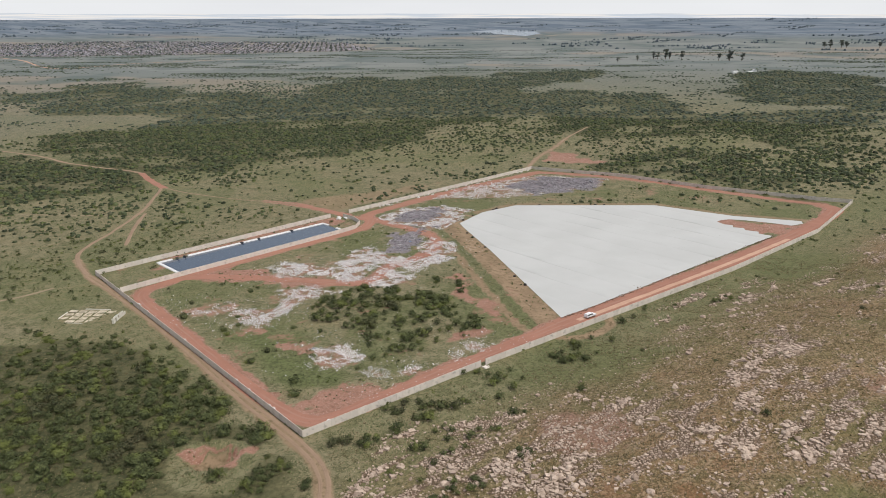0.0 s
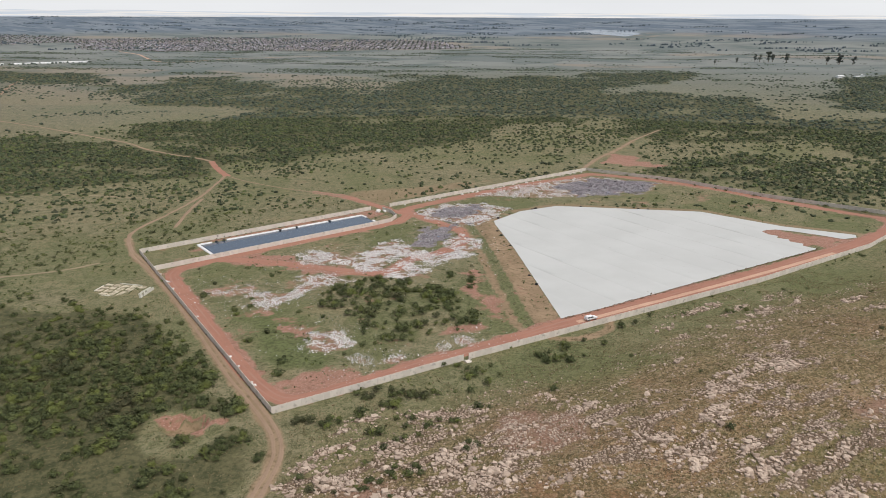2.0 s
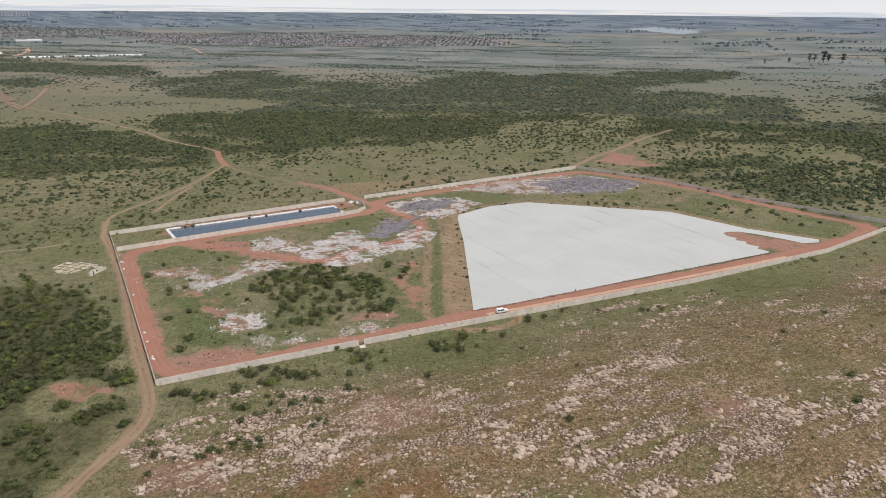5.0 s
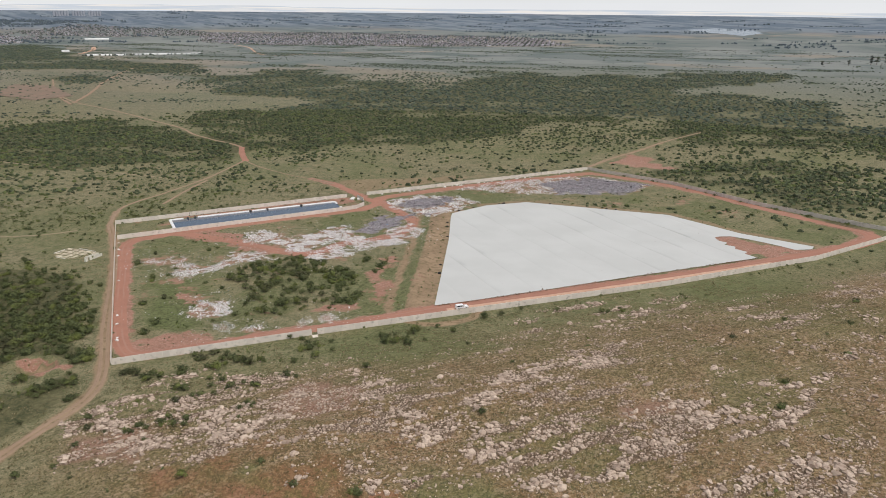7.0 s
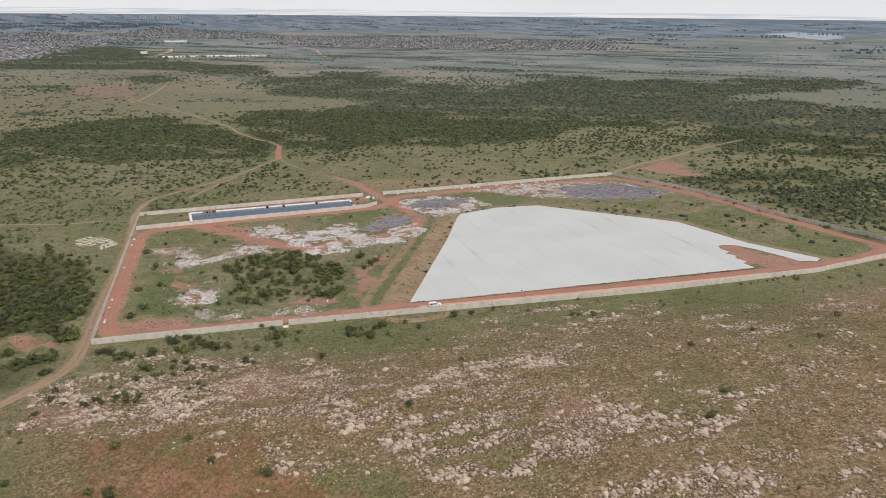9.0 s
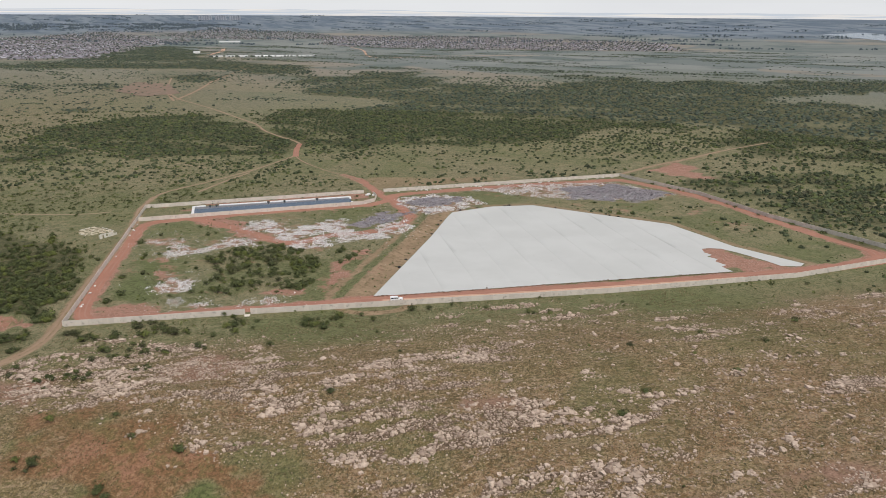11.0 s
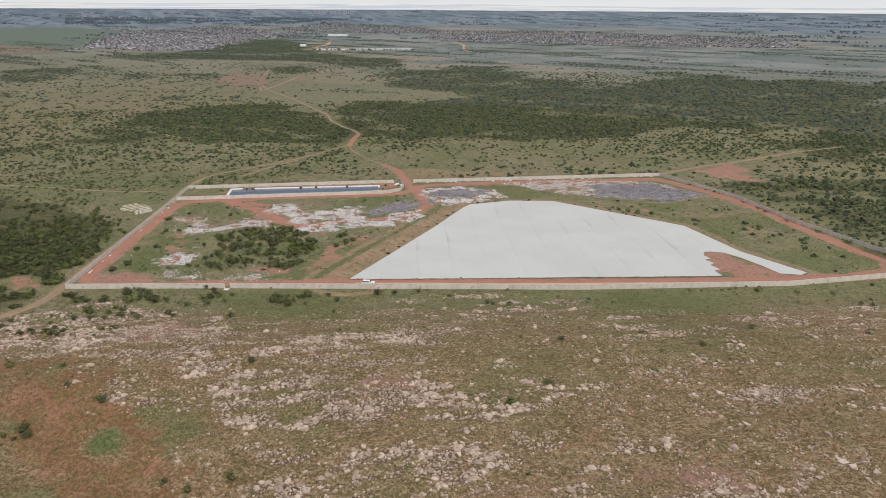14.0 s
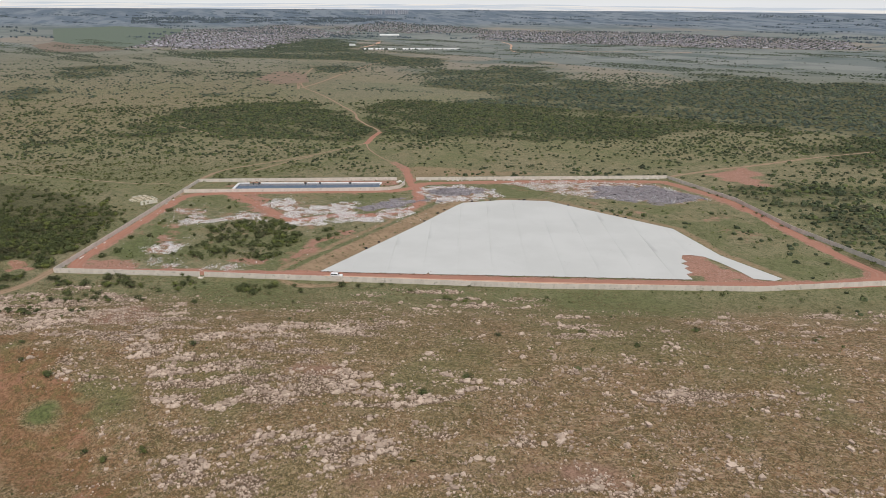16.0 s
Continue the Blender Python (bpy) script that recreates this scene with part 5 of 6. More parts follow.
def scraps(p, size, mat, label):
    P = np.column_stack([p, relief(p[:, 0], p[:, 1]) + 0.10])
    n = len(P)
    a = rng.uniform(0, 6.28, (n, 4)) * 0.25 + np.arange(4) * 1.5708 + rng.uniform(0, 6.28, (n, 1))
    V = np.stack([np.cos(a), np.sin(a), rng.uniform(-0.5, 0.9, (n, 4))], -1) * size[:, None, None] + P[:, None]
    i = np.arange(n * 4).reshape(n, 4)
    F = np.concatenate([i[:, [0, 1, 2]], i[:, [0, 2, 3]]])
    tagged(obj_from("waste", V.reshape(-1, 3), F, [mat]), label, "waste", kind="stuff")


def waste():
    pale, burnt = [], []
    for poly in WASTES + ASHES:
        px, py = zip(*poly)
        n = int((max(px) - min(px) + 12) * (max(py) - min(py) + 12) * 32)
        x, y = rng.uniform(min(px) - 6, max(px) + 6, n), rng.uniform(min(py) - 6, max(py) + 6, n)
        e = region(x, y, poly, 5, 5)
        ash = np.max([region(x, y, q, 15, 9) for q in ASHES], 0)
        thin = 0.30 if poly in (WASTE_F2, WASTE_G2, WASTE_H2, WASTE_H3) else 0.45 if poly in (WASTE_E, WASTE_H) else 0.75 if poly in (WASTE_F, WASTE_G) else 1.0
        k = rng.uniform(0, 1, n) < step(-3, 2, e) * step(0.40, 0.54, 0.6 * fbm(x / 4, y / 4, 91) + 0.4 * fbm(x / 1.4, y / 1.4, 92, 2)) * thin
        white = k & (ash < 0) & (poly not in ASHES)
        pale.append(np.column_stack([x[white], y[white]]))
        grey = k & (ash > -2) & (rng.uniform(0, 1, n) < 0.7)
        burnt.append(np.column_stack([x[grey], y[grey]]))
        few = k & (ash >= 0) & (rng.uniform(0, 1, n) < 0.05 + 0.5 * step(0.6, 0.7, fbm(x / 8, y / 8, 94)))
        pale.append(np.column_stack([x[few], y[few]]))
    # loose scraps blown about inside the wall
    x, y = rng.uniform(-130, 40, 60000), rng.uniform(185, 400, 60000)
    near = np.max([region(x, y, q) for q in WASTES], 0)
    k = inside(x, y, SITE) & (region(x, y, CELL) < -3) & (region(x, y, POND) < -9) & (rng.uniform(0, 1, len(x)) < 0.008 + 0.30 * step(-24, 0, near) * step(0.45, 0.62, fbm(x / 9, y / 9, 93)))
    pale.append(np.column_stack([x[k], y[k]]))
    loose = pale.pop()
    pale, burnt = np.concatenate(pale), np.concatenate(burnt)
    scraps(loose, rng.gamma(2.0, 0.045, len(loose)) + 0.05, WASTE, "loose white scraps blown over grass and soil")
    print("waste", len(pale), len(burnt))
    scraps(pale, rng.gamma(2.0, 0.044, len(pale)) + 0.045, WASTE, "white and grey dumped waste strewn over red soil")
    scraps(burnt, rng.gamma(2.0, 0.07, len(burnt)) + 0.08, ASH_WASTE, "purple-grey burnt waste and ash")


waste()


def tufts():
    """Coarse grass tufts where the camera passes nearest."""
    n = 105000
    x, y = rng.uniform(-230, 300, n), rng.uniform(75, 380, n)
    hx, hy = rng.uniform(-30, 290, 110000), rng.uniform(95, 370, 110000)
    s, d = along(hx, hy)
    ok = (d > 14) & (s > -20) & (rng.uniform(0, 1, len(s)) < 1.25 - (d + 20) / 260)
    x, y = np.concatenate([x, hx[ok]]), np.concatenate([y, hy[ok]])
    n = len(x)
    az = np.degrees(np.arctan2(x, y))
    ok = (az > -75) & (region(x, y, CELL) < -1) & (region(x, y, POND) < -3) & (fbm(x / 6, y / 6, 95) > 0.45) & ~inside(x, y, SITE) & (np.hypot(x - 80, y) < 330)
    for line, w in CLEAR:
        ok &= dist_line(x, y, line) > w * 0.8 - 1.5
    x, y = x[ok], y[ok]
    n = len(x)
    print("tufts", n)
    P = np.column_stack([x, y, relief(x, y)])
    size = rng.gamma(3, 0.032, n) + 0.07
    a = rng.uniform(0, 6.28, n)
    V = []
    for k in range(3):
        c, s = np.cos(a + k * 2.1), np.sin(a + k * 2.1)
        base = P + np.stack([c, s, 0 * c], 1) * (size * 0.5)[:, None]
        side = np.stack([-s, c, 0 * c], 1) * (size * 0.75)[:, None]
        tip = P + np.stack([c * 1.3, s * 1.3, 1.1 + 0 * c], 1) * size[:, None]
        V += [base - side - (0, 0, 0.05), base + side - (0, 0, 0.05), tip]
    V = np.stack(V, 1).reshape(-1, 3)
    tagged(obj_from("grass_tufts", V, np.arange(len(V)).reshape(-1, 3), [TUFT]), "coarse olive and straw grass tufts", "grass", kind="stuff")


def tuft_material():
    q = Nodes("grass tufts")
    r = q.random()
    col = q.mix(q.ramp(r, 0.0, 0.6), (0.085, 0.075, 0.034), (0.185, 0.150, 0.080))
    col = q.mix(q.ramp(r, 0.74, 0.92), col, (0.33, 0.26, 0.165))
    return q.done(col, 0.9)


TUFT = tuft_material()
tufts()


def weeds():
    """Low weeds along the walls, inside the site and over the near grass."""
    pts = []
    for line in (WALL_SOUTH, WALL_WEST, WALL_NORTH_A, WALL_NORTH_B, WALL_EAST):
        c = smooth(line, 0.9)
        c = c[rng.uniform(0, 1, len(c)) < 0.55 * step(0.35, 0.6, fbm(c[:, 0] / 9, c[:, 1] / 9, 97))]
        a = rng.choice((-1.0, 1.0), len(c)) * rng.uniform(0.5, 1.6, len(c))
        pts.append(c + np.column_stack([a * 0.65, -a * 0.75]))
    x, y = rng.uniform(-150, 250, 9000), rng.uniform(175, 540, 9000)
    ok = inside(x, y, SITE) & (region(x, y, CELL) < -2) & (region(x, y, RED_NOTCH) < -1) & (region(x, y, POND) < -2) & (fbm(x / 12, y / 12, 98) > 0.46)
    for q in WASTES + ASHES:
        ok &= region(x, y, q) < 0
    for line, w in CLEAR[:5]:
        ok &= dist_line(x, y, line) > w * 0.8
    pts.append(np.column_stack([x[ok], y[ok]]))
    x, y = rng.uniform(-260, 280, 16000), rng.uniform(90, 480, 16000)
    s, d = along(x, y)
    ok = ~inside(x, y, SITE) & (fbm(x / 15, y / 15, 99) > 0.5) & (np.degrees(np.arctan2(x, y)) > -76) & ((d < 20) | (rng.uniform(0, 1, len(x)) < 0.10))
    for line, w in CLEAR:
        ok &= dist_line(x, y, line) > min(w * 0.8, 4)
    pts.append(np.column_stack([x[ok], y[ok]]))
    p = np.concatenate(pts)
    print("weeds", len(p))
    S = rng.gamma(3, 0.10, len(p)) + 0.18
    V, F = leaf_cloud(np.column_stack([p, relief(p[:, 0], p[:, 1]) - 0.1]), S, S * 1.1, 9, 0.45)
    tagged(obj_from("weeds", V, F, [WEED]), "low green weeds and shrublets in grass", "weeds", kind="stuff")


WEED = leaf_material("weed leaves", (0.055, 0.070, 0.028), (0.130, 0.150, 0.058), (0.15, 0.135, 0.07))
weeds()


# ---- pond fittings ----
def strip(name, a, b, width, height, mat, label, category, lift=0.0):
    """A low rounded strip from a to b that follows the ground."""
    (x0, y0), (x1, y1) = a, b
    n = max(2, int(math.hypot(x1 - x0, y1 - y0) / 3))
    ang = math.atan2(y1 - y0, x1 - x0)
    nx_, ny_ = -math.sin(ang), math.cos(ang)
    V = []
    for k in range(n + 1):
        x, y = x0 + (x1 - x0) * k / n, y0 + (y1 - y0) * k / n
        z = float(terrain(x, y)) + lift
        for o, h in ((-0.5, -0.5), (-0.46, height * 0.8), (-0.3, height), (0.3, height), (0.46, height * 0.8), (0.5, -0.5)):
            V.append((x + nx_ * o * width, y + ny_ * o * width, z + h + random.uniform(-0.03, 0.03)))
    i = np.arange((n + 1) * 6).reshape(n + 1, 6)
    F = np.stack([i[:-1, :-1], i[:-1, 1:], i[1:, 1:], i[1:, :-1]], -1).reshape(-1, 4)[:, ::-1]
    ob = obj_from(name, V, F, [mat], flat=False)
    return tagged(ob, label, category)


def on_line(a, b, u, off=0.0):
    dx, dy = b[0] - a[0], b[1] - a[1]
    L = math.hypot(dx, dy)
    return a[0] + dx * u - dy / L * off, a[1] + dy * u + dx / L * off


P0, P1, P2, P3 = POND
DARK = plain_material("dark weathered metal", (0.035, 0.035, 0.035), (0.06, 0.055, 0.05), 3.0)
for u0, u1 in ((0.0, 0.075), (0.155, 0.455), (0.475, 0.56), (0.575, 0.77), (0.79, 1.0)):
    strip("liner_edge", on_line(P0, P3, u0), on_line(P0, P3, u1), 1.5, 0.25, WHITE_LINER, "white liner folded over the pond's bank", "pond liner")
strip("liner_edge", P0, P1, 1.6, 0.25, WHITE_LINER, "white liner folded over the pond's bank", "pond liner")
strip("liner_edge", P3, on_line(P3, P2, 0.35), 1.2, 0.2, WHITE_LINER, "white liner folded over the pond's bank", "pond liner")
strip("liner_edge", on_line(P2, P3, -0.03), on_line(P2, P3, 0.28), 1.4, 0.25, WHITE_LINER, "white liner folded over the pond's bank", "pond liner")


def inlet(x, y):
    root = thing("pond_inlet", pose(x, y, float(terrain(x, y)) + 0.1, 0, 0, 46), "dark pipe inlet on the pond's bank", "inlet", "pond inlets")
    bm = bmesh.new()
    box(bm, -0.6, 0.6, -0.45, 0.45, -0.3, 0.25)
    bmesh.ops.bevel(bm, geom=bm.edges[:], offset=0.06, segments=1, affect="EDGES")
    part("headwall", bm, DARK, root)
    bm = bmesh.new()
    bmesh.ops.create_cone(bm, cap_ends=True, segments=12, radius1=0.25, radius2=0.25, depth=1.6, matrix=Matrix.Translation((0, -1.0, 0.2)) @ Matrix.Rotation(1.45, 4, "X"))
    part("pipe", bm, DARK, root, "black plastic pipe")


for u in (0.10, 0.14, 0.465, 0.568, 0.78):
    inlet(*on_line(P0, P3, u, 0.3))


def pole(x, y, h):
    root = thing("pole", pose(x, y, float(terrain(x, y))), "dark steel pole beside the pond", "pole", "poles by the pond")
    bm = bmesh.new()
    bmesh.ops.create_cone(bm, cap_ends=True, segments=8, radius1=0.06, radius2=0.05, depth=h, matrix=Matrix.Translation((0, 0, h / 2)))
    part("shaft", bm, DARK, root)
    bm = bmesh.new()
    box(bm, -0.18, 0.18, -0.1, 0.1, h - 0.4, h)
    part("control_box", bm, DARK, root)


pole(*on_line(P0, P3, 0.115, 1.8), 2.6)
pole(*on_line(P0, P3, 0.15, 1.6), 1.8)


# ---- parked pickup ----
def pickup(x, y, heading):
    paint = plain_material("white car paint", (0.80, 0.80, 0.80), (0.78, 0.78, 0.78), 1.0, 0.3, 0.0)
    glass = plain_material("dark car glass", (0.02, 0.022, 0.025), (0.025, 0.027, 0.03), 1.0, 0.08, 0.0)
    rubber = plain_material("tyre rubber", (0.025, 0.025, 0.025), (0.035, 0.033, 0.03), 4.0, 0.9)
    steel = plain_material("steel rim", (0.4, 0.4, 0.4), (0.35, 0.35, 0.35), 4.0, 0.4)
    lamp = plain_material("clear lamp lens", (0.7, 0.7, 0.7), (0.6, 0.6, 0.6), 4.0, 0.15)
    tail = plain_material("red lamp lens", (0.35, 0.02, 0.02), (0.3, 0.02, 0.02), 4.0, 0.2)
    root = thing("pickup_truck", pose(x, y, float(terrain(x, y)) + 0.14, 0, 0, heading), "white double-cab pickup with canopy parked on the red road", "car")

    def extrude(name, prof, w, mat, inset=0.0, label=""):
        bm = bmesh.new()
        low = [bm.verts.new((px, -w + (inset if pz > 1.2 else 0), pz)) for px, pz in prof]
        up = [bm.verts.new((px, w - (inset if pz > 1.2 else 0), pz)) for px, pz in prof]
        bm.faces.new(low)
        bm.faces.new(up[::-1])
        for i in range(len(prof)):
            j = (i + 1) % len(prof)
            bm.faces.new((low[j], low[i], up[i], up[j]))
        bmesh.ops.recalc_face_normals(bm, faces=bm.faces[:])
        bmesh.ops.bevel(bm, geom=bm.edges[:], offset=0.05, segments=2, affect="EDGES")
        return part(name, bm, mat, root, label)
    extrude("body", [(-2.6, 0.45), (2.6, 0.45), (2.62, 0.8), (2.5, 1.02), (1.25, 1.12), (-2.62, 1.12)], 0.92, paint)
    extrude("cabin", [(1.25, 1.08), (0.55, 1.72), (0.2, 1.80), (-2.4, 1.80), (-2.58, 1.08)], 0.90, paint, 0.14)
    for side in (-1, 1):
        for x0, x1 in ((0.0, 0.75), (-0.95, -0.08), (-2.3, -1.1)):
            bm = bmesh.new()
            pts = [(x0, 1.18), (x1, 1.18), (x1 - (0.42 if x1 > 0.5 else 0), 1.62), (x0, 1.62)]
            vs = [bm.verts.new((px, side * (0.915 - 0.14 * max(0, (pz - 1.2) / 0.6) * 1.0), pz)) for px, pz in pts]
            vs2 = [bm.verts.new((vt.co.x, vt.co.y - side * 0.03, vt.co.z)) for vt in vs]
            bm.faces.new(vs)
            bm.faces.new(vs2[::-1])
            for i in range(4):
                bm.faces.new((vs[(i + 1) % 4], vs[i], vs2[i], vs2[(i + 1) % 4]))
            bmesh.ops.recalc_face_normals(bm, faces=bm.faces[:])
            part("side_window", bm, glass, root)
    bm = bmesh.new()
    vs = [bm.verts.new(c) for c in ((1.20, -0.72, 1.16), (1.20, 0.72, 1.16), (0.66, 0.62, 1.66), (0.66, -0.62, 1.66), (1.16, -0.72, 1.14), (1.16, 0.72, 1.14), (0.62, 0.62, 1.64), (0.62, -0.62, 1.64))]
    for fc in ((0, 1, 2, 3), (7, 6, 5, 4), (0, 4, 5, 1), (1, 5, 6, 2), (2, 6, 7, 3), (3, 7, 4, 0)):
        bm.faces.new([vs[i] for i in fc])
    part("windscreen", bm, glass, root)
    for wx, wy in itertools.product((-1.6, 1.65), (-0.82, 0.82)):
        bm = bmesh.new()
        m = Matrix.Translation((wx, wy, 0.38)) @ Matrix.Rotation(math.pi / 2, 4, "X")
        bmesh.ops.create_cone(bm, cap_ends=True, segments=20, radius1=0.38, radius2=0.38, depth=0.26, matrix=m)
        bmesh.ops.bevel(bm, geom=[e for e in bm.edges if len(e.link_faces) == 2 and e.calc_face_angle(0) > 1], offset=0.04, segments=2, affect="EDGES")
        tyre = part("tyre", bm, rubber, root)
        bm = bmesh.new()
        bmesh.ops.create_cone(bm, cap_ends=True, segments=16, radius1=0.21, radius2=0.19, depth=0.28, matrix=m)
        part("rim", bm, steel, tyre)
    for side in (-0.66, 0.66):
        bm = bmesh.new()
        box(bm, 2.50, 2.63, side - 0.2, side + 0.2, 0.74, 0.92)
        part("headlight", bm, lamp, root)
        bm = bmesh.new()
        box(bm, -2.65, -2.58, side * 1.2 - 0.08, side * 1.2 + 0.08, 0.75, 1.05)
        part("tail_light", bm, tail, root)
    bm = bmesh.new()
    box(bm, 2.55, 2.72, -0.88, 0.88, 0.42, 0.62)
    bmesh.ops.bevel(bm, geom=bm.edges[:], offset=0.04, segments=1, affect="EDGES")
    part("bumper", bm, DARK, root)


pickup(57.2, 252.9, 37.5)


# ---- ruin ----
PLASTER = plain_material("weathered white plaster", (0.74, 0.71, 0.63), (0.60, 0.57, 0.49), 0.9)
SCREED = plain_material("broken pale screed", (0.60, 0.53, 0.41), (0.34, 0.29, 0.20), 0.45)


def ruin(cx, cy, ang):
    zz = float(terrain(cx, cy))
    root = thing("ruined_house", pose(cx, cy, zz, 0, 0, ang), "ruined house with bare floor slabs and one white wall", "ruin")
    r = random.Random(5)
    for i in range(6):
        for j in range(4):
            if (i, j) in ((0, 0), (5, 3), (4, 0)):
                continue
            bm = bmesh.new()
            x0, y0 = -12.6 + i * 4.0, -6.2 + j * 3.3
            w, h = 3.6 - r.uniform(0, 0.9), 2.9 - r.uniform(0, 0.9)
            pts = [(x0, y0), (x0 + w * 0.5, y0 - r.uniform(0, 0.3)), (x0 + w, y0 + r.uniform(0, 0.5)), (x0 + w - r.uniform(0, 0.5), y0 + h), (x0 + w * 0.4, y0 + h - r.uniform(0, 0.6)), (x0, y0 + h)]
            lo = [bm.verts.new((px, py, -0.2)) for px, py in pts]
            top = r.uniform(0.03, 0.10)
            hi = [bm.verts.new((px, py, top)) for px, py in pts]
            bm.faces.new(hi)
            for k in range(6):
                bm.faces.new((lo[k], lo[(k + 1) % 6], hi[(k + 1) % 6], hi[k]))
            part("floor_slab", bm, SCREED, root)
    for x0, x1, y0, y1, h in ((-8.3, 2.0, -6.9, -6.6, 0.10), (-13.1, -12.8, -3.0, 3.5, 0.10), (-7.3, 3.5, 7.0, 7.3, 0.12)):
        bm = bmesh.new()
        box(bm, x0, x1, y0, y1, -0.2, h)
        part("footing", bm, PLASTER, root)
    wall = new("standing_wall")
    wall.parent = root
    wall.matrix_basis = pose(12.2, -6.6, 0, 0, 0, 94)
    for x0, x1, z0, z1 in ((0, 1.3, -0.2, 2.9), (1.3, 2.3, 2.1, 2.8), (2.3, 3.6, -0.2, 2.7), (3.6, 4.8, -0.2, 1.0), (3.6, 4.8, 2.0, 2.6), (4.8, 6.6, -0.2, 2.5), (6.6, 8.2, -0.2, 2.3), (8.2, 10.2, -0.2, 1.4)):
        bm = bmesh.new()
        box(bm, x0 + 0.003, x1 - 0.003, -0.14, 0.14, z0, z1)
        part("wall_piece", bm, PLASTER, wall)
    bm = bmesh.new()
    box(bm, -0.28, -0.003, -0.14, 0.7, -0.2, 2.4)
    part("wall_piece", bm, PLASTER, wall)


ruin(-141.0, 262.0, -4)

# ---- heaps, bags, tyres ----
BAG = plain_material("white woven bag", (0.74, 0.73, 0.71), (0.58, 0.56, 0.53), 2.0)
RUBBER = plain_material("old tyre rubber", (0.03, 0.03, 0.03), (0.05, 0.045, 0.04), 3.0, 0.9)


def bag_mesh(seed):
    bm = bmesh.new()
    bmesh.ops.create_icosphere(bm, subdivisions=2, radius=0.6)
    off = Vector((seed * 5.1, 2.0, seed))
    for vt in bm.verts:
        vt.co *= 1 + 0.5 * noise.noise(vt.co * 1.6 + off)
        vt.co.x *= 1.35
        vt.co.z = vt.co.z * 0.75 + 0.25
    me = bpy.data.meshes.new("bag")
    bm.to_mesh(me)
    bm.free()
    me.materials.append(BAG)
    return me


BAGS = [bag_mesh(k) for k in range(4)]


def put_bag(x, y, s):
    ob = new("refuse_bag", random.choice(BAGS))
    ob.matrix_basis = pose(x, y, float(relief(x, y)), 0, 0, random.uniform(0, 360)) @ Matrix.Diagonal((s, s, s, 1))
    tagged(ob, "white refuse bag lying beside the concrete wall", "bag", "refuse bags by the wall")


for k in range(34):
    u = random.uniform(0.02, 0.98)
    a, b = WALL_NORTH_B
    put_bag(*on_line(a, b, u, -random.uniform(1.6, 3.6)), random.uniform(0.6, 1.3))
for k in range(14):
    put_bag(*on_line(WALL_WEST[0], WALL_WEST[1], random.uniform(0.08, 0.9), -random.uniform(1.2, 2.2)), random.uniform(0.5, 0.9))
for k in range(7):
    put_bag(-61.0 + random.uniform(-3, 3), 409.5 + random.uniform(-2.0, 2.0), random.uniform(1.0, 1.8))
for k in range(6):
    put_bag(-30.5 + random.uniform(-3.5, 3.5), 179.6 + random.uniform(-0.4, 1.2) + 0.0, random.uniform(0.5, 0.9))


def tyre_mesh():
    bm = bmesh.new()
    for ring, tube in ((16, 8),):
        vs = []
        for i in range(ring):
            a = 2 * math.pi * i / ring
            vs.append([bm.verts.new(((0.55 + 0.22 * math.cos(t)) * math.cos(a), (0.55 + 0.22 * math.cos(t)) * math.sin(a), 0.2 + 0.2 * math.sin(t))) for t in np.arange(tube) * 2 * math.pi / tube])
        for i in range(ring):
            for j in range(tube):
                bm.faces.new((vs[i][j], vs[(i + 1) % ring][j], vs[(i + 1) % ring][(j + 1) % tube], vs[i][(j + 1) % tube]))
    me = bpy.data.meshes.new("tyre")
    bm.to_mesh(me)
    bm.free()
    me.materials.append(RUBBER)
    return me


TYRE = tyre_mesh()
for (a, b), n in (((CELL[0], CELL[1]), 3), ((CELL[-1], CELL[0]), 2), ((CELL[-2], CELL[-1]), 3), ((CELL[-3], CELL[-2]), 3), ((CELL[1], CELL[2]), 2)):
    for k in range(n):
        x, y = on_line(a, b, random.uniform(0.05, 0.95), -random.uniform(0.6, 1.8))
        stack = random.choice((1, 1, 2))
        for q_ in range(stack):
            ob = new("tyre", TYRE)
            ob.matrix_basis = pose(x + random.uniform(-0.08, 0.08), y + random.uniform(-0.08, 0.08), float(relief(x, y)) + 0.36 * q_, 0, 0, random.uniform(0, 360))
            tagged(ob, "old black tyre holding down the cover's edge", "tyre", "tyres on the cover's edge")


# ---- gap in the south wall ----
def gate_slab(x, y, ang):
    root = thing("drain_slab", pose(x, y, float(terrain(x, y)), 0, 0, ang), "pale concrete drain slab outside the wall's gap", "slab")
    bm = bmesh.new()
    box(bm, -0.9, 0.9, -2.4, -0.4, -0.3, 0.2)
    bmesh.ops.bevel(bm, geom=bm.edges[:], offset=0.05, segments=1, affect="EDGES")
    part("slab", bm, CONCRETE, root)
    for sx in (-0.98, 0.98):
        bm = bmesh.new()
        box(bm, sx - 0.07, sx + 0.07, -2.2, -0.25, -0.3, 0.5)
        part("side_wall", bm, CONCRETE, root)


gate_slab(13.4, 213.0, 38.5)

# earth edge of the lined cell
EARTH = road_material("dark turned earth", (0.17, 0.105, 0.07), (0.12, 0.08, 0.05), (0.09, 0.06, 0.04))


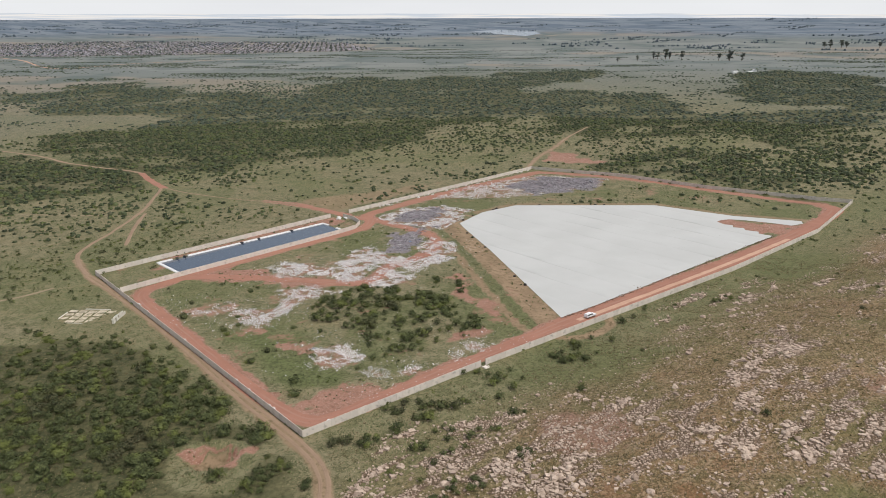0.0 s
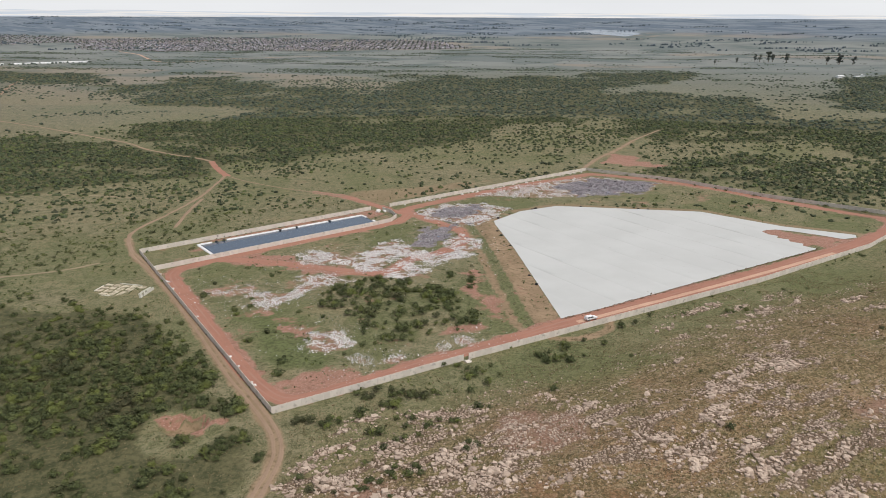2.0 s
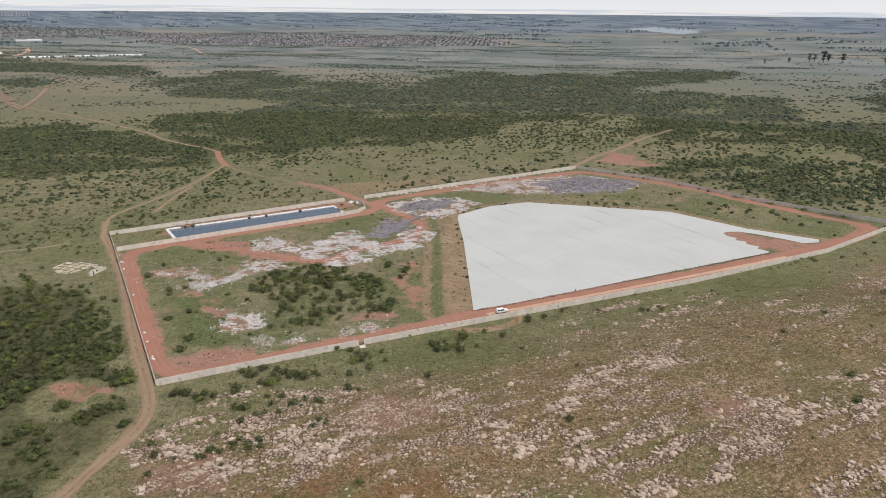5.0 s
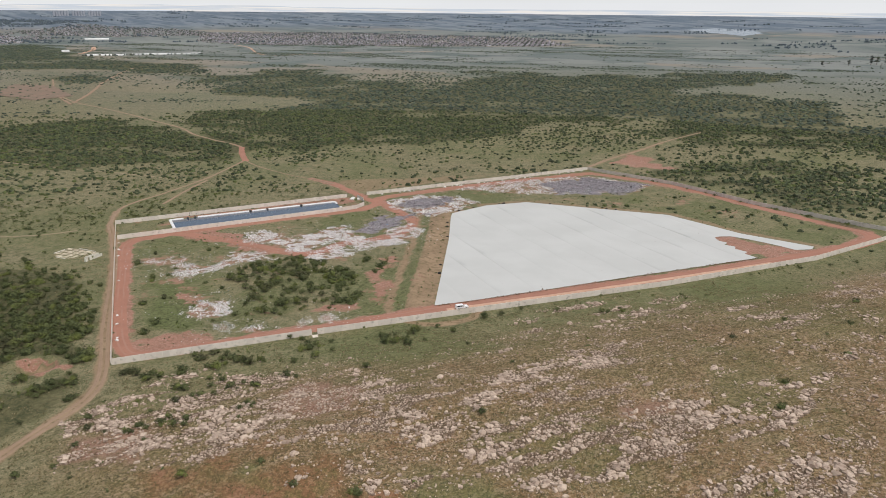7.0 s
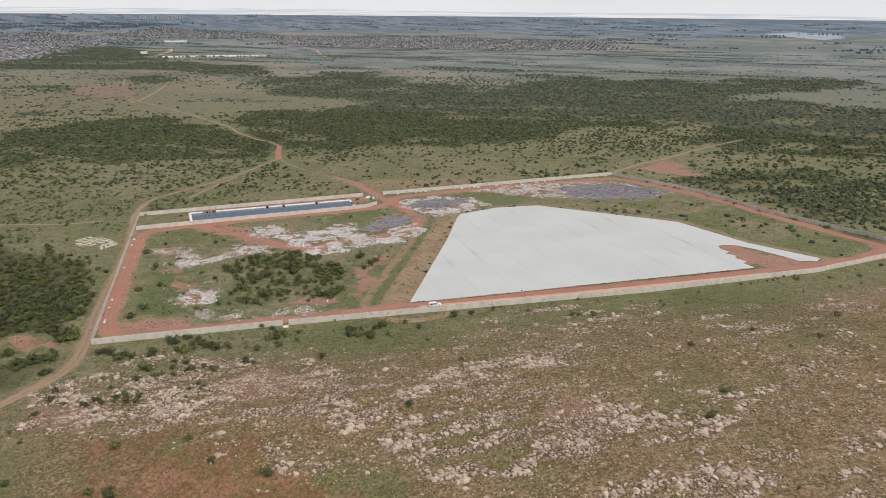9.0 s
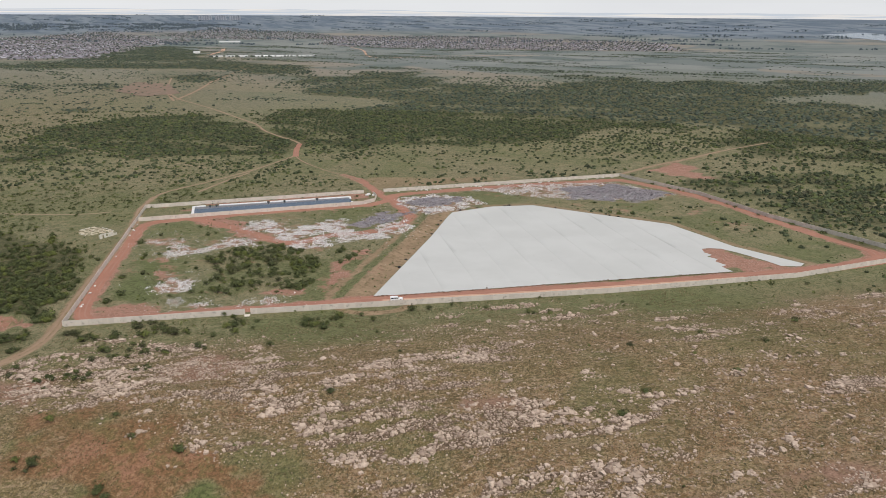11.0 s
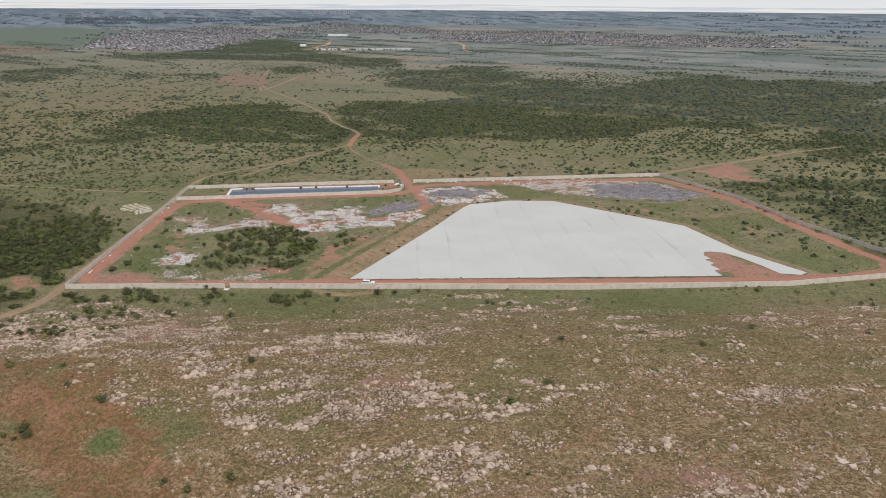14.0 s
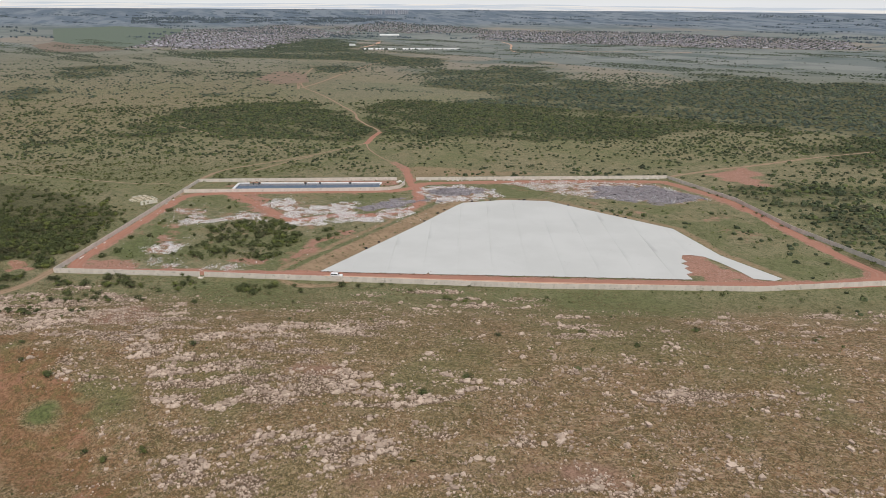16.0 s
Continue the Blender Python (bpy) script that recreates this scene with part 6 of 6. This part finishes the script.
def clods():
    edge = smooth(CELL[2:6], 1.0)
    n = len(edge) * 5
    i = rng.integers(0, len(edge), n)
    p = edge[i] + rng.normal(0, 0.45, (n, 2)) + (0.25, -0.3)
    size = rng.gamma(1.6, 0.07, n) + 0.06
    V, F = lumps(np.column_stack([p, relief(p[:, 0], p[:, 1]) + 0.12]), size, OCT_V, OCT_F)
    tagged(obj_from("clods", V, F, [EARTH]), "dark earth clods along the cover's anchor trench", "earth", kind="stuff")


clods()


# ---- far country ----
TOWN_LEFT = [(-1660, 990), (-2500, 1620), (-2540, 2080), (-2186, 2035), (-1965, 2010), (-1806, 1590), (-1490, 1240)]
TOWN_MID = [(-2221, 2120), (-2380, 2598), (-1811, 2660), (-1690, 2420), (-1900, 2200)]
TOWN_RIGHT = [(-1705, 2520), (-1312, 2840), (-662, 2890), (-370, 2830), (-278, 2460), (-597, 2300), (-1116, 2135), (-1364, 2140)]
HOUSE_WALL = plain_material("painted house walls", (0.36, 0.33, 0.31), (0.28, 0.26, 0.25), 0.02)


def roof_material():
    q = Nodes("sheet roofs")
    r = q.noise(0.045, 1)
    col = q.mix(q.ramp(r, 0.40, 0.48), (0.25, 0.24, 0.265), (0.17, 0.15, 0.17))
    col = q.mix(q.ramp(r, 0.55, 0.59), col, (0.39, 0.385, 0.41))
    return q.done(col, 0.7)


ROOF = roof_material()


def house_arrays(w, d, h, rise):
    """Walls and gable roof, round the middle of the floor."""
    a, b, e = w / 2, d / 2, 0.4
    wv = [(-a, -b, -1), (a, -b, -1), (a, b, -1), (-a, b, -1), (-a, -b, h), (a, -b, h), (a, b, h), (-a, b, h), (-a, 0, h + rise), (a, 0, h + rise)]
    wf = [(0, 1, 5, 4), (1, 2, 6, 5), (2, 3, 7, 6), (3, 0, 4, 7), (5, 6, 9, 9), (7, 4, 8, 8)]
    rv = [(-a - e, -b - e, h - 0.15), (a + e, -b - e, h - 0.15), (a + e, 0, h + rise + 0.1), (-a - e, 0, h + rise + 0.1), (-a - e, b + e, h - 0.15), (a + e, b + e, h - 0.15)]
    rf = [(0, 1, 2, 3), (3, 2, 5, 4)]
    return np.array(wv), wf, np.array(rv), rf


def town():
    spots = []
    for poly, ang, lane, plot, share, in ((TOWN_LEFT, 0.62, 30, 15, 0.86), (TOWN_MID, 0.5, 34, 18, 0.75), (TOWN_RIGHT, 0.15, 30, 17, 0.80)):
        px, py = np.array(poly).T
        cx, cy = px.mean(), py.mean()
        u, v_ = np.meshgrid(np.arange(-900, 900, plot), np.arange(-900, 900, lane / 2))
        v_ = v_ + np.where((np.round(v_ / (lane / 2)) % 2) == 0, 3.0, -3.0)
        u, v_ = u.ravel() + rng.uniform(-2, 2, u.size), v_.ravel() + rng.uniform(-1.5, 1.5, u.size)
        x, y = cx + u * math.cos(ang) - v_ * math.sin(ang), cy + u * math.sin(ang) + v_ * math.cos(ang)
        e = region(x, y, poly, 40, 120)
        keep = (rng.uniform(0, 1, len(x)) < share * step(-60, 10, e)) & (fbm(x / 70, y / 70, 101) > 0.30)
        for a, b in zip(x[keep], y[keep]):
            spots.append((a, b, ang + rng.choice((0, math.pi / 2)) + rng.uniform(-0.08, 0.08)))
    spots.sort(key=lambda p: math.hypot(p[0] + 100, p[1] - 250))
    print("houses", len(spots))
    kinds = [house_arrays(9, 6.5, 2.9, 1.3), house_arrays(11, 7.5, 3.0, 1.6), house_arrays(7, 6, 2.8, 0.7), house_arrays(13, 8, 3.1, 1.8)]
    meshes = []
    for wv, wf, rv, rf in kinds:
        wm = bpy.data.meshes.new("house_body")
        wm.from_pydata([tuple(c) for c in wv], [], [f if f[2] != f[3] else f[:3] for f in wf])
        wm.materials.append(HOUSE_WALL)
        rm = bpy.data.meshes.new("roof")
        rm.from_pydata([tuple(c) for c in rv], [], rf)
        rm.materials.append(ROOF)
        meshes.append((wm, rm))
    for n, (x, y, a) in enumerate(spots[:280]):
        k = n % 4
        root = thing("house", pose(x, y, float(terrain(x, y)), 0, 0, math.degrees(a)), "small township house with a sheet metal roof", "house", "township houses")
        for me, nm in zip(meshes[k], ("house_body", "roof")):
            ob = new(nm, me)
            ob.parent = root
    WV, WF, RV, RF = [], [], [], []
    for n, (x, y, a) in enumerate(spots[280:]):
        wv, wf, rv, rf = kinds[n % 4]
        sc = 0.88 - 0.2 * step(2500, 3500, math.hypot(x, y))
        c, s = math.cos(a) * sc, math.sin(a) * sc
        z = float(terrain(x, y))
        for src, fs, dv, df in ((wv, wf, WV, WF), (rv, rf, RV, RF)):
            base = len(dv)
            dv.extend((x + p[0] * c - p[1] * s, y + p[0] * s + p[1] * c, z + p[2] * sc) for p in src)
            df.extend([[i + base for i in (f if f[2] != f[3] else f[:3])] for f in fs])
    V = WV + RV
    F = WF + [[i + len(WV) for i in f] for f in RF]
    me = bpy.data.meshes.new("houses")
    me.from_pydata(V, [], F)
    me.materials.append(HOUSE_WALL)
    me.materials.append(ROOF)
    me.polygons.foreach_set("material_index", np.array([0] * len(WF) + [1] * len(RF), np.int32))
    tagged(new("houses", me), "rows of small township houses far off", "houses", kind="stuff")
    # garden trees between the houses
    p = np.array([(x, y) for x, y, a in spots])
    p = np.concatenate([p, p[rng.uniform(0, 1, len(p)) < 0.5]])
    p = p + rng.uniform(-11, 11, p.shape)
    u = rng.uniform(-0.05, 1.05, 46)
    p = np.concatenate([p, np.column_stack([-1250 + 187 * u + rng.normal(5, 4, 46), 1450 + 180 * u - rng.uniform(6, 16, 46)])])
    S = rng.uniform(1.5, 3.6, len(p))
    V, F = domes(np.column_stack([p, terrain(p[:, 0], p[:, 1])]), S, S * 1.5, 4)
    tagged(obj_from("garden_trees", V, F, [TREE_LEAF]), "dark garden trees between township houses", "trees", kind="stuff")


town()


def gum_tree(x, y, h):
    root = thing("gum_tree", pose(x, y, float(terrain(x, y)), 0, 0, rng.uniform(0, 360)), "tall dark gum tree standing alone in grassland", "tree", "gum trees")
    bm = bmesh.new()
    bmesh.ops.create_cone(bm, cap_ends=True, segments=7, radius1=0.035 * h, radius2=0.012 * h, depth=h * 0.75, matrix=Matrix.Translation((0, 0, h * 0.37)))
    for k in range(5):
        a = k * 1.26
        m = Matrix.Translation((0, 0, h * (0.35 + 0.07 * k))) @ Matrix.Rotation(a, 4, "Z") @ Matrix.Rotation(0.7, 4, "Y") @ Matrix.Translation((0, 0, h * 0.14))
        bmesh.ops.create_cone(bm, cap_ends=True, segments=5, radius1=0.012 * h, radius2=0.004 * h, depth=h * 0.3, matrix=m)
    part("trunk", bm, BARK, root)
    n = 11
    P = np.column_stack([rng.normal(0, 0.10 * h, n), rng.normal(0, 0.10 * h, n), rng.uniform(0.16, 0.74, n) * h])
    V, F = leaf_cloud(P, rng.uniform(0.13, 0.2, n) * h, rng.uniform(0.16, 0.26, n) * h, 34, 0.4)
    ob = new("crown", mesh_from("crown", V, F, [TREE_LEAF]))
    ob.parent = root


for x, y, h in ((548, 1905, 26), (562, 1915, 24), (578, 1900, 34), (592, 1912, 25), (622, 1905, 30), (430, 1800, 16), (492, 1850, 18), (690, 1830, 26), (716, 1826, 34), (722, 1850, 22), (745, 1822, 26),
                (1250, 2410, 30), (1275, 2420, 34), (1300, 2400, 36), (1325, 2415, 32), (1420, 2390, 26)):
    gum_tree(x, y, h * 0.82)


# long white sheds and other buildings
SHED_WHITE = plain_material("white shed cladding", (0.80, 0.80, 0.79), (0.72, 0.72, 0.72), 0.05)


def shed(x, y, length, width, h, ang):
    wv, wf, rv, rf = house_arrays(length, width, h, width * 0.12)
    root = thing("shed", pose(x, y, float(terrain(x, y)), 0, 0, ang), "long low white farm shed with a pitched roof", "shed", "farm sheds")
    for nm, vv, ff in (("shed_body", wv, wf), ("roof", rv, rf)):
        me = bpy.data.meshes.new(nm)
        me.from_pydata([tuple(c) for c in vv], [], [f if f[2] != f[3] else f[:3] for f in ff])
        me.materials.append(SHED_WHITE)
        ob = new(nm, me)
        ob.parent = root


for u, L in ((0.02, 26), (0.14, 24), (0.27, 22), (0.40, 26), (0.53, 30), (0.68, 40), (0.88, 62)):
    shed(-1250 + 187 * u, 1450 + 180 * u, L, 9, 2.6, 44)
shed(-1790, 2056, 75, 13, 3.5, 46)
shed(-1420, 1545, 18, 10, 4, 44)
shed(579, 1444, 12, 8, 4, 20)
shed(628, 1468, 10, 7, 4, 80)
shed(612, 1450, 8, 6, 3, 10)


def silo_row(x0, y0, x1, y1, n, h):
    root = thing("grain_silos", pose(0, 0, 0), "row of tall pale concrete grain silos far off", "silos")
    mat = plain_material("pale silo concrete", (0.36, 0.38, 0.42), (0.32, 0.34, 0.38), 0.02)
    for k in range(n):
        if k in (6, 12):
            continue
        u = k / (n - 1)
        x, y = x0 + (x1 - x0) * u, y0 + (y1 - y0) * u
        bm = bmesh.new()
        bmesh.ops.create_cone(bm, cap_ends=True, segments=14, radius1=5.6, radius2=5.6, depth=h, matrix=Matrix.Translation((x, y, float(terrain(x, y)) + h / 2 - 2)))
        part("silo", bm, mat, root)


silo_row(-2790, 2870, -2650, 3020, 18, 24)

# fields beside the township
FIELD_GREEN = road_material("young green crop", (0.112, 0.140, 0.108), (0.128, 0.155, 0.120), (0.10, 0.125, 0.098))
FAR_RED = road_material("far bare soil", (0.25, 0.165, 0.125), (0.18, 0.145, 0.105), (0.14, 0.13, 0.09))
FIELD_BROWN = road_material("ploughed field", (0.20, 0.155, 0.120), (0.175, 0.138, 0.108), (0.16, 0.125, 0.10))
for poly_, mat_, label_ in (([(-1900, 940), (-1740, 1030), (-2590, 1640), (-2880, 1490), (-2860, 1220), (-2200, 975)], FIELD_GREEN, "green crop field beside the township"),
                            ([(-1700, 770), (-1630, 872), (-1667, 960), (-1880, 985), (-2150, 955), (-2000, 840)], FIELD_BROWN, "brown ploughed field beside the township"),
                            ([(-779, 770), (-868, 882), (-796, 890), (-669, 800), (-682, 744)], FAR_RED, "bare red soil at a far digging")):
    v, f = fill(poly_, 30.0, terrain, 0.6)
    tagged(obj_from("field", v, f, [mat_], flat=False), label_, "field", kind="structure")

# mirrored sky is put into the lake's pale base colour
LAKE = plain_material("pale lake water", (0.22, 0.26, 0.30), (0.27, 0.31, 0.35), 0.01, 0.2, 0.0)
lake_poly = [(130, 3550), (269, 3668), (427, 3589), (454, 3411), (364, 3256), (250, 3402)]
v, f = fill(lake_poly, 40.0, terrain, 0.8)
tagged(obj_from("lake_water", v, f, [LAKE], flat=False), "pale lake far off on the plain", "lake", kind="structure")


FOREST = [(-3274, 1768), (-3023, 2162), (-2735, 2599), (-2457, 2796), (-2504, 2465), (-2750, 2120), (-2897, 1810), (-2985, 1621)]


# belts of trees on the farmland, and the hazy hills at the horizon
def tree_belts():
    pts = []
    for k in range(260):
        a = math.radians(rng.uniform(-80, 42))
        r = rng.uniform(2500, 4300)
        cx, cy = r * math.sin(a), r * math.cos(a)
        L, th = rng.uniform(30, 260), rng.normal(0.3, 0.35)
        n = int(L / 9)
        u = rng.uniform(-0.5, 0.5, n) * L
        pts.append(np.column_stack([cx + u * math.cos(th) + rng.normal(0, 8, n), cy + u * math.sin(th) + rng.normal(0, 8, n)]))
    x, y = rng.uniform(-3300, -2400, 9000), rng.uniform(1600, 2800, 9000)
    k = (region(x, y, FOREST) > -20) & (fbm(x / 90, y / 90, 103) > 0.42)
    pts.append(np.column_stack([x[k], y[k]]))
    p = np.concatenate(pts)
    S = rng.uniform(2.2, 4.6, len(p))
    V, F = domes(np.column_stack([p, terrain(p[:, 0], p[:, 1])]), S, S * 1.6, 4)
    tagged(obj_from("tree_belts", V, F, [BELT_LEAF]), "tree belts across far farmland, tinted blue for haze", "trees", kind="stuff")


# belt foliage carries the blue of distance haze in its colour
BELT_LEAF = leaf_material("haze-blued tree leaves", (0.055, 0.074, 0.095), (0.10, 0.125, 0.15), (0.09, 0.115, 0.135))
tree_belts()


def hills():
    az = np.radians(np.arange(-110, 71, 0.5))
    n = len(az)
    V = []
    top = 104 + 10 * (fbm(az * 7, az * 0, 111, 5) - 0.5) * 2
    for zz in (np.full(n, 40.0), top * 0.5 + 20, top):
        V.append(np.column_stack([60 + 4600 * np.sin(az), 100 + 4600 * np.cos(az), zz]))
    V = np.concatenate(V)
    i = np.arange(3 * n).reshape(3, n)
    F = np.stack([i[:-1, :-1], i[:-1, 1:], i[1:, 1:], i[1:, :-1]], -1).reshape(-1, 4)
    q = Nodes("hazy distance")
    m = q.n.new("ShaderNodeMapping")
    m.inputs["Scale"].default_value = (0.0025, 0.0025, 0.13)
    q.l.new(q.pos, m.inputs[0])
    t = q.n.new("ShaderNodeTexNoise")
    t.inputs["Scale"].default_value = 1.0
    t.inputs["Detail"].default_value = 5
    q.l.new(m.outputs[0], t.inputs["Vector"])
    # horizon haze is painted in bands and given off as emission
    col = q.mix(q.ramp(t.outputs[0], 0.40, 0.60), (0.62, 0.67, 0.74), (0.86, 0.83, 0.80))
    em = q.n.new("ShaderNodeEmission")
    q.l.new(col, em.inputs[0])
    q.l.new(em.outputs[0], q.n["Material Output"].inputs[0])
    tagged(obj_from("backdrop", V, F, [q.mat], flat=False), "glowing backdrop of pale haze and hills along the horizon", "hills", kind="structure")


hills()


# ---- wall panels and posts ----
build_wall("wall_south", WALL_SOUTH, "pale precast concrete panel wall beside the service road", gap=(12.6, 212.4))
build_wall("wall_west", WALL_WEST, "pale precast concrete panel wall beside a dirt track")
build_wall("wall_north", WALL_NORTH_A, "pale precast concrete panel wall behind the pond")
build_wall("wall_north_far", WALL_NORTH_B, "pale precast concrete panel wall behind dumped waste")
build_wall("wall_east", WALL_EAST, "pale precast concrete panel wall along the far road")
build_wall("wall_pond", WALL_POND, "pale precast concrete panel wall round the pond")
